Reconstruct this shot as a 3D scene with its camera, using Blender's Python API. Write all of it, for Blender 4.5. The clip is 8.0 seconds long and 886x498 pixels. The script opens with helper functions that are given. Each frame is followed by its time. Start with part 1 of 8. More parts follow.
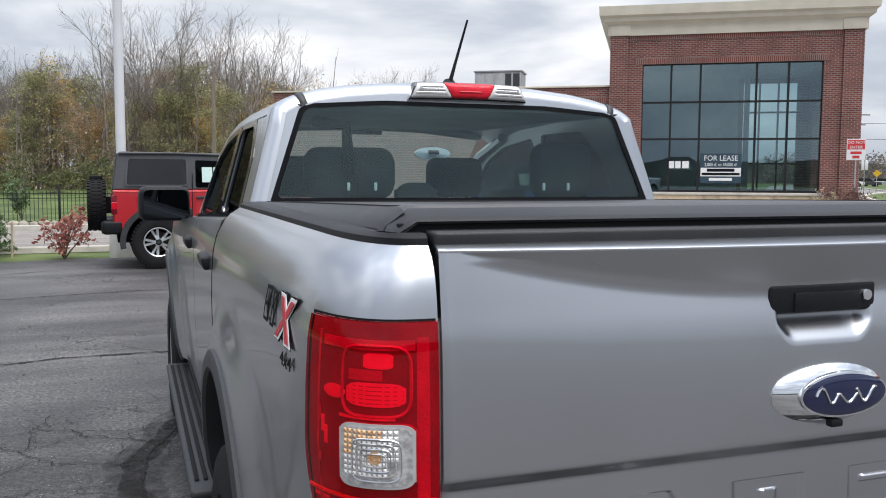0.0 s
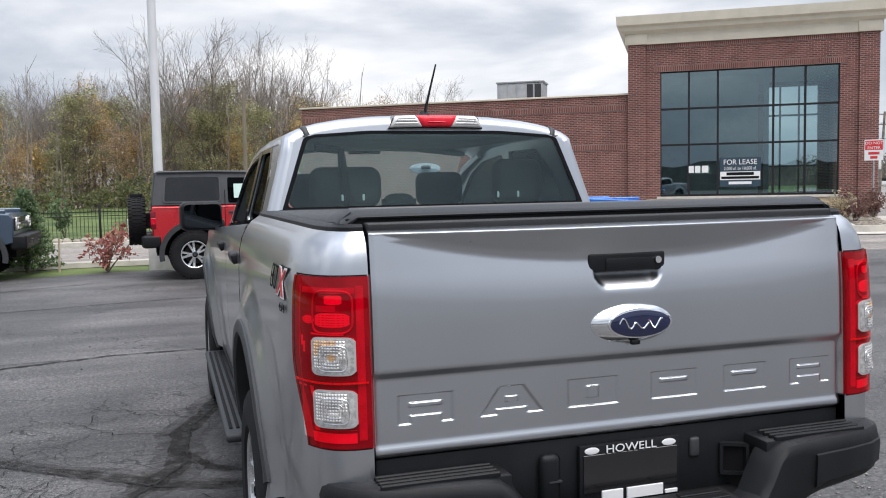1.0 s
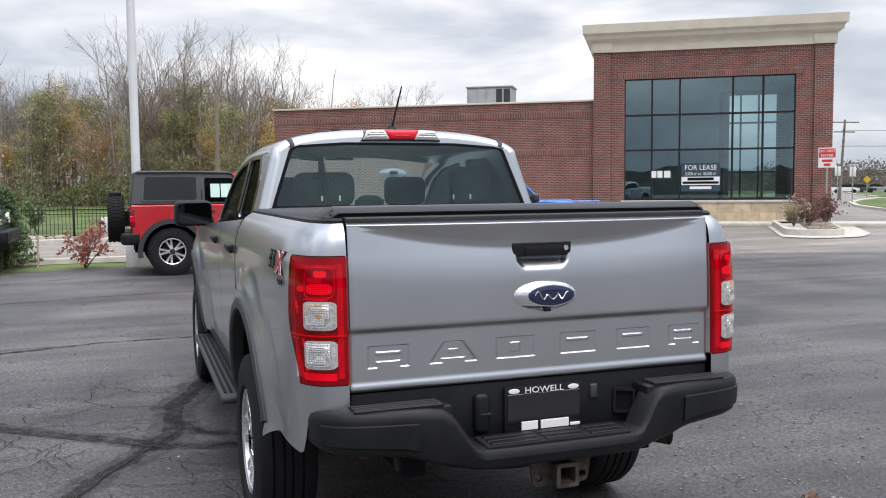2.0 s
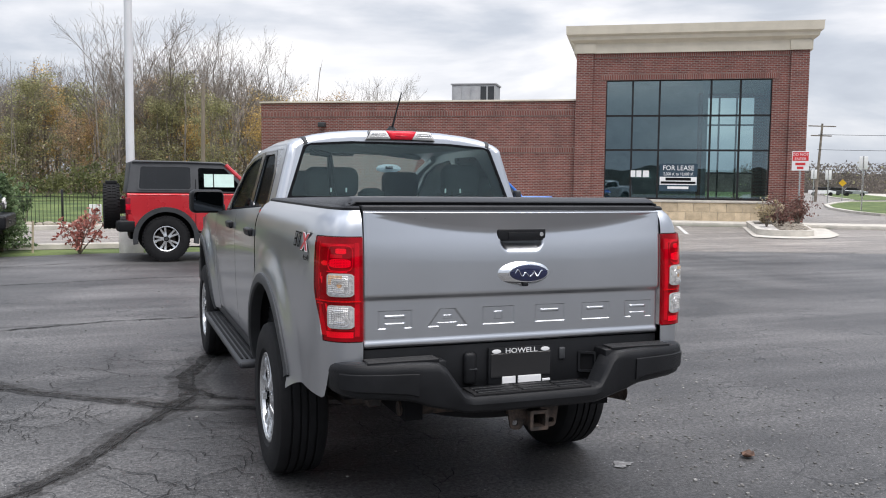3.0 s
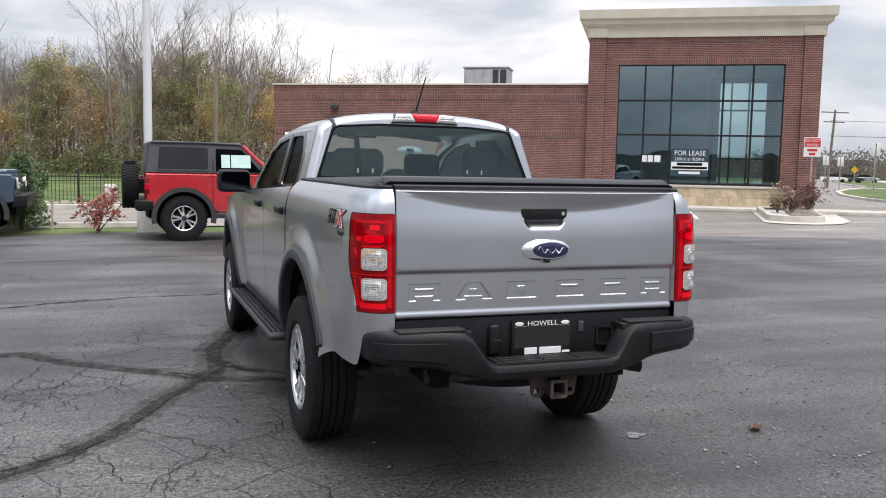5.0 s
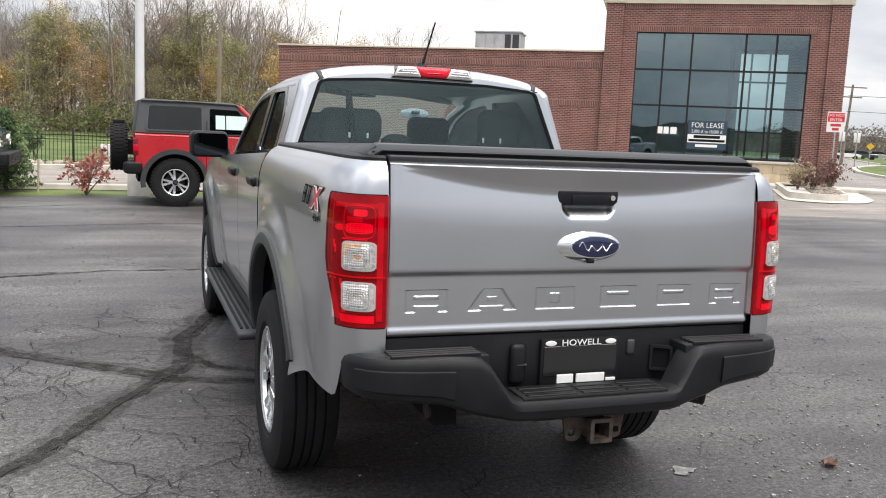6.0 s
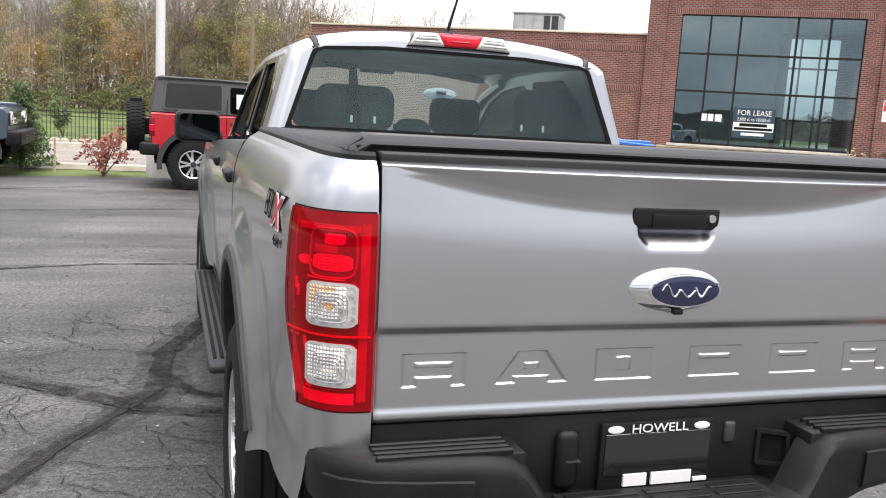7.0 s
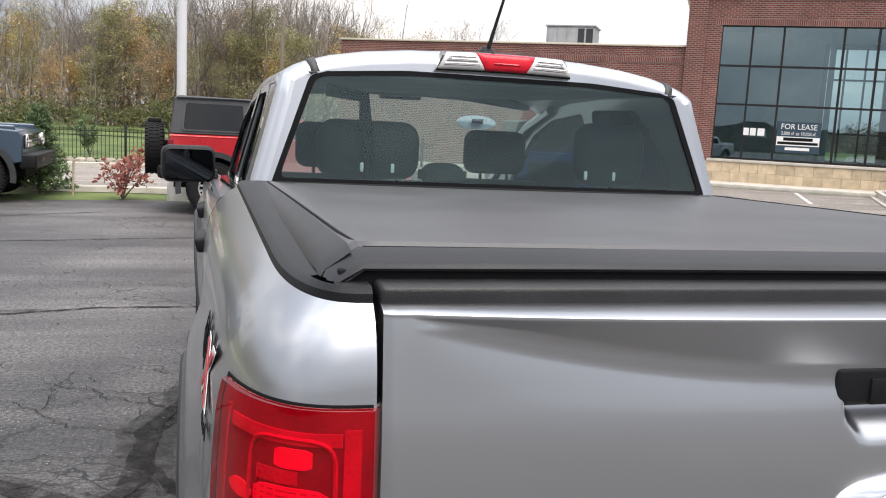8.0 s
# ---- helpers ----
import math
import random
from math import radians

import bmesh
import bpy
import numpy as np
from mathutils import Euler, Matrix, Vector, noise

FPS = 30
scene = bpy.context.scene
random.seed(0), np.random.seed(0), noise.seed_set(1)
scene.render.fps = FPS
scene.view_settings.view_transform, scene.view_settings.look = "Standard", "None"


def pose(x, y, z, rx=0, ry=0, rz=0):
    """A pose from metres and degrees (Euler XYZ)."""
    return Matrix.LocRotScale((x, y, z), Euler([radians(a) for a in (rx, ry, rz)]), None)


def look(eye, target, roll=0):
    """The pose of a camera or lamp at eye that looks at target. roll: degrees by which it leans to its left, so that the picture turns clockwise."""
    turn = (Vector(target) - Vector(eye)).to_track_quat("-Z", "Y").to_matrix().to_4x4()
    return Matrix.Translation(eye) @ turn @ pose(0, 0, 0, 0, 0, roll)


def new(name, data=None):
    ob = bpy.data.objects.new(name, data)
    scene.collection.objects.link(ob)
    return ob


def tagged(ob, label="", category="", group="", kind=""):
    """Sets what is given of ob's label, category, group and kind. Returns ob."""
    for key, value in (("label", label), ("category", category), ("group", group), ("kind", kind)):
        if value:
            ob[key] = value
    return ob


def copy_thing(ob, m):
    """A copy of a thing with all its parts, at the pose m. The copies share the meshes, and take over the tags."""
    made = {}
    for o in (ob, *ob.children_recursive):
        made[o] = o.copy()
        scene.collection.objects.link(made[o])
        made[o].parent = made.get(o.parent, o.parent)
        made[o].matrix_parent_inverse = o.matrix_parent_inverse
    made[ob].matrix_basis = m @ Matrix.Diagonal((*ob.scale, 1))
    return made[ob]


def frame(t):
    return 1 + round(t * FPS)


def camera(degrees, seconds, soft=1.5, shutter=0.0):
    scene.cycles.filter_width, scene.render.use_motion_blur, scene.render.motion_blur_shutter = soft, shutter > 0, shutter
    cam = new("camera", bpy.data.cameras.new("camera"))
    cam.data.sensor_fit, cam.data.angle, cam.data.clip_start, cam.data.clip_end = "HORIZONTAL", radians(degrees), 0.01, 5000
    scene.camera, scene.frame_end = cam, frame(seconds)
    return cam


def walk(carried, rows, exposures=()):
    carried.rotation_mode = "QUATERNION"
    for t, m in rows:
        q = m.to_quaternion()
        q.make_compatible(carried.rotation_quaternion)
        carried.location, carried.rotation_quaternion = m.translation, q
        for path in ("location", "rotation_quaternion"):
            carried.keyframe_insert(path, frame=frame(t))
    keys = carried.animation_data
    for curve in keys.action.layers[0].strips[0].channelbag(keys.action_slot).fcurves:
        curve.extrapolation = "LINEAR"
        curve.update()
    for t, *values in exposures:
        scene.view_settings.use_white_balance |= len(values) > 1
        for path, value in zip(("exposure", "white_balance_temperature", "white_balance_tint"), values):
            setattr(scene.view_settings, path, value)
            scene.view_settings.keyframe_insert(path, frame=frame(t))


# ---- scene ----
cam = camera(54.2, 8.0, 1.05)
PATH = [
    (0, (-1.105, -1.031, 1.486), (-0.43, 0.844, 1.317), 0.3),
    (0.5, (-1.097, -1.476, 1.49), (-0.489, 0.423, 1.334), -0.7),
    (1, (-1.151, -1.893, 1.49), (-0.545, 0.007, 1.345), -1.1),
    (1.5, (-1.194, -2.269, 1.494), (-0.558, -0.378, 1.353), -0.9),
    (2, (-1.337, -2.596, 1.499), (-0.666, -0.717, 1.357), -0.5),
    (2.2, (-1.414, -2.718, 1.491), (-0.729, -0.844, 1.347), -0.2),
    (3.3, (-1.694, -3.306, 1.502), (-0.978, -1.445, 1.347), 0.8),
    (3.5, (-1.753, -3.369, 1.501), (-1.035, -1.509, 1.346), 0.8),
    (4, (-1.841, -3.484, 1.501), (-1.13, -1.622, 1.339), 0.8),
    (4.5, (-1.857, -3.501, 1.502), (-1.157, -1.635, 1.33), 0.9),
    (4.7, (-1.838, -3.48, 1.499), (-1.142, -1.614, 1.32), 1.0),
    (5.8, (-1.505, -2.639, 1.466), (-0.823, -0.775, 1.218), 2.1),
    (6, (-1.448, -2.444, 1.481), (-0.769, -0.582, 1.214), 2.5),
    (6.5, (-1.255, -2.0, 1.468), (-0.6, -0.134, 1.169), 3.0),
    (7, (-1.107, -1.585, 1.488), (-0.5, 0.295, 1.18), 3.4),
    (7.5, (-0.976, -1.145, 1.532), (-0.413, 0.751, 1.234), 3.3),
    (8, (-0.879, -0.75, 1.581), (-0.342, 1.155, 1.299), 3.0),
]
walk(cam, [(t, look(eye, target, roll)) for t, eye, target, roll in PATH],
     [(0.0, 0.51, 6420, 11.5), (1.0, 0.56, 6450, 12), (2.2, 0.60, 6500, 12.5), (4.7, 0.61, 6560, 12.5), (5.8, 0.80, 6890, 12.5), (6.5, 1.04, 7040, 13.5), (7.0, 1.11, 7000, 14.5), (7.5, 0.99, 6910, 14), (8.0, 0.84, 6890, 13.5)])

# ---- world and light ----
world = bpy.data.worlds.new("overcast_sky")
scene.world = world
world.use_nodes = True
wn, wl = world.node_tree.nodes, world.node_tree.links
wn.clear()
w_out, w_bg = wn.new("ShaderNodeOutputWorld"), wn.new("ShaderNodeBackground")
w_sky = wn.new("ShaderNodeTexSky")
w_sky.sky_type, w_sky.sun_disc = "NISHITA", False
w_sky.sun_elevation, w_sky.sun_rotation = radians(67), radians(162)
w_co, w_map = wn.new("ShaderNodeTexCoord"), wn.new("ShaderNodeMapping")
w_map.inputs["Scale"].default_value = (1.0, 1.0, 3.4)
w_map.inputs["Location"].default_value = (5.2, 1.1, 0.9)
w_noise = wn.new("ShaderNodeTexNoise")
w_noise.inputs["Scale"].default_value, w_noise.inputs["Detail"].default_value = 2.6, 8.0
w_noise.inputs["Roughness"].default_value, w_noise.inputs["Distortion"].default_value = 0.52, 0.25
w_ramp = wn.new("ShaderNodeValToRGB")
w_ramp.color_ramp.elements[0].position, w_ramp.color_ramp.elements[0].color = 0.34, (0.345, 0.385, 0.455, 1)
w_ramp.color_ramp.elements[1].position, w_ramp.color_ramp.elements[1].color = 0.68, (0.99, 0.99, 0.99, 1)
mid = w_ramp.color_ramp.elements.new(0.5)
mid.color = (0.545, 0.59, 0.65, 1)
w_add = wn.new("ShaderNodeMixRGB")
w_add.blend_type, w_add.inputs[0].default_value = "MIX", 0.93
w_scale = wn.new("ShaderNodeMixRGB")
w_scale.blend_type, w_scale.inputs[0].default_value, w_scale.inputs[2].default_value = "MULTIPLY", 1.0, (0.1, 0.1, 0.1, 1)
wl.new(w_co.outputs["Generated"], w_map.inputs["Vector"])
wl.new(w_map.outputs["Vector"], w_noise.inputs["Vector"])
# the clouds are thinner and brighter towards the north-north-east
w_dot, w_thin, w_sum = wn.new("ShaderNodeVectorMath"), wn.new("ShaderNodeMapRange"), wn.new("ShaderNodeMath")
w_dot.operation, w_dot.inputs[1].default_value = "DOT_PRODUCT", (0.385, 0.911, 0.147)
w_thin.interpolation_type = "SMOOTHSTEP"
w_thin.inputs["From Min"].default_value, w_thin.inputs["From Max"].default_value = 0.93, 1.0
w_thin.inputs["To Min"].default_value, w_thin.inputs["To Max"].default_value = -0.05, 0.15
wl.new(w_co.outputs["Generated"], w_dot.inputs[0])
wl.new(w_dot.outputs["Value"], w_thin.inputs["Value"])
wl.new(w_noise.outputs["Fac"], w_sum.inputs[0])
wl.new(w_thin.outputs["Result"], w_sum.inputs[1])
wl.new(w_sum.outputs["Value"], w_ramp.inputs["Fac"])
wl.new(w_sky.outputs["Color"], w_scale.inputs[1])
wl.new(w_scale.outputs["Color"], w_add.inputs[1])
wl.new(w_ramp.outputs["Color"], w_add.inputs[2])
# an overcast sky grows brighter towards the zenith
w_sep, w_up, w_lift = wn.new("ShaderNodeSeparateXYZ"), wn.new("ShaderNodeMapRange"), wn.new("ShaderNodeMixRGB")
w_up.interpolation_type = "SMOOTHSTEP"
w_up.inputs["From Min"].default_value, w_up.inputs["From Max"].default_value = 0.22, 0.9
w_up.inputs["To Min"].default_value, w_up.inputs["To Max"].default_value = 1.0, 2.4
wl.new(w_co.outputs["Generated"], w_sep.inputs[0])
wl.new(w_sep.outputs["Z"], w_up.inputs["Value"])
w_lift.blend_type, w_lift.inputs[0].default_value = "MULTIPLY", 1.0
wl.new(w_add.outputs["Color"], w_lift.inputs[1])
wl.new(w_up.outputs["Result"], w_lift.inputs[2])
wl.new(w_lift.outputs["Color"], w_bg.inputs["Color"])
wl.new(w_bg.outputs["Background"], w_out.inputs["Surface"])
w_bg.inputs["Strength"].default_value = 0.80
sun = new("sun", bpy.data.lights.new("sun", "SUN"))
sun.data.energy, sun.data.angle, sun.data.color = 2.0, radians(52), (1.0, 0.96, 0.9)
sun.matrix_world = look((0, 0, 30), (-4, 12, 0))


# ---- materials ----
def surface(name, rgb, rough=0.5, metal=0.0, vary=0.12, scale=6.0, fine=90.0, bump=0.0, coat=0.0, spec=0.5, rand=0.0, stretch=(1, 1, 1), second=None, wear=0.5, island=0.0):
    """A node material: base colour varied at two scales, roughness varied with it, fine relief."""
    m = bpy.data.materials.new(name)
    m.use_nodes = True
    n, l = m.node_tree.nodes, m.node_tree.links
    b = n["Principled BSDF"]
    co, mp = n.new("ShaderNodeTexCoord"), n.new("ShaderNodeMapping")
    mp.inputs["Scale"].default_value = stretch
    l.new(co.outputs["Object"], mp.inputs["Vector"])
    big, small = n.new("ShaderNodeTexNoise"), n.new("ShaderNodeTexNoise")
    big.inputs["Scale"].default_value, big.inputs["Detail"].default_value = scale, 6
    small.inputs["Scale"].default_value, small.inputs["Detail"].default_value = fine, 3
    for t in (big, small):
        l.new(mp.outputs["Vector"], t.inputs["Vector"])
    r = n.new("ShaderNodeValToRGB")
    lo = tuple(c * (1 - vary) for c in rgb)
    hi = second or tuple(min(1.0, c * (1 + vary)) for c in rgb)
    r.color_ramp.elements[0].position, r.color_ramp.elements[0].color = 0.5 - 0.25 * wear, (*lo, 1)
    r.color_ramp.elements[1].position, r.color_ramp.elements[1].color = 0.5 + 0.25 * wear, (*hi, 1)
    l.new(big.outputs["Fac"], r.inputs["Fac"])
    mix = n.new("ShaderNodeMixRGB")
    mix.blend_type, mix.inputs[0].default_value = "OVERLAY", min(1.0, vary * 2)
    l.new(r.outputs["Color"], mix.inputs[1])
    l.new(small.outputs["Fac"], mix.inputs[2])
    last = mix.outputs["Color"]
    if rand or island:
        hsv = n.new("ShaderNodeHueSaturation")
        mr = n.new("ShaderNodeMapRange")
        k = rand or island
        mr.inputs["To Min"].default_value, mr.inputs["To Max"].default_value = 1 - k, 1 + k
        if rand:
            l.new(n.new("ShaderNodeObjectInfo").outputs["Random"], mr.inputs["Value"])
        else:
            l.new(n.new("ShaderNodeNewGeometry").outputs["Random Per Island"], mr.inputs["Value"])
        l.new(mr.outputs["Result"], hsv.inputs["Value"])
        l.new(last, hsv.inputs["Color"])
        last = hsv.outputs["Color"]
    l.new(last, b.inputs["Base Color"])
    rr = n.new("ShaderNodeMapRange")
    rr.inputs["To Min"].default_value, rr.inputs["To Max"].default_value = max(0.02, rough * 0.85), min(1.0, rough * 1.15)
    l.new(big.outputs["Fac"], rr.inputs["Value"])
    l.new(rr.outputs["Result"], b.inputs["Roughness"])
    b.inputs["Metallic"].default_value = metal
    b.inputs["Coat Weight"].default_value, b.inputs["Coat Roughness"].default_value = coat, 0.04
    b.inputs["Specular IOR Level"].default_value = spec
    if bump:
        bp = n.new("ShaderNodeBump")
        bp.inputs["Strength"].default_value, bp.inputs["Distance"].default_value = bump, 0.01
        l.new(small.outputs["Fac"], bp.inputs["Height"])
        l.new(bp.outputs["Normal"], b.inputs["Normal"])
    return m


def glass(name, tint, gloss=0.04, face_on=0.04, shine=(1, 1, 1)):
    """Thin window glass: what lies behind shows through the tint, with a gloss that grows at grazing angles."""
    m = bpy.data.materials.new(name)
    m.use_nodes = True
    n, l = m.node_tree.nodes, m.node_tree.links
    n.clear()
    out, mix, tr, gl, lw, pw, rg = (n.new("ShaderNode" + k) for k in ("OutputMaterial", "MixShader", "BsdfTransparent", "BsdfGlossy", "LayerWeight", "Math", "MapRange"))
    tr.inputs["Color"].default_value = (*tint, 1)
    gl.inputs["Color"].default_value = (*shine, 1)
    gl.inputs["Roughness"].default_value, lw.inputs["Blend"].default_value = gloss, 0.5
    pw.operation, pw.inputs[1].default_value = "POWER", 5.0
    rg.inputs["To Min"].default_value = face_on
    l.new(lw.outputs["Facing"], pw.inputs[0])
    l.new(pw.outputs["Value"], rg.inputs["Value"])
    l.new(rg.outputs["Result"], mix.inputs[0])
    l.new(tr.outputs["BSDF"], mix.inputs[1])
    l.new(gl.outputs["BSDF"], mix.inputs[2])
    l.new(mix.outputs["Shader"], out.inputs["Surface"])
    return m


def veiled_glass(name, tint, veil, share):
    """Glass with a thin pale veil mixed in that lights up when the sky shines on it."""
    m = glass(name, tint, 0.03, 0.04)
    n, l = m.node_tree.nodes, m.node_tree.links
    out = next(k for k in n if k.type == "OUTPUT_MATERIAL")
    first = out.inputs["Surface"].links[0].from_socket
    tl, mx = n.new("ShaderNodeBsdfTranslucent"), n.new("ShaderNodeMixShader")
    tl.inputs["Color"].default_value = (*veil, 1)
    mx.inputs[0].default_value = share
    l.new(first, mx.inputs[1])
    l.new(tl.outputs["BSDF"], mx.inputs[2])
    l.new(mx.outputs["Shader"], out.inputs["Surface"])
    return m


def brickwork(name, one, two, mortar, w=0.203, h=0.0677):
    """Running-bond brick with recessed mortar, laid along the object's x and z."""
    m = bpy.data.materials.new(name)
    m.use_nodes = True
    n, l = m.node_tree.nodes, m.node_tree.links
    b = n["Principled BSDF"]
    co, sep, com = n.new("ShaderNodeTexCoord"), n.new("ShaderNodeSeparateXYZ"), n.new("ShaderNodeCombineXYZ")
    add = n.new("ShaderNodeMath")
    l.new(co.outputs["Object"], sep.inputs[0])
    l.new(sep.outputs["X"], add.inputs[0])
    l.new(sep.outputs["Y"], add.inputs[1])
    l.new(add.outputs[0], com.inputs["X"])
    l.new(sep.outputs["Z"], com.inputs["Y"])
    br = n.new("ShaderNodeTexBrick")
    br.inputs["Scale"].default_value = 1.0
    br.inputs["Brick Width"].default_value, br.inputs["Row Height"].default_value = w, h
    br.inputs["Mortar Size"].default_value, br.inputs["Mortar Smooth"].default_value = 0.010, 0.1
    br.inputs["Color1"].default_value, br.inputs["Color2"].default_value, br.inputs["Mortar"].default_value = (*one, 1), (*two, 1), (*mortar, 1)
    l.new(com.outputs[0], br.inputs["Vector"])
    ns = n.new("ShaderNodeTexNoise")
    ns.inputs["Scale"].default_value, ns.inputs["Detail"].default_value = 1.3, 8
    l.new(co.outputs["Object"], ns.inputs["Vector"])
    mix = n.new("ShaderNodeMixRGB")
    mix.blend_type, mix.inputs[0].default_value = "OVERLAY", 0.45
    l.new(br.outputs["Color"], mix.inputs[1])
    l.new(ns.outputs["Fac"], mix.inputs[2])
    l.new(mix.outputs["Color"], b.inputs["Base Color"])
    b.inputs["Roughness"].default_value = 0.85
    bp = n.new("ShaderNodeBump")
    bp.inputs["Strength"].default_value, bp.inputs["Distance"].default_value = 0.8, 0.01
    bp.invert = True
    l.new(br.outputs["Fac"], bp.inputs["Height"])
    l.new(bp.outputs["Normal"], b.inputs["Normal"])
    return m


def asphalt(name, dark, light, cracks=True):
    """Worn asphalt: pale stone grains in a dark binder, large stains, fine branching cracks."""
    m = bpy.data.materials.new(name)
    m.use_nodes = True
    n, l = m.node_tree.nodes, m.node_tree.links
    b = n["Principled BSDF"]
    co = n.new("ShaderNodeTexCoord")

    def noise_node(scale, detail=5, dist=0.0, vec=None):
        t = n.new("ShaderNodeTexNoise")
        t.inputs["Scale"].default_value, t.inputs["Detail"].default_value, t.inputs["Distortion"].default_value = scale, detail, dist
        l.new(vec or co.outputs["Object"], t.inputs["Vector"])
        return t

    def ramp(src, p0, c0, p1, c1):
        r = n.new("ShaderNodeValToRGB")
        r.color_ramp.elements[0].position, r.color_ramp.elements[0].color = p0, (*c0, 1)
        r.color_ramp.elements[1].position, r.color_ramp.elements[1].color = p1, (*c1, 1)
        l.new(src, r.inputs["Fac"])
        return r.outputs["Color"]

    def mixed(kind, fac, a, c):
        x = n.new("ShaderNodeMixRGB")
        x.blend_type = kind
        if isinstance(fac, float):
            x.inputs[0].default_value = fac
        else:
            l.new(fac, x.inputs[0])
        l.new(a, x.inputs[1])
        l.new(c, x.inputs[2])
        return x.outputs["Color"]

    blot = noise_node(0.45, 7, 0.6)
    base = ramp(blot.outputs["Fac"], 0.36, dark, 0.66, light)
    grain = noise_node(120, 3)
    base = mixed("OVERLAY", 0.5, base, ramp(grain.outputs["Fac"], 0.33, (0, 0, 0), 0.67, (1, 1, 1)))
    base = mixed("OVERLAY", 0.60, base, ramp(noise_node(45, 4).outputs["Fac"], 0.36, (0.1, 0.1, 0.1), 0.64, (0.9, 0.9, 0.9)))
    base = mixed("OVERLAY", 0.45, base, noise_node(16, 6).outputs["Fac"])
    wide = n.new("ShaderNodeMapping")
    wide.inputs["Scale"].default_value = (0.22, 2.4, 1.0)
    l.new(co.outputs["Object"], wide.inputs["Vector"])
    base = mixed("OVERLAY", 0.55, base, ramp(noise_node(1.0, 6, 0.3, wide.outputs["Vector"]).outputs["Fac"], 0.34, (0.25, 0.25, 0.25), 0.66, (0.75, 0.75, 0.75)))
    vor = n.new("ShaderNodeTexVoronoi")
    vor.inputs["Scale"].default_value = 32
    l.new(co.outputs["Object"], vor.inputs["Vector"])
    specks = ramp(vor.outputs["Distance"], 0.07, (0.7, 0.69, 0.67), 0.14, (0, 0, 0))
    few = ramp(noise_node(2.2, 3).outputs["Fac"], 0.45, (0.1, 0.1, 0.1), 0.62, (1, 1, 1))
    pits = ramp(noise_node(36, 3).outputs["Fac"], 0.32, (0.15, 0.15, 0.15), 0.40, (1, 1, 1))
    base = mixed("MULTIPLY", 0.8, base, pits)
    base = mixed("ADD", 0.60, base, mixed("MULTIPLY", 1.0, specks, few))
    height = grain.outputs["Fac"]
    if cracks:
        warp = n.new("ShaderNodeMixRGB")
        warp.blend_type, warp.inputs[0].default_value = "ADD", 0.22
        l.new(co.outputs["Object"], warp.inputs[1])
        l.new(noise_node(3.2, 5).outputs["Color"], warp.inputs[2])
        edge = n.new("ShaderNodeTexVoronoi")
        edge.feature = "DISTANCE_TO_EDGE"
        edge.inputs["Scale"].default_value = 2.6
        l.new(warp.outputs["Color"], edge.inputs["Vector"])
        line = ramp(edge.outputs["Distance"], 0.007, (1, 1, 1), 0.013, (0, 0, 0))
        where = ramp(noise_node(0.8, 3, 0.4).outputs["Fac"], 0.50, (0, 0, 0), 0.55, (1, 1, 1))
        both = mixed("MULTIPLY", 1.0, line, where)
        black = n.new("ShaderNodeRGB")
        black.outputs[0].default_value = (0.012, 0.012, 0.013, 1)
        base = mixed("MIX", both, base, black.outputs[0])
    l.new(base, b.inputs["Base Color"])
    rr = n.new("ShaderNodeMapRange")
    rr.inputs["To Min"].default_value, rr.inputs["To Max"].default_value = 0.42, 0.66
    l.new(blot.outputs["Fac"], rr.inputs["Value"])
    l.new(rr.outputs["Result"], b.inputs["Roughness"])
    bp = n.new("ShaderNodeBump")
    bp.inputs["Strength"].default_value, bp.inputs["Distance"].default_value = 0.55, 0.008
    l.new(height, bp.inputs["Height"])
    l.new(bp.outputs["Normal"], b.inputs["Normal"])
    return m


M_SILVER = surface("silver_metallic_paint", (0.555, 0.57, 0.595), 0.29, 1.0, 0.02, 2, 900, coat=0.6)
M_PLASTIC = surface("black_textured_plastic", (0.011, 0.0115, 0.013), 0.42, 0, 0.15, 8, 500, 0.2, spec=0.22)
M_TRIM = surface("dark_grey_trim", (0.033, 0.035, 0.038), 0.5, 0, 0.12, 9, 400, 0.15)
# the cover's vinyl again, darkened to paint the shade on its tilted hems
M_HEM_SHADED = surface("shaded_hem_vinyl", (0.016, 0.0165, 0.018), 0.36, 0, 0.12, 9, 350, 0.08, spec=0.35)
M_CAP = surface("charcoal_plastic_cap", (0.020, 0.0205, 0.022), 0.45, 0, 0.12, 9, 400, 0.15, spec=0.4)
M_VINYL = surface("black_vinyl_cover", (0.064, 0.066, 0.071), 0.42, 0, 0.12, 4, 350, 0.10)
M_RUBBER = surface("tyre_rubber", (0.010, 0.010, 0.011), 0.8, 0, 0.25, 14, 200, 0.3, spec=0.3)
M_ALLOY = surface("painted_alloy", (0.66, 0.67, 0.68), 0.26, 0.85, 0.05, 6, 200, 0.03, coat=0.5)
M_CHROME = surface("chrome", (0.85, 0.86, 0.87), 0.06, 1.0, 0.02, 5, 60)
# near-black: puts the shade of gaps and cavities into colour; also plain black parts
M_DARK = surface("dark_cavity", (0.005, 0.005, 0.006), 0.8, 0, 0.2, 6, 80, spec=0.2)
M_STEEL = surface("rusty_steel", (0.07, 0.066, 0.064), 0.6, 0.6, 0.3, 18, 150, 0.3, second=(0.11, 0.080, 0.064))
M_HITCH = surface("dark_hitch_steel", (0.045, 0.040, 0.037), 0.65, 0.2, 0.3, 30, 150, 0.3, second=(0.085, 0.062, 0.050), spec=0.3)
M_SEAT = surface("charcoal_cloth", (0.030, 0.032, 0.034), 0.9, 0, 0.08, 3, 12, 0.0)
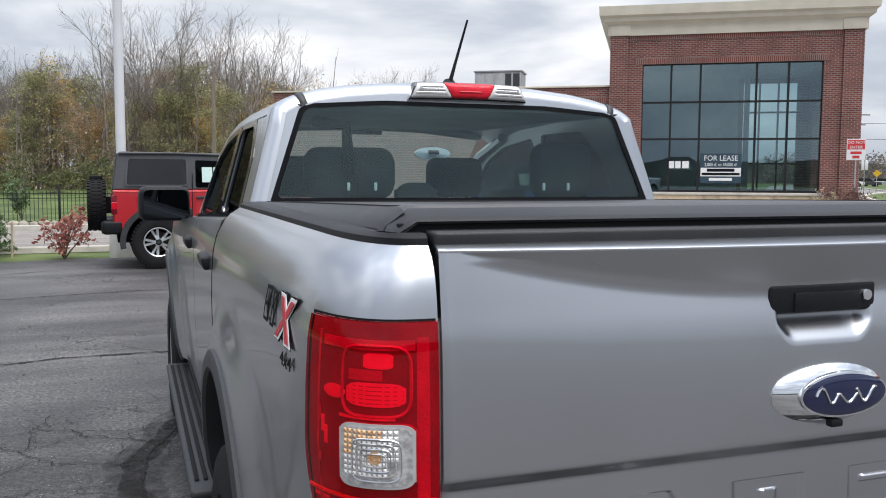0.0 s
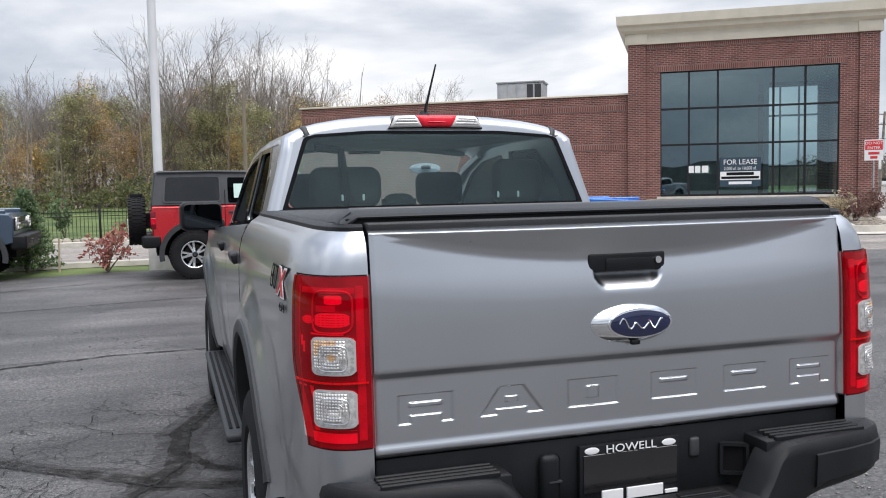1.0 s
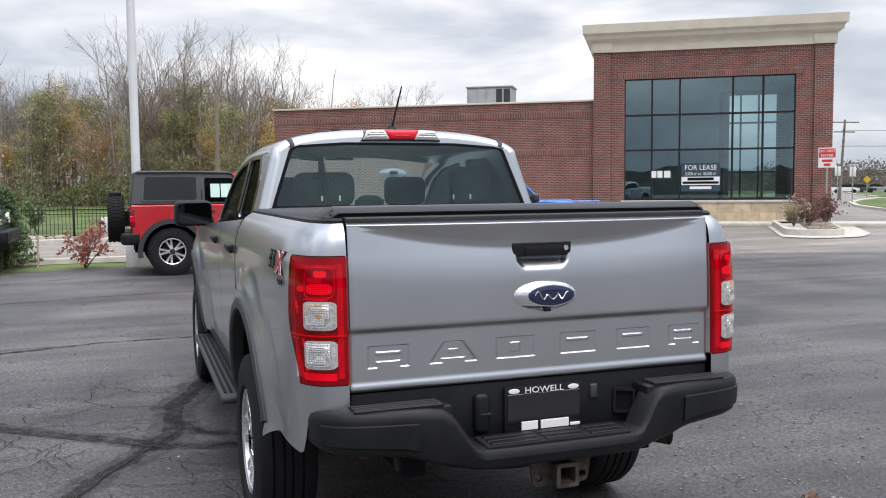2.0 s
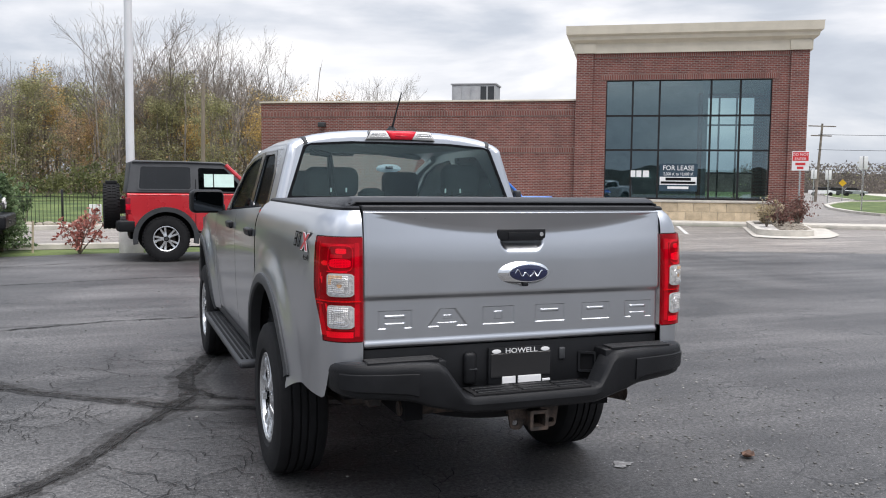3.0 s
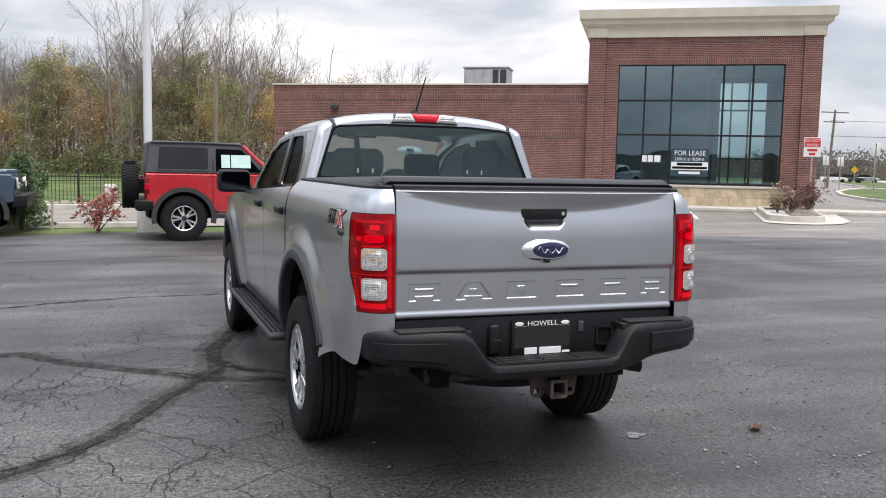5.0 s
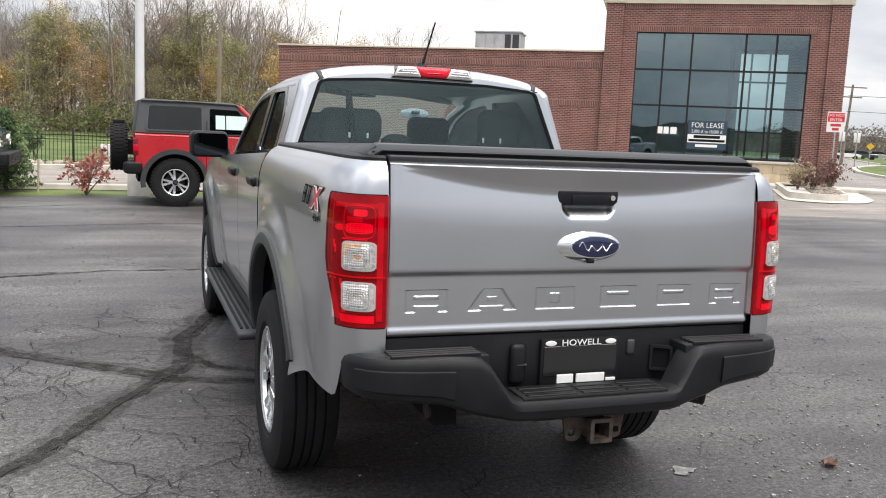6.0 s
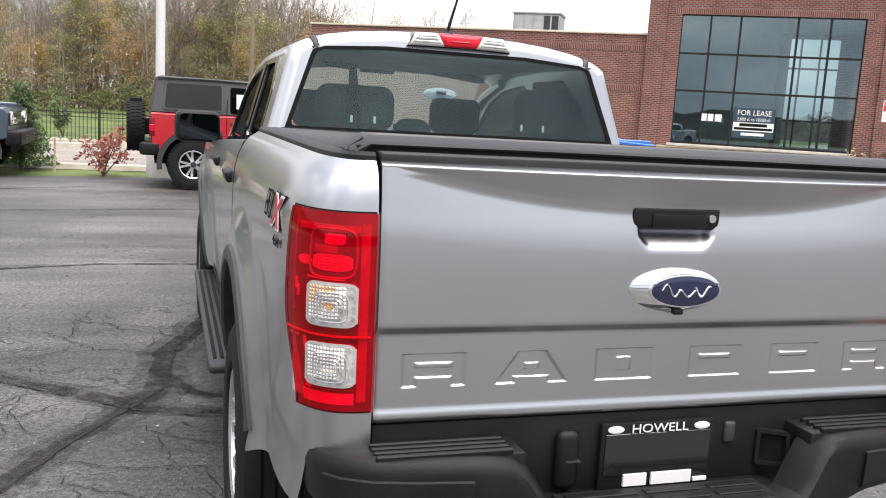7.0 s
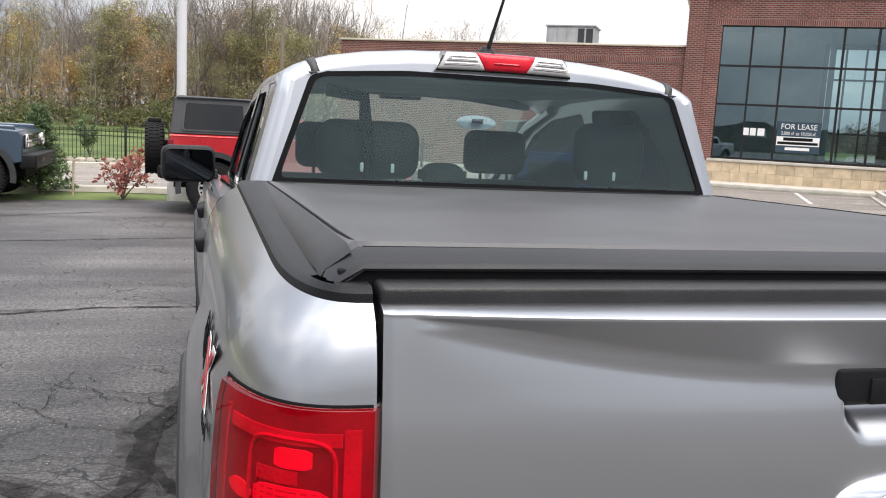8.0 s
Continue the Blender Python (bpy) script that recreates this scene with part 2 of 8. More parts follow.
M_BLUE_OVAL = surface("dark_blue_enamel", (0.007, 0.012, 0.055), 0.2, 0.1, 0.08, 20, 200, coat=1.0)
M_WHITE = surface("white_lettering", (0.78, 0.78, 0.78), 0.5, 0, 0.04, 9, 80)
M_RED_PAINT = surface("red_decal", (0.55, 0.03, 0.04), 0.35, 0, 0.08, 20, 80)
M_LENS_RED = surface("red_lamp_lens", (0.60, 0.002, 0.022), 0.18, 0, 0.15, 22, 260, 0.03, coat=0.45, spec=0.25)
M_LENS_DEEP = surface("deep_red_lamp_lens", (0.15, 0.001, 0.008), 0.12, 0, 0.3, 16, 200, 0.02, coat=0.5, spec=0.25)
M_LENS_BRIGHT = surface("bright_red_reflector", (0.70, 0.012, 0.030), 0.25, 0.0, 0.12, 40, 320, 0.1, coat=0.3, spec=0.25)
M_LENS_CLEAR = surface("clear_ribbed_lens", (0.70, 0.68, 0.66), 0.2, 0.15, 0.05, 12, 60, 0.05, coat=0.6)
M_LENS_GROOVE = surface("clear_lens_groove", (0.46, 0.44, 0.43), 0.22, 0.15, 0.05, 12, 60, 0.05, coat=0.6)
M_AMBER = surface("amber_bulb", (0.80, 0.48, 0.24), 0.25, 0.4, 0.2, 40, 160, 0.2, coat=1.0)
# side glass: dark gloss colour dims the reflections so the panes look black
G_TINT = glass("dark_tinted_glass", (0.15, 0.16, 0.165), 0.02, 0.02, (0.22, 0.24, 0.25))
G_SIDE = glass("front_door_glass", (0.36, 0.39, 0.385), 0.02, 0.03, (0.25, 0.28, 0.29))
G_REAR = glass("rear_window_glass", (0.76, 0.85, 0.835), 0.02, 0.050, (0.82, 0.93, 0.93))
# lamp inside in three tones; the brighter two also paint glints behind the lens
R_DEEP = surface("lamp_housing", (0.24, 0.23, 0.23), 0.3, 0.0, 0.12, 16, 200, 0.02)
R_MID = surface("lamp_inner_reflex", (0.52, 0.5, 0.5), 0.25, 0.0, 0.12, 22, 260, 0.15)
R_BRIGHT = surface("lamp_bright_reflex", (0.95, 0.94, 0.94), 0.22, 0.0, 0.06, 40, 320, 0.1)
G_LAMP = glass("red_lamp_cover", (1.0, 0.002, 0.040), 0.03, 0.022)
M_LENS_BACK = surface("lens_back_reflector", (0.50, 0.49, 0.48), 0.22, 0.3, 0.25, 60, 200, 0.1, coat=0.6)
M_DARK_GLASS = surface("privacy_glass", (0.010, 0.011, 0.012), 0.08, 0, 0.1, 4, 60, spec=0.45)
M_BORDER = surface("matt_black_frit", (0.006, 0.006, 0.007), 0.22, 0, 0.1, 9, 90, spec=0.16)
M_FRIT = surface("black_frit", (0.012, 0.012, 0.013), 0.12, 0, 0.1, 9, 90, coat=0.6)


# ---- mesh helpers ----
def thing(name, label, category, group="", at=None):
    ob = tagged(new(name), label, category, group)
    if at is not None:
        ob.matrix_world = at
    return ob


def part(name, bm, material, parent=None, label="", smooth=True, sharp=35):
    """Links a bmesh as one mesh object, under a thing or a part."""
    bmesh.ops.recalc_face_normals(bm, faces=bm.faces)
    me = bpy.data.meshes.new(name)
    bm.to_mesh(me)
    bm.free()
    for m in material if isinstance(material, (list, tuple)) else (material,):
        me.materials.append(m)
    if smooth:
        me.polygons.foreach_set("use_smooth", [True] * len(me.polygons))
        me.set_sharp_from_angle(angle=radians(sharp))
    ob = new(name, me)
    if parent:
        ob.parent = parent
    if label:
        ob["label"] = label
    return ob


def box(bm, x0, x1, y0, y1, z0, z1, r=0.0, seg=2, m=None):
    vs = [bm.verts.new(p) for p in ((x0, y0, z0), (x1, y0, z0), (x1, y1, z0), (x0, y1, z0), (x0, y0, z1), (x1, y0, z1), (x1, y1, z1), (x0, y1, z1))]
    fs = [bm.faces.new([vs[i] for i in f]) for f in ((3, 2, 1, 0), (4, 5, 6, 7), (0, 1, 5, 4), (1, 2, 6, 5), (2, 3, 7, 6), (3, 0, 4, 7))]
    out = vs
    if r:
        es = list({e for f in fs for e in f.edges})
        out = bmesh.ops.bevel(bm, geom=es, offset=r, segments=seg, affect="EDGES", profile=0.5)["verts"]
    if m is not None:
        bmesh.ops.transform(bm, matrix=m, verts=[v for v in out if v.is_valid])
    return bm


def boxed(x0, x1, y0, y1, z0, z1, r=0.0, seg=2, m=None):
    return box(bmesh.new(), x0, x1, y0, y1, z0, z1, r, seg, m)


def grid_faces(bm, rows, close=False, wrap=False, skip=None):
    """Faces between rows of points. close: each row is a ring; wrap: the last row meets the first."""
    vs = [[bm.verts.new(p) for p in r] for r in rows]
    n = len(vs)
    for i in range(n if wrap else n - 1):
        a, b = vs[i], vs[(i + 1) % n]
        k = len(a)
        for j in range(k if close else k - 1):
            q = (a[j], a[(j + 1) % k], b[(j + 1) % k], b[j])
            if skip and skip(q):
                continue
            bm.faces.new(q)
    return vs


def lathe(profile, seg=48, axis="x", centre=(0, 0, 0), bm=None, cap=False):
    """Turns (offset along the axis, radius) points round an axis."""
    bm = bm or bmesh.new()
    rows = []
    for i in range(seg):
        a = 2 * math.pi * i / seg
        c, s = math.cos(a), math.sin(a)
        put = {"x": lambda o, r: (o, r * c, r * s), "y": lambda o, r: (r * c, o, r * s), "z": lambda o, r: (r * c, r * s, o)}[axis]
        rows.append([Vector(put(o, r)) + Vector(centre) for o, r in profile])
    vs = grid_faces(bm, rows, wrap=True)
    if cap:
        bm.faces.new([r[0] for r in vs])
        bm.faces.new([r[-1] for r in vs])
    return bm


def tube(points, radius, seg=8, bm=None, cap=True):
    """A round bar along points; radius may be one number or one a point."""
    bm = bm or bmesh.new()
    pts = [Vector(p) for p in points]
    rs = radius if isinstance(radius, (list, tuple)) else [radius] * len(pts)
    rows, ref = [], None
    for i, p in enumerate(pts):
        d = (pts[min(i + 1, len(pts) - 1)] - pts[max(i - 1, 0)]).normalized()
        if ref is None:
            ref = d.orthogonal().normalized()
        ref = (ref - d * ref.dot(d)).normalized()
        o = d.cross(ref)
        rows.append([p + rs[i] * (math.cos(2 * math.pi * k / seg) * ref + math.sin(2 * math.pi * k / seg) * o) for k in range(seg)])
    vs = grid_faces(bm, rows, close=True)
    if cap and seg > 2:
        bm.faces.new(vs[0])
        bm.faces.new(vs[-1])
    return bm


def plate(outline, holes=(), put=None, thick=0.0, bm=None):
    """A flat panel from a 2D outline with holes, laid into space by put(a, b), thickened along its normal."""
    bm = bm or bmesh.new()
    es = []
    for loop in (outline, *holes):
        vs = [bm.verts.new((a, b, 0)) for a, b in loop]
        es += [bm.edges.new((vs[i], vs[(i + 1) % len(vs)])) for i in range(len(vs))]
    fs = [g for g in bmesh.ops.triangle_fill(bm, use_beauty=True, use_dissolve=False, edges=es)["geom"] if isinstance(g, bmesh.types.BMFace)]
    verts = list({v for f in fs for v in f.verts})
    if thick:
        r = bmesh.ops.extrude_face_region(bm, geom=fs)
        up = [g for g in r["geom"] if isinstance(g, bmesh.types.BMVert)]
        for v in up:
            v.co.z += thick
        verts += up
    if put:
        for v in verts:
            v.co = Vector(put(v.co.x, v.co.y, v.co.z))
    return bm


def rounded(points, r=0.02, seg=4):
    """A 2D outline with its corners rounded."""
    out, n = [], len(points)
    for i in range(n):
        p, a, b = Vector(points[i]), Vector(points[i - 1]), Vector(points[(i + 1) % n])
        k = min(r, (a - p).length / 2.1, (b - p).length / 2.1)
        p0, p1 = p + (a - p).normalized() * k, p + (b - p).normalized() * k
        for j in range(seg + 1):
            t = j / seg
            out.append(tuple((1 - t) ** 2 * p0 + 2 * t * (1 - t) * p + t * t * p1))
    return out


def lerp(table, v):
    """A value from a short table of (v, value), smooth between its rows."""
    if v <= table[0][0]:
        return table[0][1]
    for (a, x), (b, y) in zip(table, table[1:]):
        if v <= b:
            t = (v - a) / (b - a)
            return x + (y - x) * t
    return table[-1][1]


def smooth(a, b, v):
    t = min(1.0, max(0.0, (v - a) / (b - a)))
    return t * t * (3 - 2 * t)


def text_bm(body, size, put, depth=0.002, spacing=1.0):
    """Letters in the built-in font as a mesh, centred, laid into space by put(a, b, c)."""
    cu = bpy.data.curves.new("lettering", "FONT")
    cu.body, cu.size, cu.align_x, cu.align_y, cu.extrude, cu.resolution_u, cu.space_character = body, size, "CENTER", "CENTER", depth, 3, spacing
    ob = bpy.data.objects.new("lettering", cu)
    scene.collection.objects.link(ob)
    me = ob.evaluated_get(bpy.context.evaluated_depsgraph_get()).to_mesh()
    bm = bmesh.new()
    bm.from_mesh(me)
    bpy.data.objects.remove(ob)
    bpy.data.curves.remove(cu)
    for v in bm.verts:
        v.co = Vector(put(*v.co))
    return bm


# ---- the silver pickup truck, rear at y = 0, heading along +y ----
BODY = [(0.46, 0.820), (0.55, 0.845), (0.65, 0.858), (0.80, 0.869), (0.92, 0.873), (1.02, 0.875), (1.10, 0.876), (1.18, 0.874), (1.25, 0.869), (1.30, 0.857), (1.34, 0.837), (1.365, 0.816), (1.385, 0.785)]
REAR_Y, FRONT_Y, HUB_Z, ARCH = 1.235, 4.45, 0.392, 0.592


def half_width(y, z):
    """Half the body's width at a height and a place along it, with the flares round the wheels."""
    w = lerp(BODY, z) - 0.05 * smooth(4.3, 5.3, y)
    for yc in (REAR_Y, FRONT_Y):
        r = math.hypot(y - yc, z - HUB_Z)
        w += 0.034 * (1 - smooth(ARCH + 0.05, 0.80, r)) * (1 - smooth(1.04, 1.24, z))
    w += 0.022 * (1 - smooth(0.56, 0.64, z)) * (1 - smooth(0.70, 0.95, y))
    return w


def skin(cols, low, high, nz, pos, arches=(), sgn=1):
    """A body panel as a sheet, with wheel arches cut out of it."""
    bm = bmesh.new()
    grid_faces(bm, [[pos(c, low(c) + (high(c) - low(c)) * j / nz) for j in range(nz + 1)] for c in cols])
    for yc in arches:
        inside = {v for v in bm.verts if math.hypot(v.co.y - yc, v.co.z - HUB_Z) < ARCH}
        bmesh.ops.delete(bm, geom=[f for f in bm.faces if all(v in inside for v in f.verts)], context="FACES")
        for v in bm.verts:
            dy, dz = v.co.y - yc, v.co.z - HUB_Z
            r = math.hypot(dy, dz)
            if 1e-4 < r < ARCH:
                y, z = yc + dy / r * ARCH, HUB_Z + dz / r * ARCH
                v.co = (sgn * half_width(y, z), y, z)
        bmesh.ops.delete(bm, geom=[v for v in bm.verts if not v.link_faces], context="VERTS")
    return bm


def solid(ob, t, off=-1.0):
    mod = ob.modifiers.new("thickness", "SOLIDIFY")
    mod.thickness, mod.offset = t, off
    return ob


truck = thing("pickup_truck", "silver crew-cab pickup truck with a black soft bed cover", "pickup truck")
GATE_X = 0.690


REAR = [(0.7, 0.101), (0.85, 0.1045), (0.95, 0.1070), (1.03, 0.1090), (1.12, 0.1115), (1.20, 0.1145), (1.25, 0.1180), (1.30, 0.1240), (1.345, 0.137), (1.375, 0.155), (1.386, 0.170)]


def rear_y(z):
    reach = 0.015 * (1 - smooth(1.28, 1.34, z))
    return sum(lerp(REAR, z + reach * k) for k in range(-4, 5)) / 9


def bed_pos(sgn, out=0.0):
    def pos(c, z):
        if c >= 0:
            y = 0.5 + c
            return Vector((sgn * (half_width(y, z) + out), y, z))
        th = -c * math.pi / 2
        w, yr = half_width(0.5, z), rear_y(z)
        a, b, k = w - (GATE_X + 0.007), 0.5 - yr, 2 / 3.0
        x, y = GATE_X + 0.007 + a * max(0.0, math.cos(th)) ** k, 0.5 - b * math.sin(th) ** k
        d = Vector((math.cos(th) ** 0.8 if math.cos(th) > 1e-9 else 0.0, -math.sin(th) ** 0.8, 0)).normalized()
        return Vector((sgn * (x + out * d.x), y + out * d.y, z))
    return pos


CORNER = [-(i / 20) for i in range(20, 0, -1)]
BED_COLS = CORNER + [0.025 * i for i in range(0, 50)]


def bed_low(c):
    if c < 0:
        return 0.625 + 0.150 * smooth(0.42, 0.62, -c)
    return 0.562 + 0.063 * (1 - smooth(0.0, 0.20, c))


def arch_strip(sgn, yc, a0, a1, name="arch_moulding"):
    """The dark moulding round a wheel arch."""
    rows = []
    for i in range(41):
        a = radians(a0 + (a1 - a0) * i / 40)
        row = []
        for r, o in ((ARCH - 0.012, -0.05), (ARCH - 0.012, 0.004), (ARCH - 0.004, 0.014), (ARCH + 0.03, 0.014), (ARCH + 0.042, 0.008), (ARCH + 0.046, -0.004)):
            y, z = yc + r * math.cos(a), HUB_Z + r * math.sin(a)
            row.append((sgn * (half_width(y, z) + o), y, z))
        rows.append(row)
    bm = bmesh.new()
    grid_faces(bm, rows)
    return part(name, bm, M_TRIM, truck, "dark grey plastic wheel-arch moulding")


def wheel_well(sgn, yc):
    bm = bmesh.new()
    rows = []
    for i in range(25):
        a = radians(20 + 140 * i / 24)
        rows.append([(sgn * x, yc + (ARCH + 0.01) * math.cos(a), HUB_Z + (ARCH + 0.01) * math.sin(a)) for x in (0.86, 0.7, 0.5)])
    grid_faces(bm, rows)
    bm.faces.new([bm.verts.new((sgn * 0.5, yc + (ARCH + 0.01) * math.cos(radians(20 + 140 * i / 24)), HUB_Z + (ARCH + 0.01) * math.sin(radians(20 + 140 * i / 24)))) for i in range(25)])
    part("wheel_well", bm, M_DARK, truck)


for sgn in (-1, 1):
    bed = part("bed_side", skin(BED_COLS, bed_low, lambda c: 1.384, 40, bed_pos(sgn), (REAR_Y,), sgn), M_SILVER, truck, "silver painted bed side with a flared wheel arch")
    for name, y0, y1, lo in (("rear_door", 1.752, 2.572, 0.52), ("front_door", 2.580, 3.655, 0.52), ("front_fender", 3.663, 5.16, 0.50)):
        ny = int((y1 - y0) / 0.025)
        top = (lambda y: 1.345 - 0.045 * (y - 1.75)) if "door" in name else (lambda y: 1.255 - 0.10 * smooth(3.66, 5.16, y))
        cols = [y0 + (y1 - y0) * i / ny for i in range(ny + 1)]
        panel = part(name, skin(cols, lambda y: lo, top, 34, lambda y, z, s=sgn: Vector((s * half_width(y, min(z, 1.34)), y, z)), (REAR_Y, FRONT_Y), sgn), M_SILVER, truck)
        if "door" in name:
            yh = 1.93 if name == "rear_door" else 2.80
            hb = boxed(-0.012, 0.032, -0.10, 0.10, -0.022, 0.022, 0.010, 3)
            h = part("door_handle", hb, M_PLASTIC, panel, "black door handle")
            h.matrix_parent_inverse = Matrix()
            h.location = (sgn * (half_width(yh, 1.20) + 0.012), yh, 1.20)
            h.rotation_euler = (0, sgn * radians(14), 0)
            if sgn > 0:
                h.rotation_euler = (0, radians(-14), math.pi)
    arch_strip(sgn, REAR_Y, 8, 158)
    arch_strip(sgn, FRONT_Y, 6, 172)
    wheel_well(sgn, REAR_Y)
    wheel_well(sgn, FRONT_Y)
    # sill under the doors
    bm = bmesh.new()
    grid_faces(bm, [[(sgn * 0.842, y, 0.53), (sgn * 0.835, y, 0.47), (sgn * 0.78, y, 0.43), (sgn * 0.6, y, 0.42)] for y in (1.70, 2.5, 3.3, 3.95)])
    part("sill", bm, M_TRIM, truck)
    # running board
    step = part("running_board", boxed(sgn * 0.872 - 0.072, sgn * 0.872 + 0.072, 1.86, 3.92, 0.405, 0.445, 0.016, 3), M_TRIM, truck, "black ribbed running board")
    for k in range(4):
        xs = sgn * 0.872 - 0.045 + k * 0.030
        part("grip_strip", boxed(xs - 0.0075, xs + 0.0075, 1.95, 3.83, 0.443, 0.452, 0.003), M_RUBBER, step)
    for y in (2.05, 2.9, 3.7):
        part("step_bracket", boxed(sgn * 0.70 - 0.14, sgn * 0.70 + 0.14, y - 0.03, y + 0.03, 0.41, 0.44, 0.008), M_DARK, truck)
    # rail cap along the top of the bed side
    rows = []
    for c in BED_COLS:
        p = bed_pos(sgn)(c, 1.384)
        d = Vector((-sgn, 0, 0)) if c > -0.2 else Vector((-sgn * (1 - smooth(0.2, 0.95, -c)), smooth(0.2, 0.95, -c), 0)).normalized()
        w = 0.150
        rows.append([p + d * 0.0 + Vector((0, 0, -0.006)), p + d * 0.002 + Vector((0, 0, 0.010)), p + d * 0.012 + Vector((0, 0, 0.017)), p + d * w + Vector((0, 0, 0.019)), p + d * w + Vector((0, 0, -0.03))])
    bm = bmesh.new()
    grid_faces(bm, rows)
    part("bed_rail_cap", bm, M_PLASTIC, truck, "black plastic bed rail cap")

# tailgate: lip, scooped band under it, crease, lower lip and the cup under the handle
TOP_Z, LOW_Z = 1.385, 0.832


STAMPS = [(-0.560, 0.142, "r"), (-0.332, 0.176, "t"), (-0.102, 0.146, "n"), (0.142, 0.140, "o"), (0.368, 0.136, "o"), (0.586, 0.134, "r")]


def stamp(x, z):
    """How deep the six plain stamped shapes of the lower tailgate go in, 0 to 1."""
    b = (z - 0.945) / 0.037
    if abs(b) > 1.08:
        return 0.0
    for cx, w, kind in STAMPS:
        a = (x - cx) / (w / 2)
        if abs(a) > 1.04:
            continue
        e = 0.075
        if kind == "t":
            edge = min(1 - b, 1 + b, (1 - 0.62 * (b + 1) / 2 - abs(a)) * 1.6)
            isle = max(min(0.22 - abs(b - 0.05), 0.20 - abs(a)) * 1.6, min(-0.55 - b, 0.50 - abs(a)) * 1.5)
        elif kind == "n":
            edge = min(1 - b, 1 + b, 1.9 * (1 - abs(a)))
            isle = min(0.45 - abs(b), (0.24 - abs(a)) * 1.9)
        else:
            edge = min(1 - b, 1 + b, 1.9 * (1 - abs(a)))
            isle = min(0.18 - abs(b - 0.30), (0.60 - abs(a)) * 1.9)
            if kind == "r":
                isle = max(isle, min(-0.38 - b, (0.60 - abs(a)) * 1.9))
        return smooth(0.0, e, edge) * (1 - smooth(0.0, e, isle))
    return 0.0


LIP = 0.047


def gate_form(x, z):
    # below the lip the skin is cut under in a crescent, then leans back out towards the crease
    k = max(0.0, 1 - abs(x / 0.655) ** 2.2)
    zt = 1.3745
    zb = zt - 0.078 * k
    base = lambda h: rear_y(min(h, 1.30)) + 0.14 * max(0.0, h - 1.30)
    face = lambda h: base(h) + 0.009 * k * (max(0.0, min(h, zb) - 1.16) / 0.145) ** 2
    if z >= zt:
        y = base(zt) - LIP * k + (LIP * k + 0.022) * smooth(zt + 0.003, TOP_Z + 0.003, z)
    elif z > zb:
        q = (zt - z) / (zt - zb)
        y = face(zb) + (base(zt) - LIP * k - face(zb)) * (1 - q) ** 1.05
    else:
        y = face(z)
    return y


def gate_y(x, z):
    # the crescent's lower edge is rolled, not creased
    soft = 0.015 * smooth(1.3745, 1.357, z) if z > 1.18 else 0.0
    y = sum(gate_form(x, z + soft * j / 4) for j in range(-4, 5)) / 9 if soft > 0.001 else gate_form(x, z)
    y += 0.015 * (1 - min(1.0, max(0.0, (z - 1.0235) / 0.0215)))
    y -= 0.005 * (1 - smooth(0.850, 0.866, z))
    y += 0.006 * (1 - smooth(0.832, 0.840, z))
    y += 0.004 * smooth(0.675, GATE_X, abs(x)) ** 2
    y += 0.0052 * stamp(x, z)
    cx = 1 - smooth(0.080, 0.104, abs(x - 0.003) + max(0.0, 1.245 - z) * 0.6)
    y += 0.026 * cx * smooth(1.206, 1.250, z) * (1 - smooth(1.284, 1.292, z))
    return y


zs = sorted({round(LOW_Z + (TOP_Z - LOW_Z) * i / 110, 4) for i in range(111)} | {round(0.905 + 0.002 * i, 4) for i in range(41)} | {round(1.29 + 0.0025 * i, 4) for i in range(28)} | {round(1.36 + 0.001 * i, 4) for i in range(26)})
xs = sorted({round(-GATE_X + 2 * GATE_X * i / 345, 4) for i in range(346)})
bm = bmesh.new()
vs = grid_faces(bm, [[(x, gate_y(x, z), z) for z in zs] for x in xs])
loop = [r[-1] for r in vs]
back = [bm.verts.new(v.co + Vector((0, 0.05, 0.002))) for v in loop]
for a, b, c, d in zip(loop, loop[1:], back[1:], back):
    bm.faces.new((a, b, c, d))
for side in (vs[0], vs[-1]):
    bk = [bm.verts.new(v.co + Vector((0, 0.05, 0))) for v in side]
    for a, b, c, d in zip(side, side[1:], bk[1:], bk):
        bm.faces.new((a, b, c, d))
lo = [r[0] for r in vs]
bk = [bm.verts.new(v.co + Vector((0, 0.05, 0))) for v in lo]
for a, b, c, d in zip(lo, lo[1:], bk[1:], bk):
    bm.faces.new((a, b, c, d))
gate = part("tailgate", bm, M_SILVER, truck, "silver tailgate with a scooped upper edge and stamped shapes", sharp=60)
part("tailgate_cap", boxed(-GATE_X, GATE_X, 0.158, 0.235, 1.380, 1.404, 0.006, 3), M_CAP, gate, "dark grey plastic cap")
# near-black sheet that stands in for the shade in the tailgate's gaps
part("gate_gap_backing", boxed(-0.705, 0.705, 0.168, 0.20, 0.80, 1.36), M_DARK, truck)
handle = part("tailgate_handle", boxed(-0.112, 0.118, 0.126, 0.165, 1.256, 1.308, 0.008, 3), M_PLASTIC, gate, "black tailgate handle")
part("handle_grip", boxed(-0.062, 0.082, 0.122, 0.136, 1.258, 1.294, 0.004, 2), M_PLASTIC, handle)
part("key_lock", lathe([(0.121, 0.0), (0.121, 0.009), (0.124, 0.0105), (0.130, 0.0105)], 20, "y", (0.094, 0, 1.284)), M_CHROME, handle, "round chrome key lock")


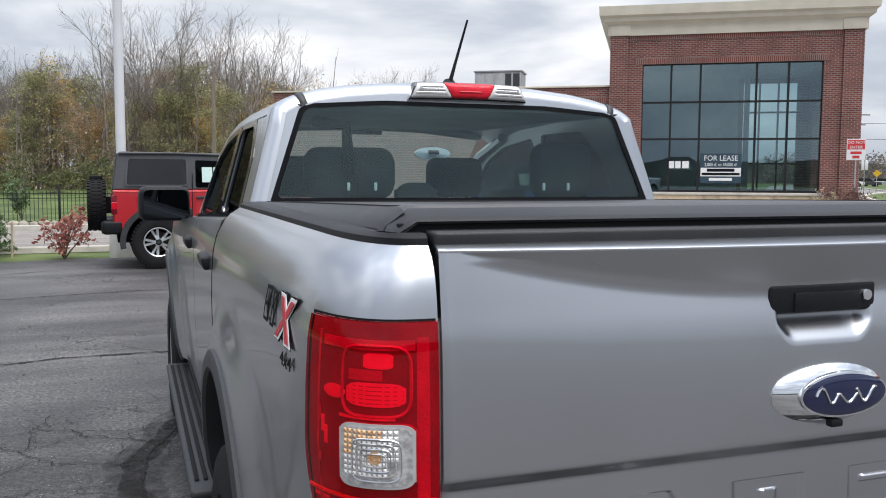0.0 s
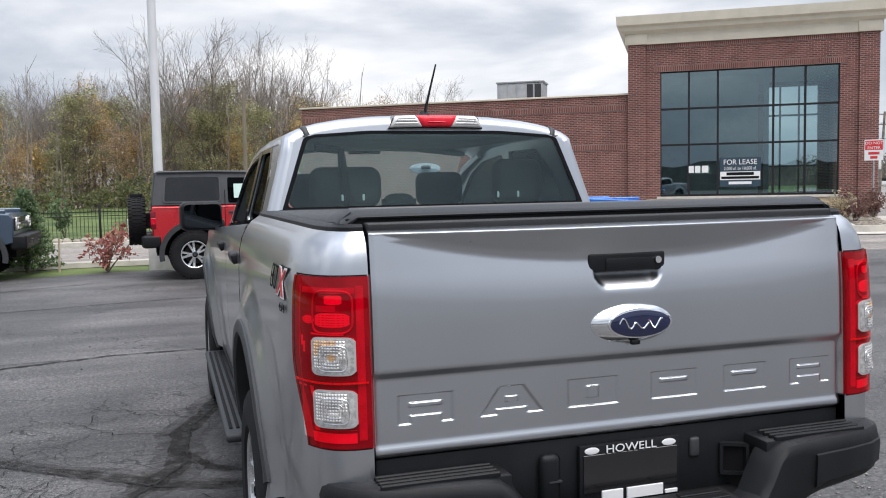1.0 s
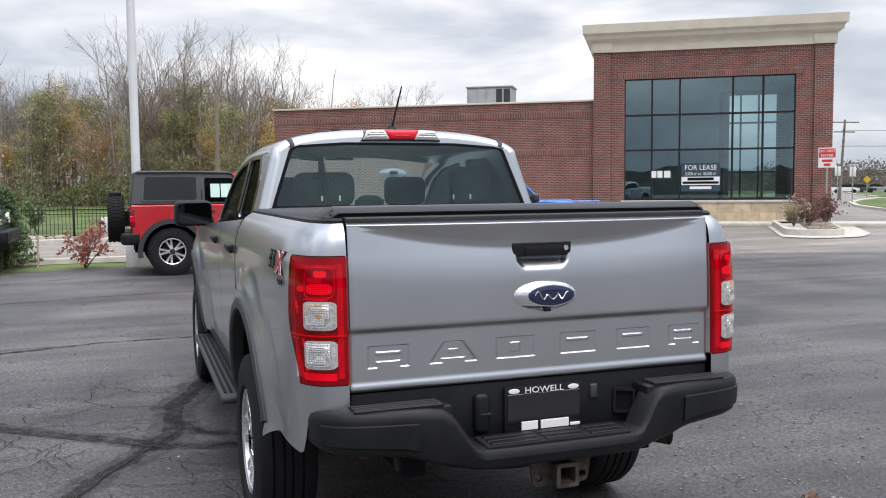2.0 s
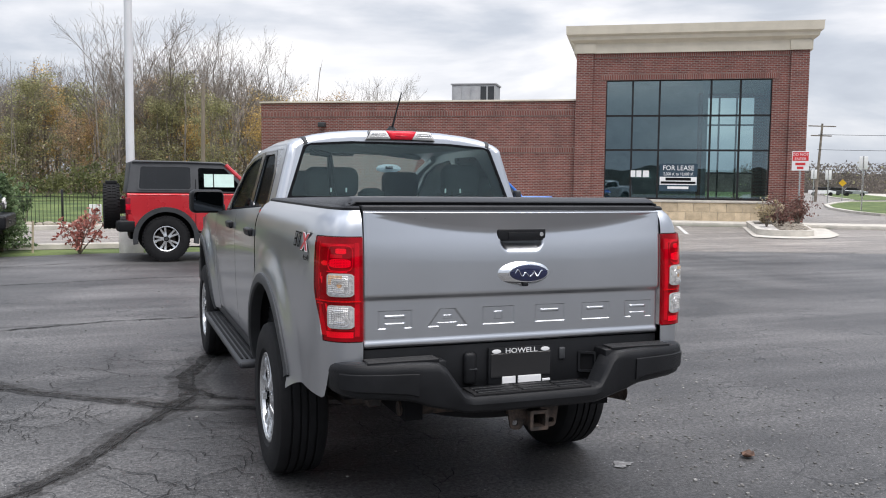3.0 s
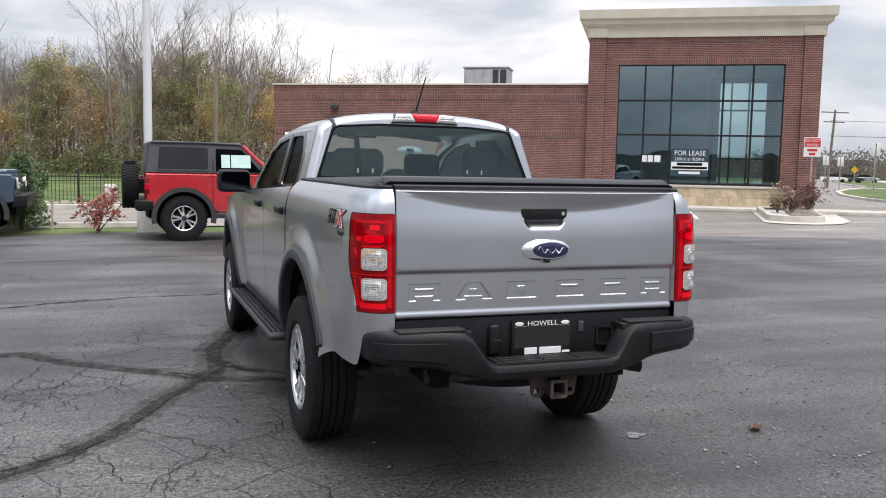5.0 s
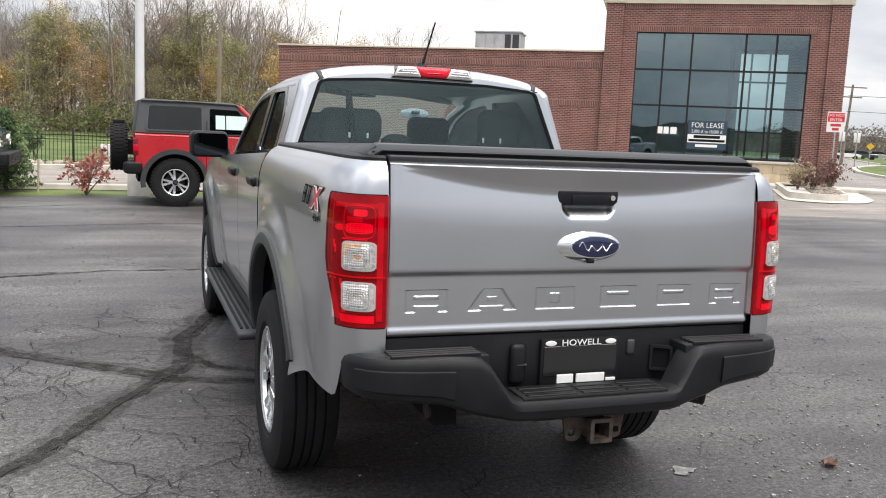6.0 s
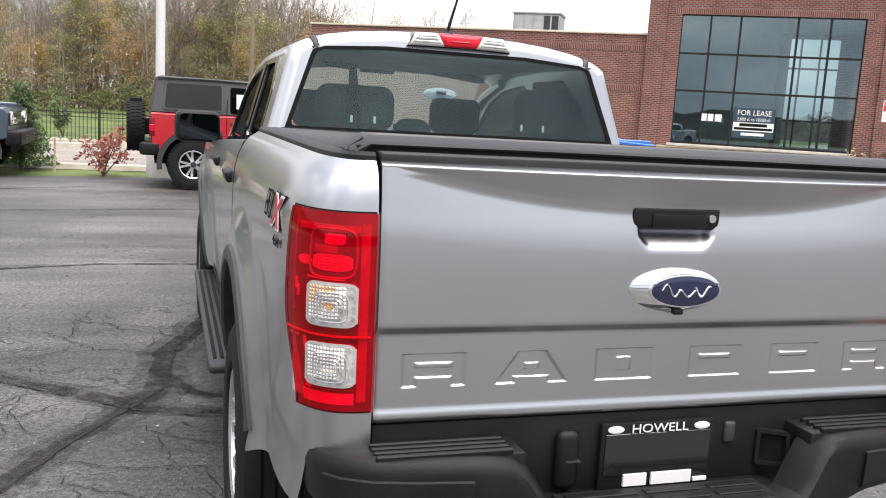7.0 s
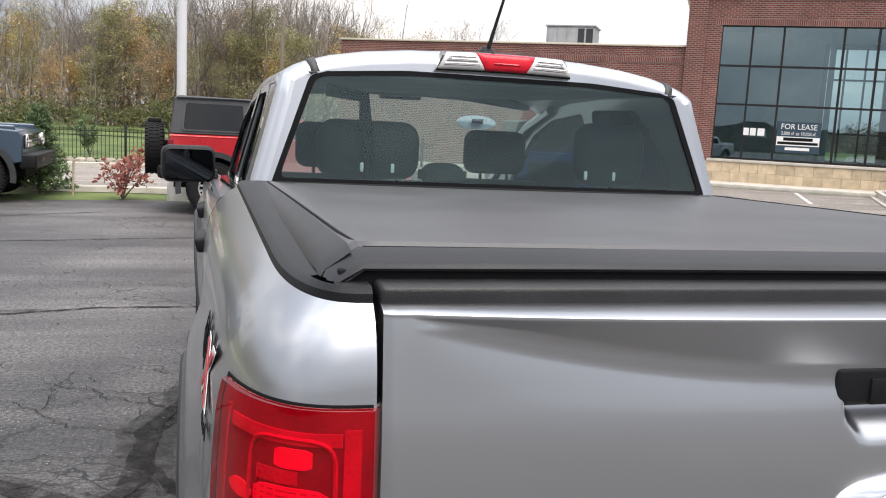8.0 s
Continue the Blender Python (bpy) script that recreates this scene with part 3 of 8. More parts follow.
def oval(a, b, y, dome, cx, cz, seg=48, power=4.0):
    bm = bmesh.new()
    rows = []
    for i in range(seg):
        t = 2 * math.pi * i / seg
        rows.append([(cx + a * s * math.cos(t), y - dome * (1 - s ** power), cz + b * s * math.sin(t)) for s in (0.02, 0.35, 0.6, 0.75, 0.85, 0.92, 0.97, 1.0)] + [(cx + a * math.cos(t), y + 0.02, cz + b * math.sin(t))])
    vs = grid_faces(bm, rows, wrap=True)
    bm.faces.new([r[0] for r in vs])
    return bm


badge = part("oval_badge", oval(0.120, 0.051, 0.110, 0.024, 0.006, 1.121, 56, 2.4), M_CHROME, gate, "chrome oval badge with a dark blue centre")
part("badge_rim", oval(0.0930, 0.0385, 0.0890, 0.003, 0.020, 1.122), M_CHROME, badge)
part("badge_centre", oval(0.0885, 0.0350, 0.0880, 0.004, 0.020, 1.122), M_BLUE_OVAL, badge, "dark blue enamel centre")
for k, (x0, x1, zc, amp) in enumerate(((-0.045, 0.000, 1.124, 0.014), (-0.002, 0.042, 1.117, 0.008), (0.040, 0.082, 1.121, 0.012))):
    part("badge_stroke", tube([(x0 + (x1 - x0) * i / 12, 0.0835 + 0.0004 * (i % 2), zc + amp * math.sin(2 * math.pi * i / 12 + k)) for i in range(13)], 0.0024, 6), M_CHROME, badge)
part("camera_bump", boxed(-0.006, 0.020, 0.088, 0.104, 1.066, 1.080, 0.004, 2), M_PLASTIC, badge)

# tail lamps
LAMP_LOW, LAMP_TOP = 0.868, 1.280


def lamp_sheet(sgn, c0, c1, z0, z1, out, nc=18, nz=16, slant=0.0, back=0.03, rnd=0):
    """A curved patch over the rear corner, from c0 (outer) to c1 (at the tailgate), with side walls."""
    pos = bed_pos(sgn, out - 0.008)
    c1 = min(c1, 0.9975)
    rows = []
    for i in range(nc + 1):
        row = []
        u = 0.5 - 0.5 * math.cos(math.pi * i / nc) if rnd else i / nc
        shrink = (1 - min(0.97, abs(2 * u - 1)) ** rnd) ** (1 / rnd) if rnd else 1.0
        for j in range(nz + 1):
            z = (z0 + z1) / 2 + (z1 - z0) * shrink * (j / nz - 0.5)
            o = c0 + slant * (1 - smooth(LAMP_LOW, LAMP_LOW + 0.22, z))
            c = -(o + (c1 - o) * u)
            row.append(pos(min(c, -1e-4), z))
        rows.append(row)
    bm = bmesh.new()
    vs = grid_faces(bm, rows)
    ring = [r[0] for r in vs] + vs[-1][1:] + [r[-1] for r in vs[::-1]][1:] + vs[0][::-1][1:-1]
    inner = []
    for v in ring:
        n = Vector((sgn * 0.5, -0.85, 0))
        inner.append(bm.verts.new(v.co - n.normalized() * back))
    for i in range(len(ring)):
        k = (i + 1) % len(ring)
        bm.faces.new((ring[i], ring[k], inner[k], inner[i]))
    return bm


def lens_ring(sgn, c0, c1, z0, z1, out, r=0.0011):
    """A thin raised rounded square on a lamp's lens."""
    pos = bed_pos(sgn, out - 0.008)
    pts = []
    for i in range(33):
        t = 2 * math.pi * i / 32
        u, v = (math.copysign(abs(f(t)) ** 0.42, f(t)) for f in (math.cos, math.sin))
        pts.append(pos(-((c0 + c1) / 2 + (c1 - c0) / 2 * u), (z0 + z1) / 2 + (z1 - z0) / 2 * v))
    return tube(pts, r, 5)


for sgn in (-1, 1):
    lamp = part("tail_lamp", lamp_sheet(sgn, 0.36, 1.0, LAMP_LOW, LAMP_TOP, 0.0120, slant=0.14), R_DEEP, truck, "red tail lamp with two clear square lenses")
    part("lamp_gasket", lamp_sheet(sgn, 0.335, 1.0, LAMP_LOW - 0.005, LAMP_TOP + 0.003, 0.0098, slant=0.14), M_DARK, lamp)
    cover_l = part("lens_cover", lamp_sheet(sgn, 0.355, 1.0, LAMP_LOW, LAMP_TOP, 0.0200, 28, 22, slant=0.14, back=0.016), G_LAMP, lamp, "glossy deep red lens")
    cover_l.visible_shadow = False
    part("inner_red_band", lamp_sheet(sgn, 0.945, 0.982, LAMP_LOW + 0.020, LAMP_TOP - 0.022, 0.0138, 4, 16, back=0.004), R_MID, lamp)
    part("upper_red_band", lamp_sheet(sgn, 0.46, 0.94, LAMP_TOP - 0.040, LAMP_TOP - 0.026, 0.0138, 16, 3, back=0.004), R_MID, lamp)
    # paler strip that paints the brighter outer rim
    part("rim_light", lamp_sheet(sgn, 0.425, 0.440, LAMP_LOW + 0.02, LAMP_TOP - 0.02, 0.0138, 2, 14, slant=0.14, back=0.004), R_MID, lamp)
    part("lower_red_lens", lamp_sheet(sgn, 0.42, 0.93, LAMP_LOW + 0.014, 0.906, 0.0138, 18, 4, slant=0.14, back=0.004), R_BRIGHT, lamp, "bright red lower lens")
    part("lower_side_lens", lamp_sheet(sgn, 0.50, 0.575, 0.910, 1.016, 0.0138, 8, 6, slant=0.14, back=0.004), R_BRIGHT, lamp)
    part("seam_line", lamp_sheet(sgn, 0.38, 0.99, 1.0250, 1.0290, 0.0200, 18, 2, slant=0.02, back=0.005), M_LENS_BRIGHT, lamp)
    bowl = part("brake_lens", lens_ring(sgn, 0.585, 0.925, 1.146, 1.246, 0.0135, 0.0028), R_MID, lamp, "square red brake lens")
    part("bowl_floor", lamp_sheet(sgn, 0.60, 0.915, 1.150, 1.242, 0.0123, 12, 6, back=0.003, rnd=7), R_DEEP, bowl)
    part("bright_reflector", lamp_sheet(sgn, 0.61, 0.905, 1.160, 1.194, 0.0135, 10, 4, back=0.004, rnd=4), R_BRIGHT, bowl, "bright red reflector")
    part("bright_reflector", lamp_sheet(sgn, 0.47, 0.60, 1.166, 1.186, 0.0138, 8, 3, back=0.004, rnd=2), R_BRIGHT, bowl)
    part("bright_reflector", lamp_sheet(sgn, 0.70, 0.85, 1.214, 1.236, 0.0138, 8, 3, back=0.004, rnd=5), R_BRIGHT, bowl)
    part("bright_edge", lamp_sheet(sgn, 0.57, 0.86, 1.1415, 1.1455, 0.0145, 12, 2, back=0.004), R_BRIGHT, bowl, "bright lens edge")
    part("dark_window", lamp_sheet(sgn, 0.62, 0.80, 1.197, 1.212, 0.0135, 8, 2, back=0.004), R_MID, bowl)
    for k in range(5):
        part("lens_rib", lamp_sheet(sgn, 0.62, 0.895, 1.1640 + 0.006 * k, 1.1655 + 0.006 * k, 0.0135, 8, 2, back=0.002), R_MID, bowl)
    part("lens_edge", lamp_sheet(sgn, 0.50, 0.93, 0.912, 0.9145, 0.0135, 14, 2, slant=0.10, back=0.003), R_MID, lamp)
    # small pale patches painted in as glints at the lens's outer side
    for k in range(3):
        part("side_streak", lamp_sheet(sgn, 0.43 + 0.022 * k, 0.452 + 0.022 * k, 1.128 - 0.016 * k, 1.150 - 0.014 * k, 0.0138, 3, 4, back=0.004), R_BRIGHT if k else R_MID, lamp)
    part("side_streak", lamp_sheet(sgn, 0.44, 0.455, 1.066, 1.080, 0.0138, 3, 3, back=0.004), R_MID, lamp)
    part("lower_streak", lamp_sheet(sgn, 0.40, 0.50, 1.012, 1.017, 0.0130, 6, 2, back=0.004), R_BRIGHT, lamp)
    for z0, z1, kind in ((1.046, 1.138, 1), (0.920, 1.012, 0)):
        pane = part("clear_lens", lamp_sheet(sgn, 0.585, 0.938, z0, z1, 0.0215, 16, 8, back=0.012, rnd=7), M_LENS_GROOVE, lamp, "clear ribbed square lens")
        part("inner_lens", lamp_sheet(sgn, 0.598, 0.926, z0 + 0.004, z1 - 0.004, 0.0225, 12, 6, back=0.003, rnd=7), M_LENS_BACK, pane)
        bm_p, bm_a = bmesh.new(), bmesh.new()
        pos = bed_pos(sgn, 0.0152)
        for i in range(11):
            for j in range(9):
                c0, q0 = 0.612 + i * 0.0242, z0 + 0.017 + j * 0.0076
                p = [pos(-(c0 + a), q0 + b) for a, b in ((0, 0), (0.020, 0), (0.020, 0.0062), (0, 0.0062))]
                top = sum(p, Vector()) / 4 + Vector((sgn * 0.0008, -0.0022, 0))
                if i > 8 and j < 3:
                    continue
                bm_q = bm_a if kind and (j > 6 or i < 2) and j > 3 and i < 8 else bm_p
                vs = [bm_q.verts.new(v) for v in (*p, top)]
                for f in ((0, 1, 4), (1, 2, 4), (2, 3, 4), (3, 0, 4)):
                    bm_q.faces.new([vs[k] for k in f])
        tagged(part("prism_grid", bm_p, M_LENS_CLEAR, pane, smooth=False), kind="stuff")
        if kind:
            tagged(part("amber_prisms", bm_a, M_AMBER, pane, "amber-tinted prisms", smooth=False), kind="stuff")
        else:
            bm_a.free()
        for k in range(4):
            part("lens_ring", lens_ring(sgn, 0.655 + 0.022 * k, 0.885 - 0.022 * k, z0 + 0.012 + 0.007 * k, z1 - 0.020 - 0.007 * k, 0.0255, 0.0010), M_LENS_BACK if k % 2 else M_CHROME, pane)
        if kind:
            part("bulb", lamp_sheet(sgn, 0.735, 0.80, z0 + 0.036, z0 + 0.054, 0.0250, 8, 5, back=0.002, rnd=2), M_AMBER, pane)

# side decal: plain slanted shapes and the figures 4x4
pos_l = {s: bed_pos(s, 0.003) for s in (-1, 1)}
for sgn in (-1, 1):
    def decal(a, b, c, sgn=sgn):
        y, z = 0.41 - a * 1.2, 1.248 + b * 0.72
        p = pos_l[sgn](y - 0.5, z) if y >= 0.5 else pos_l[sgn](0.0, z)
        return (p.x + sgn * c - sgn * 0.013 * smooth(0.44, 0.16, y), y, z) if sgn < 0 else (p.x + c - 0.013 * smooth(0.44, 0.16, y), 0.41 - a * 1.2, z)

    lift = lambda d: (lambda a, b, c: Vector(decal(a, b, c)) + Vector((sgn * d, 0, 0)))
    mark = part("side_decal", plate([(-0.104, -0.044), (-0.074, -0.044), (-0.058, 0.046), (-0.098, 0.046)], [[(-0.098, -0.036), (-0.081, -0.036), (-0.069, 0.038), (-0.091, 0.038)]], lift(0.0), 0.001), M_DARK, truck, "black and red slanted shapes of a trim decal", smooth=False)
    part("decal_bar", plate([(-0.168, -0.044), (-0.126, -0.044), (-0.116, 0.046), (-0.162, 0.046)], [[(-0.162, -0.036), (-0.132, -0.036), (-0.129, -0.004), (-0.159, -0.004)], [(-0.157, 0.006), (-0.127, 0.006), (-0.122, 0.038), (-0.155, 0.038)]], lift(0.0), 0.001), M_DARK, mark, smooth=False)
    for a0, a1, d in ((-0.046, 0.030, 0.0), (0.030, -0.036, 0.0006)):
        part("decal_outline", plate([(a0 - 0.004, -0.060), (a0 + 0.036, -0.060), (a1 + 0.040, 0.056), (a1, 0.056)], (), lift(d), 0.0008), M_DARK, mark, smooth=False)
        part("decal_rim", plate([(a0 - 0.001, -0.057), (a0 + 0.033, -0.057), (a1 + 0.037, 0.053), (a1 + 0.003, 0.053)], (), lift(d + 0.0012), 0.0008), M_WHITE, mark, smooth=False)
    for a0, a1, d in ((-0.040, 0.038, 0.0030), (0.036, -0.028, 0.0032)):
        part("decal_red", plate([(a0, -0.050), (a0 + 0.021, -0.050), (a1 + 0.024, 0.046), (a1 + 0.003, 0.046)], (), lift(d), 0.0006), M_RED_PAINT, mark, "red slanted bar", smooth=False)
    part("figures", text_bm("4x4", 0.046, lambda a, b, c: decal(a + 0.035, b - 0.092, c * 0.3)), M_DARK, mark, "dark figures 4x4", smooth=False)

# rear bumper: one bar swept round, lower in the middle
BUMP = [(0.000, -0.045, 0.645, 0.572), (0.150, -0.045, 0.645, 0.572), (0.280, -0.044, 0.646, 0.574), (0.315, -0.040, 0.658, 0.577), (0.350, -0.032, 0.705, 0.584), (0.385, -0.022, 0.757, 0.590), (0.415, -0.016, 0.780, 0.597), (0.455, -0.013, 0.784, 0.606), (0.500, -0.010, 0.786, 0.624), (0.540, -0.006, 0.787, 0.634), (0.620, 0.002, 0.788, 0.642), (0.710, 0.020, 0.789, 0.648), (0.765, 0.048, 0.789, 0.651), (0.798, 0.085, 0.788, 0.654), (0.816, 0.130, 0.785, 0.656), (0.824, 0.175, 0.780, 0.657), (0.824, 0.215, 0.775, 0.657)]


def bumper_sections(scale_in=0.0, z_in=0.0, rows=BUMP, depth=0.10):
    path = [(-x, y, t, b) for x, y, t, b in rows[:0:-1]] + list(rows)
    if rows[0][0] > 0:
        path = list(rows)
    out = []
    for i, (x, y, t, b) in enumerate(path):
        p, q = path[max(i - 1, 0)], path[min(i + 1, len(path) - 1)]
        d = Vector((q[0] - p[0], q[1] - p[1])).normalized()
        n = Vector((-d.y, d.x))
        s = []
        for o, z in ((depth, t - 0.004), (0.030, t), (0.012, t - 0.005), (0.003, t - 0.016), (0.0, t - 0.034), (0.004, b + 0.032), (0.010, b + 0.012), (0.024, b), (depth, b)):
            s.append((x + n.x * o, y + n.y * o, z))
        out.append(s)
    return out


bm = bmesh.new()
vs = grid_faces(bm, bumper_sections(), close=True)
bm.faces.new(vs[0])
bm.faces.new(vs[-1])
bumper = part("rear_bumper", bm, M_PLASTIC, truck, "black textured plastic step bumper", sharp=30)
for sgn in (-1, 1):
    rows = []
    pts = [(x, y, t, b) for x, y, t, b in BUMP if 0.46 < x < 0.81]
    for x, y, t, b in pts:
        n = Vector((smooth(0.6, 0.88, x) * 0.9, -1.0)).normalized()
        rows.append([(sgn * (x + n.x * o), y + n.y * o, z) for o, z in ((-0.006, t - 0.036), (0.005, t - 0.042), (0.006, t - 0.052), (0.003, b + 0.034), (-0.006, b + 0.026))])
    bm = bmesh.new()
    vs = grid_faces(bm, rows)
    bm.faces.new(vs[0])
    bm.faces.new(vs[-1])
    part("bumper_face_panel", bm, M_PLASTIC, bumper)
    for k in range(4):
        y0 = 0.030 + k * 0.023
        part("step_rib", boxed(min(sgn * 0.40, sgn * 0.70), max(sgn * 0.40, sgn * 0.70), y0, y0 + 0.012, 0.780, 0.795, 0.003, 1), M_PLASTIC, bumper)
    part("bumper_shelf", boxed(min(sgn * 0.37, sgn * 0.715), max(sgn * 0.37, sgn * 0.715), 0.03, 0.19, 0.70, 0.784, 0.006, 2), M_PLASTIC, bumper)
recess = part("plate_recess", boxed(-0.69, 0.69, 0.126, 0.19, 0.62, 0.828, 0.008, 2), M_PLASTIC, bumper)
part("step_pad", boxed(-0.27, 0.27, -0.028, 0.100, 0.640, 0.651, 0.004, 2), M_RUBBER, bumper, "ribbed black step pad")
for k in range(3):
    for x0, x1 in ((-0.25, -0.07), (-0.05, 0.10), (0.12, 0.25)):
        part("pad_rib", boxed(x0, x1, -0.018 + k * 0.038, 0.006 + k * 0.038, 0.648, 0.6555, 0.002, 1), M_PLASTIC, bumper)
part("bumper_floor", boxed(-0.33, 0.33, -0.02, 0.14, 0.595, 0.643, 0.006, 2), M_PLASTIC, bumper)
# socket cover, hole pad and recess box either side of the plate
part("socket_cover", boxed(-0.262, -0.205, 0.100, 0.130, 0.655, 0.795, 0.018, 4), M_PLASTIC, bumper)
part("socket_hinge", boxed(-0.240, -0.205, 0.097, 0.110, 0.722, 0.726), M_TRIM, bumper)
part("hole_pad", boxed(0.190, 0.222, 0.117, 0.130, 0.735, 0.790, 0.008, 3), M_TRIM, bumper, "grey pad over a hole")
side = part("recess_box", plate(rounded([(-0.045, -0.05), (0.045, -0.05), (0.045, 0.05), (-0.045, 0.05)], 0.008), [rounded([(-0.035, -0.040), (0.035, -0.040), (0.035, 0.040), (-0.035, 0.040)], 0.005)], lambda a, b, c: (0.318 + a * 0.75, 0.098 - a * 0.42 + c, 0.722 + b * 0.9), 0.02), M_PLASTIC, bumper)
part("recess_back", plate([(-0.04, -0.045), (0.04, -0.045), (0.04, 0.045), (-0.04, 0.045)], (), lambda a, b, c: (0.318 + a * 0.75, 0.112 - a * 0.42 + c, 0.722 + b * 0.9), 0.002), M_DARK, bumper)
# licence plate holder, a top-level thing fixed to the bumper's recess
holder = thing("licence_plate_holder", "black dealer plate with white lettering on the rear bumper", "plate", at=pose(0, 0.112, 0.722))
part("backing", boxed(-0.150, 0.150, -0.004, 0.010, -0.082, 0.084, 0.004, 2), M_PLASTIC, holder)
part("insert", boxed(-0.140, 0.140, -0.007, -0.003, -0.044, 0.058, 0.001, 1), M_FRIT, holder)
flat = lambda a, b, c: (a, -0.008 - c, b)
part("lettering", text_bm("HOWELL", 0.030, lambda a, b, c: flat(a * 1.25, b + 0.069, c * 0.3)), M_WHITE, holder, "white letters on the upper edge", smooth=False)
for x in (-0.115, 0.115):
    part("small_oval", oval(0.021, 0.009, -0.007, 0.001, x, 0.069, 20), M_WHITE, holder, "small white oval")
part("name_bar", boxed(-0.088, -0.026, -0.011, -0.004, -0.070, -0.040, 0.001, 1), M_WHITE, holder, "white bar in place of a name")
part("name_bar", boxed(-0.014, 0.095, -0.011, -0.004, -0.070, -0.040, 0.001, 1), M_WHITE, holder)
part("name_bar", boxed(0.102, 0.140, -0.010, -0.004, -0.070, -0.060, 0.001, 1), M_WHITE, holder)

# hitch, axle, exhaust, spare wheel and frame rails underneath
bm = bmesh.new()
vs = grid_faces(bm, [[(x, y, z) for x, z in ((-0.034, -0.034), (0.034, -0.034), (0.034, 0.034), (-0.034, 0.034))] for y in (0.0, 0.32)], close=True)
grid_faces(bm, [[(x, y, z) for x, z in ((-0.026, -0.026), (0.026, -0.026), (0.026, 0.026), (-0.026, 0.026))] for y in (0.0, 0.30)], close=True)
for v in bm.verts:
    v.co += Vector((0.036, 0.0, 0.512))
hitch = part("hitch_receiver", bm, M_HITCH, truck, "dark rusty steel hitch receiver", smooth=False)
part("hitch_collar", plate(rounded([(-0.042, -0.042), (0.042, -0.042), (0.042, 0.042), (-0.042, 0.042)], 0.008), [rounded([(-0.028, -0.028), (0.028, -0.028), (0.028, 0.028), (-0.028, 0.028)], 0.004)], lambda a, b, c: (0.036 + a, -0.006 + c, 0.512 + b), 0.02), M_HITCH, hitch, smooth=False)
part("chain_plate", plate(rounded([(-0.12, 0.05), (-0.105, -0.045), (-0.06, -0.05), (-0.03, 0.0), (-0.03, 0.05)], 0.015), [rounded([(-0.098, -0.03), (-0.072, -0.03), (-0.072, -0.008), (-0.098, -0.008)], 0.008)], lambda a, b, c: (0.036 + a, 0.05 + c, 0.512 + b), 0.012), M_HITCH, hitch, smooth=False)
part("chain_plate", plate(rounded([(0.12, 0.05), (0.105, -0.045), (0.06, -0.05), (0.03, 0.0), (0.03, 0.05)], 0.015), [rounded([(0.072, -0.03), (0.098, -0.03), (0.098, -0.008), (0.072, -0.008)], 0.008)], lambda a, b, c: (0.036 + a, 0.05 + c, 0.512 + b), 0.012), M_HITCH, hitch, smooth=False)
part("hitch_crossbar", tube([(-0.5, 0.26, 0.54), (0.5, 0.26, 0.54)], 0.032, 12), M_HITCH, truck)
part("exhaust_pipe", tube([(0.40, 2.2, 0.45), (0.42, 1.0, 0.52), (0.44, 0.40, 0.550), (0.49, 0.22, 0.552), (0.545, 0.14, 0.550)], 0.028, 14, cap=False), M_HITCH, truck)
part("rear_axle", tube([(-0.72, REAR_Y, HUB_Z), (-0.2, REAR_Y, HUB_Z), (0.2, REAR_Y, HUB_Z), (0.72, REAR_Y, HUB_Z)], 0.045, 12), M_STEEL, truck)
part("differential", lathe([(-0.17, 0.02), (-0.15, 0.10), (-0.06, 0.14), (0.05, 0.14), (0.13, 0.09), (0.2, 0.04)], 24, "y", (0, REAR_Y, HUB_Z)), M_STEEL, truck)
for sgn in (-1, 1):
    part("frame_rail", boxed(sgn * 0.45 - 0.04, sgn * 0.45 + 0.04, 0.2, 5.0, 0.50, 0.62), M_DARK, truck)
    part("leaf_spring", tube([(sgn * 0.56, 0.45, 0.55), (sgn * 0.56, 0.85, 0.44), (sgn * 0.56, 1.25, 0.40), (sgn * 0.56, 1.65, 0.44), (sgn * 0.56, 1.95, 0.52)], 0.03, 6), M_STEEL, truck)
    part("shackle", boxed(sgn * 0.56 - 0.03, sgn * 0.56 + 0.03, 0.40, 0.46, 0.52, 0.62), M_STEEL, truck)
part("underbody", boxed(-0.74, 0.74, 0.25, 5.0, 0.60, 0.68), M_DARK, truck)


# wheels
def tyre_bm(R, W, rim, seg=64):
    h = W / 2
    prof = [(-h * 0.80, rim), (-h * 0.97, rim + 0.02), (-h * 1.02, rim + (R - rim) * 0.45), (-h * 0.96, R - 0.035), (-h * 0.86, R - 0.010), (-h * 0.74, R - 0.002)]
    for a, b in ((-0.50, -0.42), (-0.17, -0.09), (0.09, 0.17), (0.42, 0.50)):
        prof += [(h * a, R), (h * a, R - 0.012), (h * b, R - 0.012), (h * b, R)]
    prof += [(-o, r) for o, r in prof[:6][::-1]]
    return lathe(prof, seg, "x")


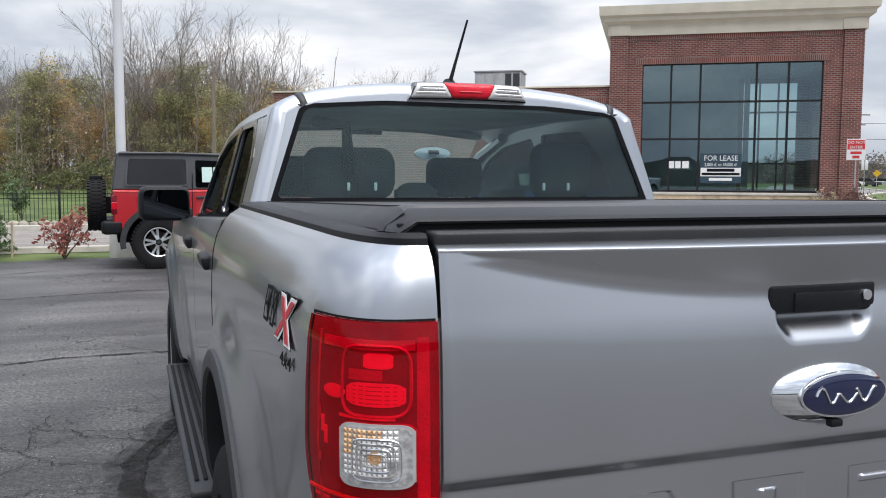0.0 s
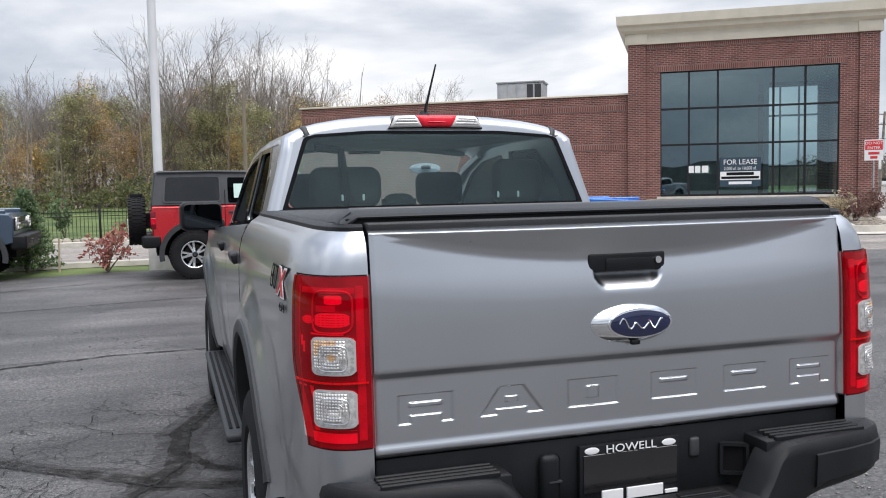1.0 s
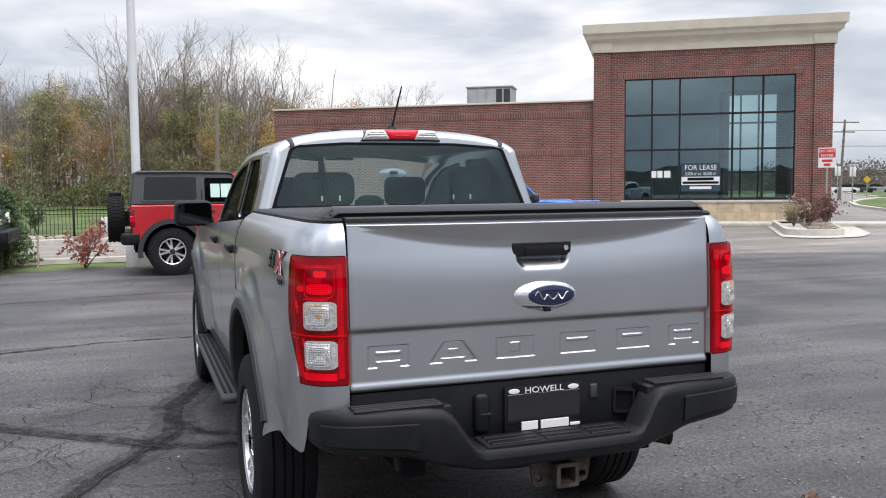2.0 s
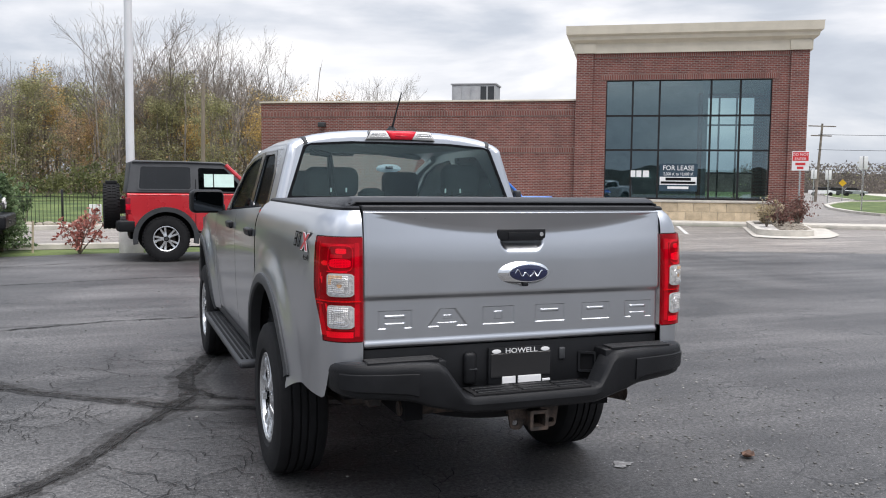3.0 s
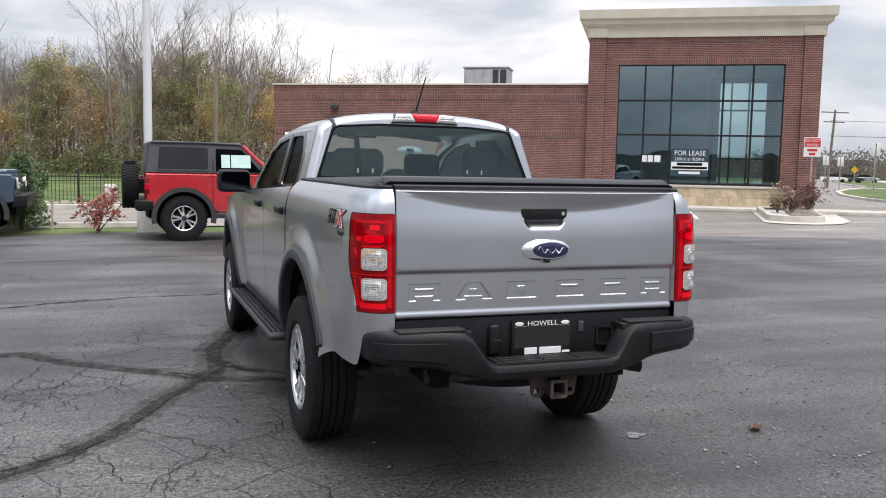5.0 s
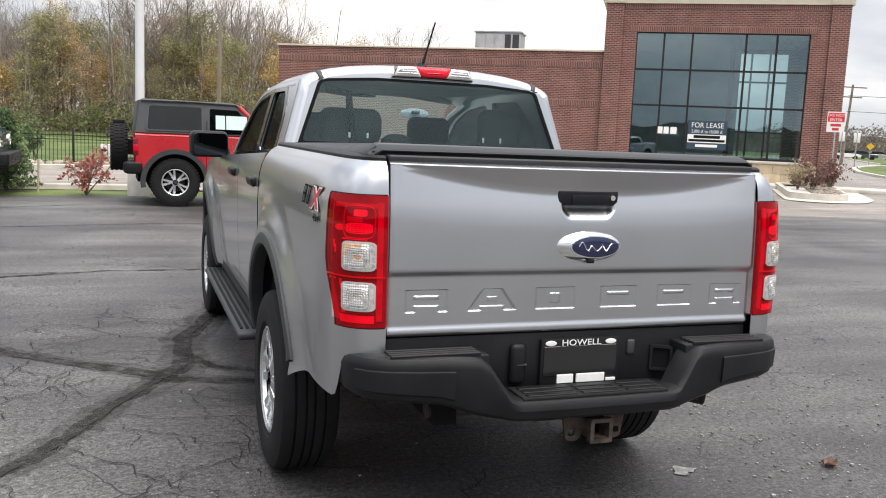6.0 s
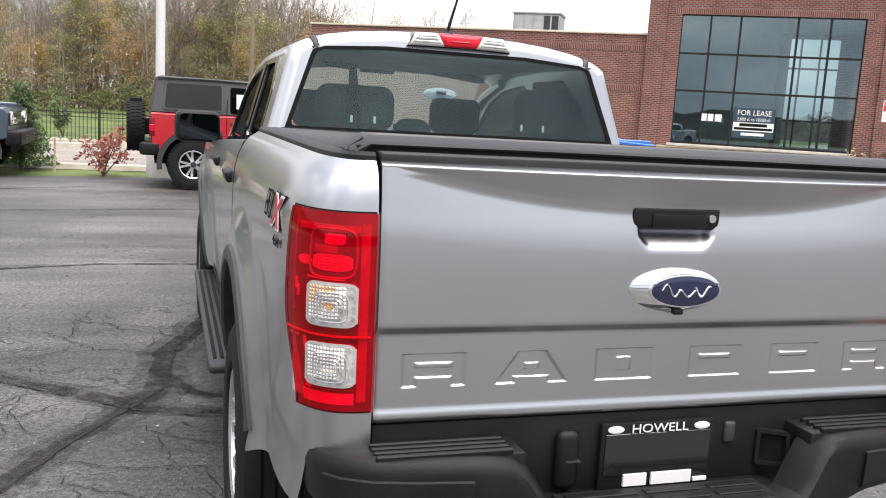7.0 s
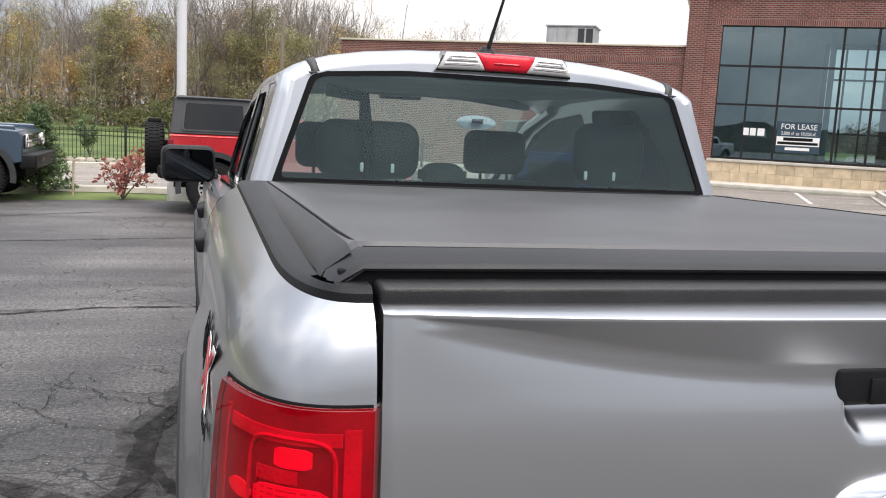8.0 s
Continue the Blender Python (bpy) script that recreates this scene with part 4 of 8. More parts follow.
def wheel(name, parent, at, R, W, rim_r, spokes, paint, dark=None, hub_label="", tread_blocks=False):
    """A wheel with tyre, rim barrel, spokes and hub cap; its outer side looks along -x."""
    base = part(name, tyre_bm(R, W, rim_r), M_RUBBER, parent, "black tyre on an alloy wheel")
    base.matrix_local = at
    lugs = 44
    bm = bmesh.new()
    for i in range(lugs if tread_blocks else 0):
        for s in (-1, 1):
            box(bm, s * W * 0.46 - 0.016, s * W * 0.46 + 0.016, -0.012, 0.012, R - 0.030, R - (0.004 if not tread_blocks else -0.004), 0, 1, Matrix.Rotation(2 * math.pi * i / lugs, 4, "X"))
    if tread_blocks:
        tagged(part("tread_shoulder", bm, M_RUBBER, base, smooth=False), kind="stuff")
    o = -W * 0.40
    rim = part("rim", lathe([(o, rim_r + 0.004), (o - 0.012, rim_r), (o - 0.014, rim_r - 0.008), (o - 0.006, rim_r - 0.020), (o + 0.012, rim_r - 0.024)], 48, "x"), paint, base, "alloy rim")
    part("barrel", lathe([(o + 0.010, rim_r - 0.022), (0.02, rim_r - 0.035), (0.06, rim_r - 0.03)], 48, "x"), M_DARK, rim)
    part("brake_drum", lathe([(0.0, 0.001), (0.0, rim_r * 0.72), (0.06, rim_r * 0.72)], 32, "x"), M_HITCH, base)
    bm = bmesh.new()
    for i in range(spokes):
        for d in (-0.17, 0.17):
            a = 2 * math.pi * i / spokes
            ca, ea = a + d * 0.55, a + d * 1.25
            w0, w1 = 0.021, 0.024
            p0, p1 = Vector((0, math.cos(ca), math.sin(ca))) * 0.045, Vector((0, math.cos(ea), math.sin(ea))) * (rim_r - 0.010)
            u = (p1 - p0).normalized()
            n = Vector((0, -u.z, u.y))
            rows = []
            for t in (0, 0.35, 0.7, 1.0):
                p, w = p0.lerp(p1, t), w0 + (w1 - w0) * t
                x = o - 0.006 + 0.014 * math.sin(math.pi * t)
                rows.append([p + n * w + Vector((x + 0.035, 0, 0)), p + n * w * 0.75 + Vector((x, 0, 0)), p - n * w * 0.75 + Vector((x, 0, 0)), p - n * w + Vector((x + 0.035, 0, 0))])
            vs = grid_faces(bm, rows)
    part("spokes", bm, paint, rim, "bright silver twin spokes", sharp=25)
    part("hub_cap", lathe([(o + 0.004, 0.0), (o + 0.004, 0.028), (o + 0.010, 0.034), (o + 0.05, 0.050), (o + 0.06, 0.07)], 24, "x"), dark or paint, rim)
    for i in range(5):
        a = 2 * math.pi * (i + 0.5) / 5
        part("lug_nut", lathe([(o + 0.012, 0.0), (o + 0.012, 0.008), (o + 0.03, 0.010)], 6, "x", (0, 0.057 * math.cos(a), 0.057 * math.sin(a))), M_CHROME, rim)
    return base


for yc in (REAR_Y, FRONT_Y):
    wheel("wheel", truck, pose(-0.775, yc, HUB_Z - 0.004), 0.386, 0.258, 0.230, 6, M_ALLOY)
    wheel("wheel", truck, pose(0.775, yc, HUB_Z - 0.004, 0, 0, 180), 0.386, 0.258, 0.230, 6, M_ALLOY)
spare = part("spare_wheel", tyre_bm(0.37, 0.22, 0.22, 40), M_RUBBER, truck)
spare.matrix_local = pose(0, 0.62, 0.56, 0, 90, 0)

# ---- cab ----
GH = lambda z: 0.775 - 0.27 * (z - 1.30)
SLOPE = 0.19


def back_y(z):
    return 1.735 + SLOPE * (z - 1.40)


def roof_z(x, y):
    return 1.69 + 0.125 * max(0.0, 1 - abs(x / 0.674) ** 2.5) ** 0.5 - 0.012 * (1 - smooth(1.77, 2.0, y)) - 0.055 * smooth(2.45, 3.35, y)


RND = 0.045
outer = [(-GH(z), z) for z in (1.30, 1.36, 1.42, 1.50, 1.58, 1.65)] + [(x, roof_z(x, 2.0) - 0.006) for x in (-0.668, -0.655, -0.63, -0.59, -0.52, -0.42, -0.28, -0.14, 0.0)]
outer += [(-x, z) for x, z in outer[-2::-1]]
glass_out = rounded([(-0.700, 1.372), (0.700, 1.372), (0.690, 1.405), (0.582, 1.716), (0.30, 1.736), (-0.30, 1.736), (-0.582, 1.716), (-0.690, 1.405)], 0.03, 4)


def normal2(i):
    a, b = Vector(outer[max(i - 1, 0)]), Vector(outer[min(i + 1, len(outer) - 1)])
    d = (b - a).normalized()
    return Vector((-d.y, d.x))


inset = [tuple(Vector(p) - normal2(i) * RND) for i, p in enumerate(outer)]
cab = part("cab_rear", plate(inset, [glass_out], lambda a, b, c: (a, back_y(b) + c, b)), M_SILVER, truck, "silver cab pillars round the rear window", smooth=False)
rows = []
for i, p in enumerate(outer):
    n = normal2(i)
    rows.append([])
    for k in range(7):
        a = math.pi / 2 * k / 6
        q = Vector(p) - n * RND + n * RND * math.sin(a)
        rows[-1].append((q.x, back_y(p[1]) + RND * (1 - math.cos(a)) * (1.0 + 0.5 * smooth(1.70, 1.80, p[1])), q.y))
bm = bmesh.new()
grid_faces(bm, rows)
part("cab_corner", bm, M_SILVER, truck)
# roof with a crown, its sides rolling into the pillars
bm = bmesh.new()
xs_r = [-0.674 * math.sin(math.pi / 2 * i / 16) for i in range(16, 0, -1)] + [0.674 * math.sin(math.pi / 2 * i / 16) for i in range(17)]
grid_faces(bm, [[(x, y, roof_z(x, max(y, 2.0)) - 0.006 - 0.02 * (1 - smooth(1.84, 1.90, y))) for x in xs_r] for y in [1.852 + 0.056 * i for i in range(25)]])
roof = part("roof", bm, M_SILVER, truck, "silver cab roof")
for sgn in (-1, 1):
    # dark strip lying in the roof ditch, from the rear window over the corner and along the roof
    rows = []
    for x in (0.569, 0.581, 0.593):
        z0 = roof_z(x, 2.0) - 0.006
        d = Vector((0.01, roof_z(x + 0.01, 2.0) - roof_z(x, 2.0))).normalized()
        n = Vector((-d.y, d.x))
        row = [(sgn * x, back_y(1.715) - 0.003, 1.715)]
        for k in range(7):
            a = math.pi / 2 * k / 6
            q = Vector((x, z0)) - n * RND + n * (RND + 0.003) * math.sin(a)
            row.append((sgn * q.x, back_y(z0) + RND * (1 - math.cos(a)) * (1.0 + 0.5 * smooth(1.70, 1.80, z0)) - 0.003 * math.cos(a), q.y))
        row += [(sgn * x, 1.92, z0 + 0.001), (sgn * x, 1.97, z0 - 0.006)]
        rows.append(row)
    bm = bmesh.new()
    grid_faces(bm, rows)
    solid(part("roof_ditch_strip", bm, M_TRIM, roof, "dark roof ditch strip"), 0.004)
    # side frame of the cab with two windows
    belt = lambda y: 1.342 - 0.045 * (y - 1.75)
    frame_out = [(1.785, belt(1.78)), (1.80, 1.42), (1.835, 1.60), (1.86, 1.712), (2.4, 1.715), (2.75, 1.700), (3.02, 1.668), (3.30, 1.585), (3.72, 1.40), (4.02, belt(4.02)), (3.0, belt(3.0))]
    win_r = rounded([(2.00, belt(2.0) + 0.022), (2.545, belt(2.55) + 0.022), (2.545, 1.672), (2.16, 1.672), (2.03, 1.55)], 0.04)
    win_f = rounded([(2.63, belt(2.63) + 0.022), (3.72, belt(3.72) + 0.022), (3.60, 1.36), (3.25, 1.555), (2.98, 1.630), (2.63, 1.662)], 0.04)
    put = lambda a, b, c, sgn=sgn: (sgn * (GH(b) - c - 0.03 * smooth(3.2, 4.0, a)), a, b)
    frame_p = part("cab_side", plate(frame_out, [win_r, win_f], put, 0.03), M_SILVER, truck, "silver door frames and pillars", smooth=False)
    part("door_frame_trim", plate(rounded([(1.955, belt(1.955) + 0.006), (3.80, belt(3.80) + 0.006), (3.64, 1.385), (3.27, 1.575), (3.00, 1.648), (2.62, 1.682), (2.14, 1.688), (1.99, 1.56)], 0.03), [[(2.27 + (y - 2.27) * 0.985, 1.49 + (z - 1.49) * 0.97) for y, z in win_r], [(3.16 + (y - 3.16) * 0.99, 1.48 + (z - 1.48) * 0.97) for y, z in win_f]], lambda a, b, c, sgn=sgn: (sgn * (GH(b) + 0.0025 - c - 0.03 * smooth(3.2, 4.0, a)), a, b), 0.005), M_FRIT, frame_p, "black window surround", smooth=False)
    inner = lambda a, b, c, sgn=sgn: (sgn * (GH(b) - 0.010 - c - 0.03 * smooth(3.2, 4.0, a)), a, b)
    for w, tone in ((win_r, G_TINT), (win_f, G_SIDE)):
        part("side_window", plate(w, (), inner, 0.003), tone, frame_p, "tinted side window", smooth=False)
    part("window_trim", plate([(y, z - 0.004) for y, z in win_r], [[(2.29 + (y - 2.29) * 0.955, 1.49 + (z - 1.49) * 0.94) for y, z in win_r]], lambda a, b, c, sgn=sgn: (sgn * (GH(b) + 0.003 - c), a, b), 0.006), M_FRIT, frame_p, smooth=False)
    part("door_pillar_trim", plate([(2.545, belt(2.5) + 0.02), (2.635, belt(2.6) + 0.02), (2.635, 1.675), (2.545, 1.675)], (), lambda a, b, c, sgn=sgn: (sgn * (GH(b) + 0.004 - c), a, b), 0.006), M_FRIT, frame_p, smooth=False)
    # shoulder between the door tops and the windows
    bm = bmesh.new()
    ys = [1.755 + (4.02 - 1.755) * i / 40 for i in range(41)]
    grid_faces(bm, [[(sgn * half_width(y, 1.33), y, belt(y) - 0.004), (sgn * (half_width(y, 1.33) - 0.012), y, belt(y) + 0.008), (sgn * (GH(belt(y)) - 0.03 * smooth(3.2, 4.0, y) - 0.02), y, belt(y) + 0.014)] for y in ys])
    part("belt_shoulder", bm, M_SILVER, truck)
    bm = bmesh.new()
    grid_faces(bm, [[(sgn * (GH(belt(y)) + 0.022 - 0.03 * smooth(3.2, 4.0, y)), y, belt(y) + 0.009), (sgn * (GH(belt(y)) + 0.018 - 0.03 * smooth(3.2, 4.0, y)), y, belt(y) + 0.026), (sgn * (GH(belt(y)) - 0.01 - 0.03 * smooth(3.2, 4.0, y)), y, belt(y) + 0.028)] for y in ys[4:36]])
    part("belt_moulding", bm, M_FRIT, truck)
    # door mirror
    mir = part("door_mirror", boxed(-0.125, 0.125, -0.045, 0.085, -0.088, 0.088, 0.040, 5), M_PLASTIC, truck, "black door mirror")
    mir.matrix_local = pose(sgn * 0.945, 3.62, 1.335, 0, 0, sgn * -6)
    part("mirror_glass", plate(rounded([(-0.108, -0.072), (0.108, -0.072), (0.108, 0.072), (-0.108, 0.072)], 0.03), (), lambda a, b, c: (a, -0.048 - c, b), 0.002), surface("dimmed_mirror", (0.05, 0.055, 0.06), 0.03, 1.0, 0.02), mir, "mirror glass")
    part("mirror_arm", tube([(-sgn * 0.14, 0.03, -0.05), (-sgn * 0.05, 0.03, -0.06)], 0.028, 8), M_PLASTIC, mir)
# rear window: clear middle, black border round it
inner_g = rounded([(-0.668, 1.412), (0.668, 1.412), (0.657, 1.45), (0.566, 1.705), (0.28, 1.722), (-0.28, 1.722), (-0.566, 1.705), (-0.657, 1.45)], 0.03, 4)
window = part("rear_window", plate(glass_out, (), lambda a, b, c: (a, back_y(b) + 0.004 + c, b), 0.004), G_REAR, truck, "tinted rear window with a black border", smooth=False)
part("window_border", plate([(x * 0.999, z) for x, z in glass_out], [inner_g], lambda a, b, c: (a, back_y(b) + 0.0005 + c, b), 0.002), M_BORDER, window, "black border", smooth=False)
for x in (-0.431, -0.339, 0.281, 0.378):
    part("window_clip", boxed(x - 0.005, x + 0.005, back_y(1.45) + 0.012, back_y(1.45) + 0.02, 1.435, 1.462, 0.003), M_WHITE, window, "small white clip")
# high brake lamp


def brake_lamp(x0, x1, z0, z1, out, lean0=0.0, lean1=0.0):
    """A curved lens over the top of the rear window; its ends lean by lean0 and lean1 towards the top."""
    bm = bmesh.new()
    rows = []
    for i in range(17):
        x = x0 + (x1 - x0) * i / 16
        lean = lean0 + (lean1 - lean0) * i / 16
        zc = 1.7755 - 0.07 * x * x
        y = 1.800 + 0.10 * x * x
        end = 0.004 * (1 - min(1.0, i / 1.0, (16 - i) / 1.0))
        rows.append([])
        for dy, z, u in ((0.05, z1, 1.0), (0.012, z1 - 0.002, 1.0), (0.003, z1 - 0.007, 0.9), (-0.002, z1 - 0.016, 0.7), (-0.004, z0 + 0.010, 0.2), (0.000, z0 + 0.003, 0.05), (0.006, z0, 0.0), (0.03 + out, z0, 0.0)):
            rows[-1].append((x + lean * u, y - out + dy + end, zc + z))
    vs = grid_faces(bm, rows)
    bm.faces.new(vs[0])
    bm.faces.new(vs[-1])
    return bm


brake = part("high_brake_lamp", brake_lamp(-0.218, 0.218, -0.030, 0.031, 0.024, 0.028, -0.028), M_FRIT, truck, "high brake lamp, red between two clear lenses")
red = part("red_lens", brake_lamp(-0.064, 0.064, -0.025, 0.028, 0.034, -0.030, 0.030), M_LENS_BRIGHT, brake, "red brake lens")
part("inner_reflector", brake_lamp(-0.044, 0.044, -0.014, 0.012, 0.0365), M_LENS_RED, red)
for sgn in (-1, 1):
    a, b = (-0.2125, -0.066) if sgn < 0 else (0.066, 0.2125)
    ends = (0.027, -0.030) if sgn < 0 else (0.030, -0.027)
    c = part("clear_lens", brake_lamp(a, b, -0.025, 0.028, 0.0325, *ends), M_LENS_CLEAR, brake, "clear ribbed cargo lens")
    for k in range(5):
        u = 0.2 + 0.13 * k
        part("rib", tube([(x, 1.800 + 0.10 * x * x - 0.0365, 1.7755 - 0.07 * x * x - 0.013 + 0.0062 * k) for x in [a + ends[0] * u + 0.012 + (b - a - 0.024 + (ends[1] - ends[0]) * u) * i / 8 for i in range(9)]], 0.0011, 5), M_ALLOY if k % 2 else M_TRIM, c)
    x = sgn * 0.178
    part("screw", lathe([(-0.0385, 0.0), (-0.0385, 0.004), (-0.034, 0.0055)], 12, "y", (x, 1.800 + 0.10 * x * x, 1.7755 - 0.07 * x * x + 0.008)), M_CHROME, c)
# antenna
ant = part("antenna", lathe([(1.806, 0.0), (1.806, 0.045), (1.815, 0.043), (1.835, 0.024), (1.846, 0.016), (1.850, 0.0)], 20, "z", (0.028, 2.06, 0)), M_PLASTIC, truck, "black roof antenna")
part("mast", tube([(0.030, 2.045, 1.845), (0.034, 2.01, 1.90), (0.050, 1.93, 2.045)], [0.008, 0.006, 0.004], 8), M_PLASTIC, ant)

# cover over the bed
def cover_z(y):
    return lerp([(0.203, 1.416), (0.207, 1.420), (0.215, 1.4235), (0.232, 1.430), (0.245, 1.434), (0.26, 1.4375), (0.4, 1.434), (1.0, 1.420), (1.70, 1.402)], y)


rows = []
for y in (0.203, 0.207, 0.212, 0.220, 0.232, 0.245, 0.256, 0.262, 0.272, 0.30, 0.5, 0.75, 1.0, 1.25, 1.5, 1.715):
    row = []
    hw = 0.740 + 0.006 * smooth(0.20, 0.24, y)
    for s in (-1.0, -0.995, -0.97, -0.945, -0.90, -0.6, -0.3, 0.0, 0.3, 0.6, 0.90, 0.945, 0.97, 0.995, 1.0):
        drop = 0.034 if abs(s) == 1 else 0.024 if abs(s) > 0.99 else 0.013 if abs(s) > 0.95 else 0.0
        sag = -0.004 * (1 - s * s) * smooth(0.25, 0.6, y)
        crease = -0.003 if abs(y - 0.256) < 0.002 and abs(s) < 0.95 else 0.002 if abs(y - 0.267) < 0.006 and abs(s) < 0.95 else 0.0
        row.append((s * hw, y, cover_z(y) - drop + sag + crease))
    rows.append(row)
bm = bmesh.new()
vs = grid_faces(bm, rows)
skirt = [v for v in vs[0]]
low = [bm.verts.new(v.co + Vector((0, 0.004, -0.003))) for v in skirt]
for a, b, c, d in zip(skirt, skirt[1:], low[1:], low):
    bm.faces.new((a, b, c, d))
for edge in ([r[0] for r in vs], [r[-1] for r in vs]):
    low = [bm.verts.new(v.co + Vector((0, 0, -0.012))) for v in edge]
    for a, b, c, d in zip(edge, edge[1:], low[1:], low):
        bm.faces.new((a, b, c, d))
cover = part("bed_cover", bm, M_VINYL, None, sharp=40)
tagged(cover, "black vinyl soft cover stretched over the truck bed", "bed cover")
part("front_seal", boxed(-0.74, 0.74, 1.70, 1.728, 1.385, 1.402, 0.004), M_RUBBER, cover)
# near-black rail that paints in the shadow gap between hem and tailgate cap
part("rear_rail", boxed(-0.730, 0.730, 0.209, 0.245, 1.380, 1.414, 0.004), M_DARK, cover)
# front hem: darker colour stands in for the shade on its slope
bm = bmesh.new()
grid_faces(bm, [[(x, y - 0.0015, cover_z(y) + 0.0018 - d) for x, d in ((-0.742, 0.024), (-0.722, 0.012), (-0.703, 0.001), (-0.35, 0), (0.0, 0), (0.35, 0), (0.703, 0.001), (0.722, 0.012), (0.742, 0.024))] for y in (0.202, 0.204, 0.207, 0.215, 0.224, 0.232, 0.240, 0.247)])
part("front_hem", bm, M_HEM_SHADED, cover, "front hem of the vinyl cover, its shade put into the colour")
part("stitching", boxed(-0.695, 0.695, 0.2535, 0.2555, 1.4335, 1.4350), M_RUBBER, cover)
for sgn in (-1, 1):
    part("side_rail", boxed(sgn * 0.722 - 0.02, sgn * 0.722 + 0.016, 0.225, 1.70, 1.370, 1.392, 0.004), M_DARK, cover)
    # side hem in the same shade-darkened vinyl
    bm = bmesh.new()
    grid_faces(bm, [[(sgn * (x + 0.002), y, cover_z(y) - d + 0.0025) for x, d in ((0.710, 0.003), (0.724, 0.013), (0.740, 0.024), (0.746, 0.036))] for y in (0.235, 0.262, 0.4, 0.7, 1.0, 1.35, 1.70)])
    part("side_hem", bm, M_HEM_SHADED, cover, "side hem of the vinyl cover, its shade put into the colour")
    part("side_seam", tube([(sgn * 0.702, 0.262, 1.4375), (sgn * 0.705, 0.4, 1.4340), (sgn * 0.705, 0.7, 1.4270), (sgn * 0.705, 1.0, 1.4200), (sgn * 0.705, 1.70, 1.4020)], 0.0022, 5), M_RUBBER, cover)
part("bed_floor", boxed(-0.74, 0.74, 0.2, 1.70, 0.84, 0.87), M_DARK, truck)
part("bed_front_wall", boxed(-0.80, 0.80, 1.69, 1.72, 0.70, 1.375), M_SILVER, truck)
part("cab_back_wall", boxed(-0.80, 0.80, 1.742, 1.765, 0.60, 1.372), M_SILVER, truck)

# front of the truck: bonnet, windscreen, grille, bumper
bm = bmesh.new()
grid_faces(bm, [[(x, y, 1.27 - 0.10 * smooth(3.9, 5.2, y) - 0.10 * smooth(4.9, 5.25, y) - 0.03 * (x / 0.8) ** 2 - 0.02 * (1 - smooth(0.5, 0.62, abs(x)))) for x in [-0.80 + 0.1 * i for i in range(17)]] for y in [3.95 + 0.065 * i for i in range(20)]])
part("bonnet", bm, M_SILVER, truck, "silver bonnet")
bm = bmesh.new()
grid_faces(bm, [[(x * (0.60 + 0.14 * t), 3.22 + 0.80 * t - 0.08 * (x * x) * (1 - t), 1.722 - 0.457 * t) for x in (-1, -0.6, -0.2, 0.2, 0.6, 1)] for t in (0, 0.25, 0.5, 0.75, 1)])
screen = part("windscreen", bm, veiled_glass("veiled_windscreen", (0.80, 0.82, 0.80), (0.50, 0.49, 0.45), 0.18), truck, "windscreen with a thin pale veil")
part("screen_sticker", oval(0.100, 0.034, 3.40, 0.001, 0.43, 1.604), surface("pale_blue_sticker", (0.55, 0.66, 0.8), 0.5), screen, "oval blue and white windscreen sticker")
part("sticker_mark", boxed(0.400, 0.460, 3.385, 3.3895, 1.600, 1.622), M_BLUE_OVAL, screen)
for sgn in (-1, 1):
    part("windscreen_pillar", tube([(sgn * 0.640, 2.95, 1.672), (sgn * 0.655, 3.28, 1.59), (sgn * 0.72, 4.02, 1.26)], 0.026, 8), M_SILVER, truck)
    part("headlamp", boxed(sgn * 0.68 - 0.13, sgn * 0.68 + 0.13, 5.05, 5.19, 0.93, 1.08, 0.03, 3), M_LENS_CLEAR, truck, "clear headlamp")
part("roof_front_rail", tube([(-0.62, 3.20, 1.690), (-0.3, 3.18, 1.722), (0, 3.17, 1.730), (0.3, 3.18, 1.722), (0.62, 3.20, 1.690)], 0.022, 8), M_SILVER, truck)
part("grille", boxed(-0.55, 0.55, 5.10, 5.24, 0.78, 1.10, 0.03, 3), M_PLASTIC, truck, "black grille")
for k in range(3):
    part("grille_bar", boxed(-0.53, 0.53, 5.22, 5.26, 0.83 + k * 0.09, 0.86 + k * 0.09, 0.008), M_TRIM, truck)
part("front_bumper", boxed(-0.86, 0.86, 5.02, 5.33, 0.52, 0.80, 0.07, 4), M_PLASTIC, truck, "black front bumper")
part("engine_bay_floor", boxed(-0.80, 0.80, 3.9, 5.1, 0.70, 0.78), M_DARK, truck)
# interior
part("cab_floor", boxed(-0.80, 0.80, 1.77, 4.0, 0.55, 0.62), M_DARK, truck)
part("dashboard", boxed(-0.74, 0.74, 3.62, 3.98, 0.85, 1.235, 0.06, 4), M_DARK, truck)
part("steering_wheel", tube([(-0.36 + 0.18 * math.cos(2 * math.pi * i / 24), 3.52 + 0.05 * math.sin(2 * math.pi * i / 24), 1.13 + 0.17 * math.sin(2 * math.pi * i / 24)) for i in range(25)], 0.016, 8), M_DARK, truck)
part("headliner", boxed(-0.58, 0.58, 1.86, 3.15, 1.715, 1.728), surface("grey_headliner", (0.35, 0.35, 0.34), 0.95, 0, 0.1, 5, 200), truck)
rear_seat = part("rear_bench", boxed(-0.66, 0.66, 1.86, 2.02, 0.75, 1.375, 0.05, 4), M_SEAT, truck, "charcoal cloth rear bench")
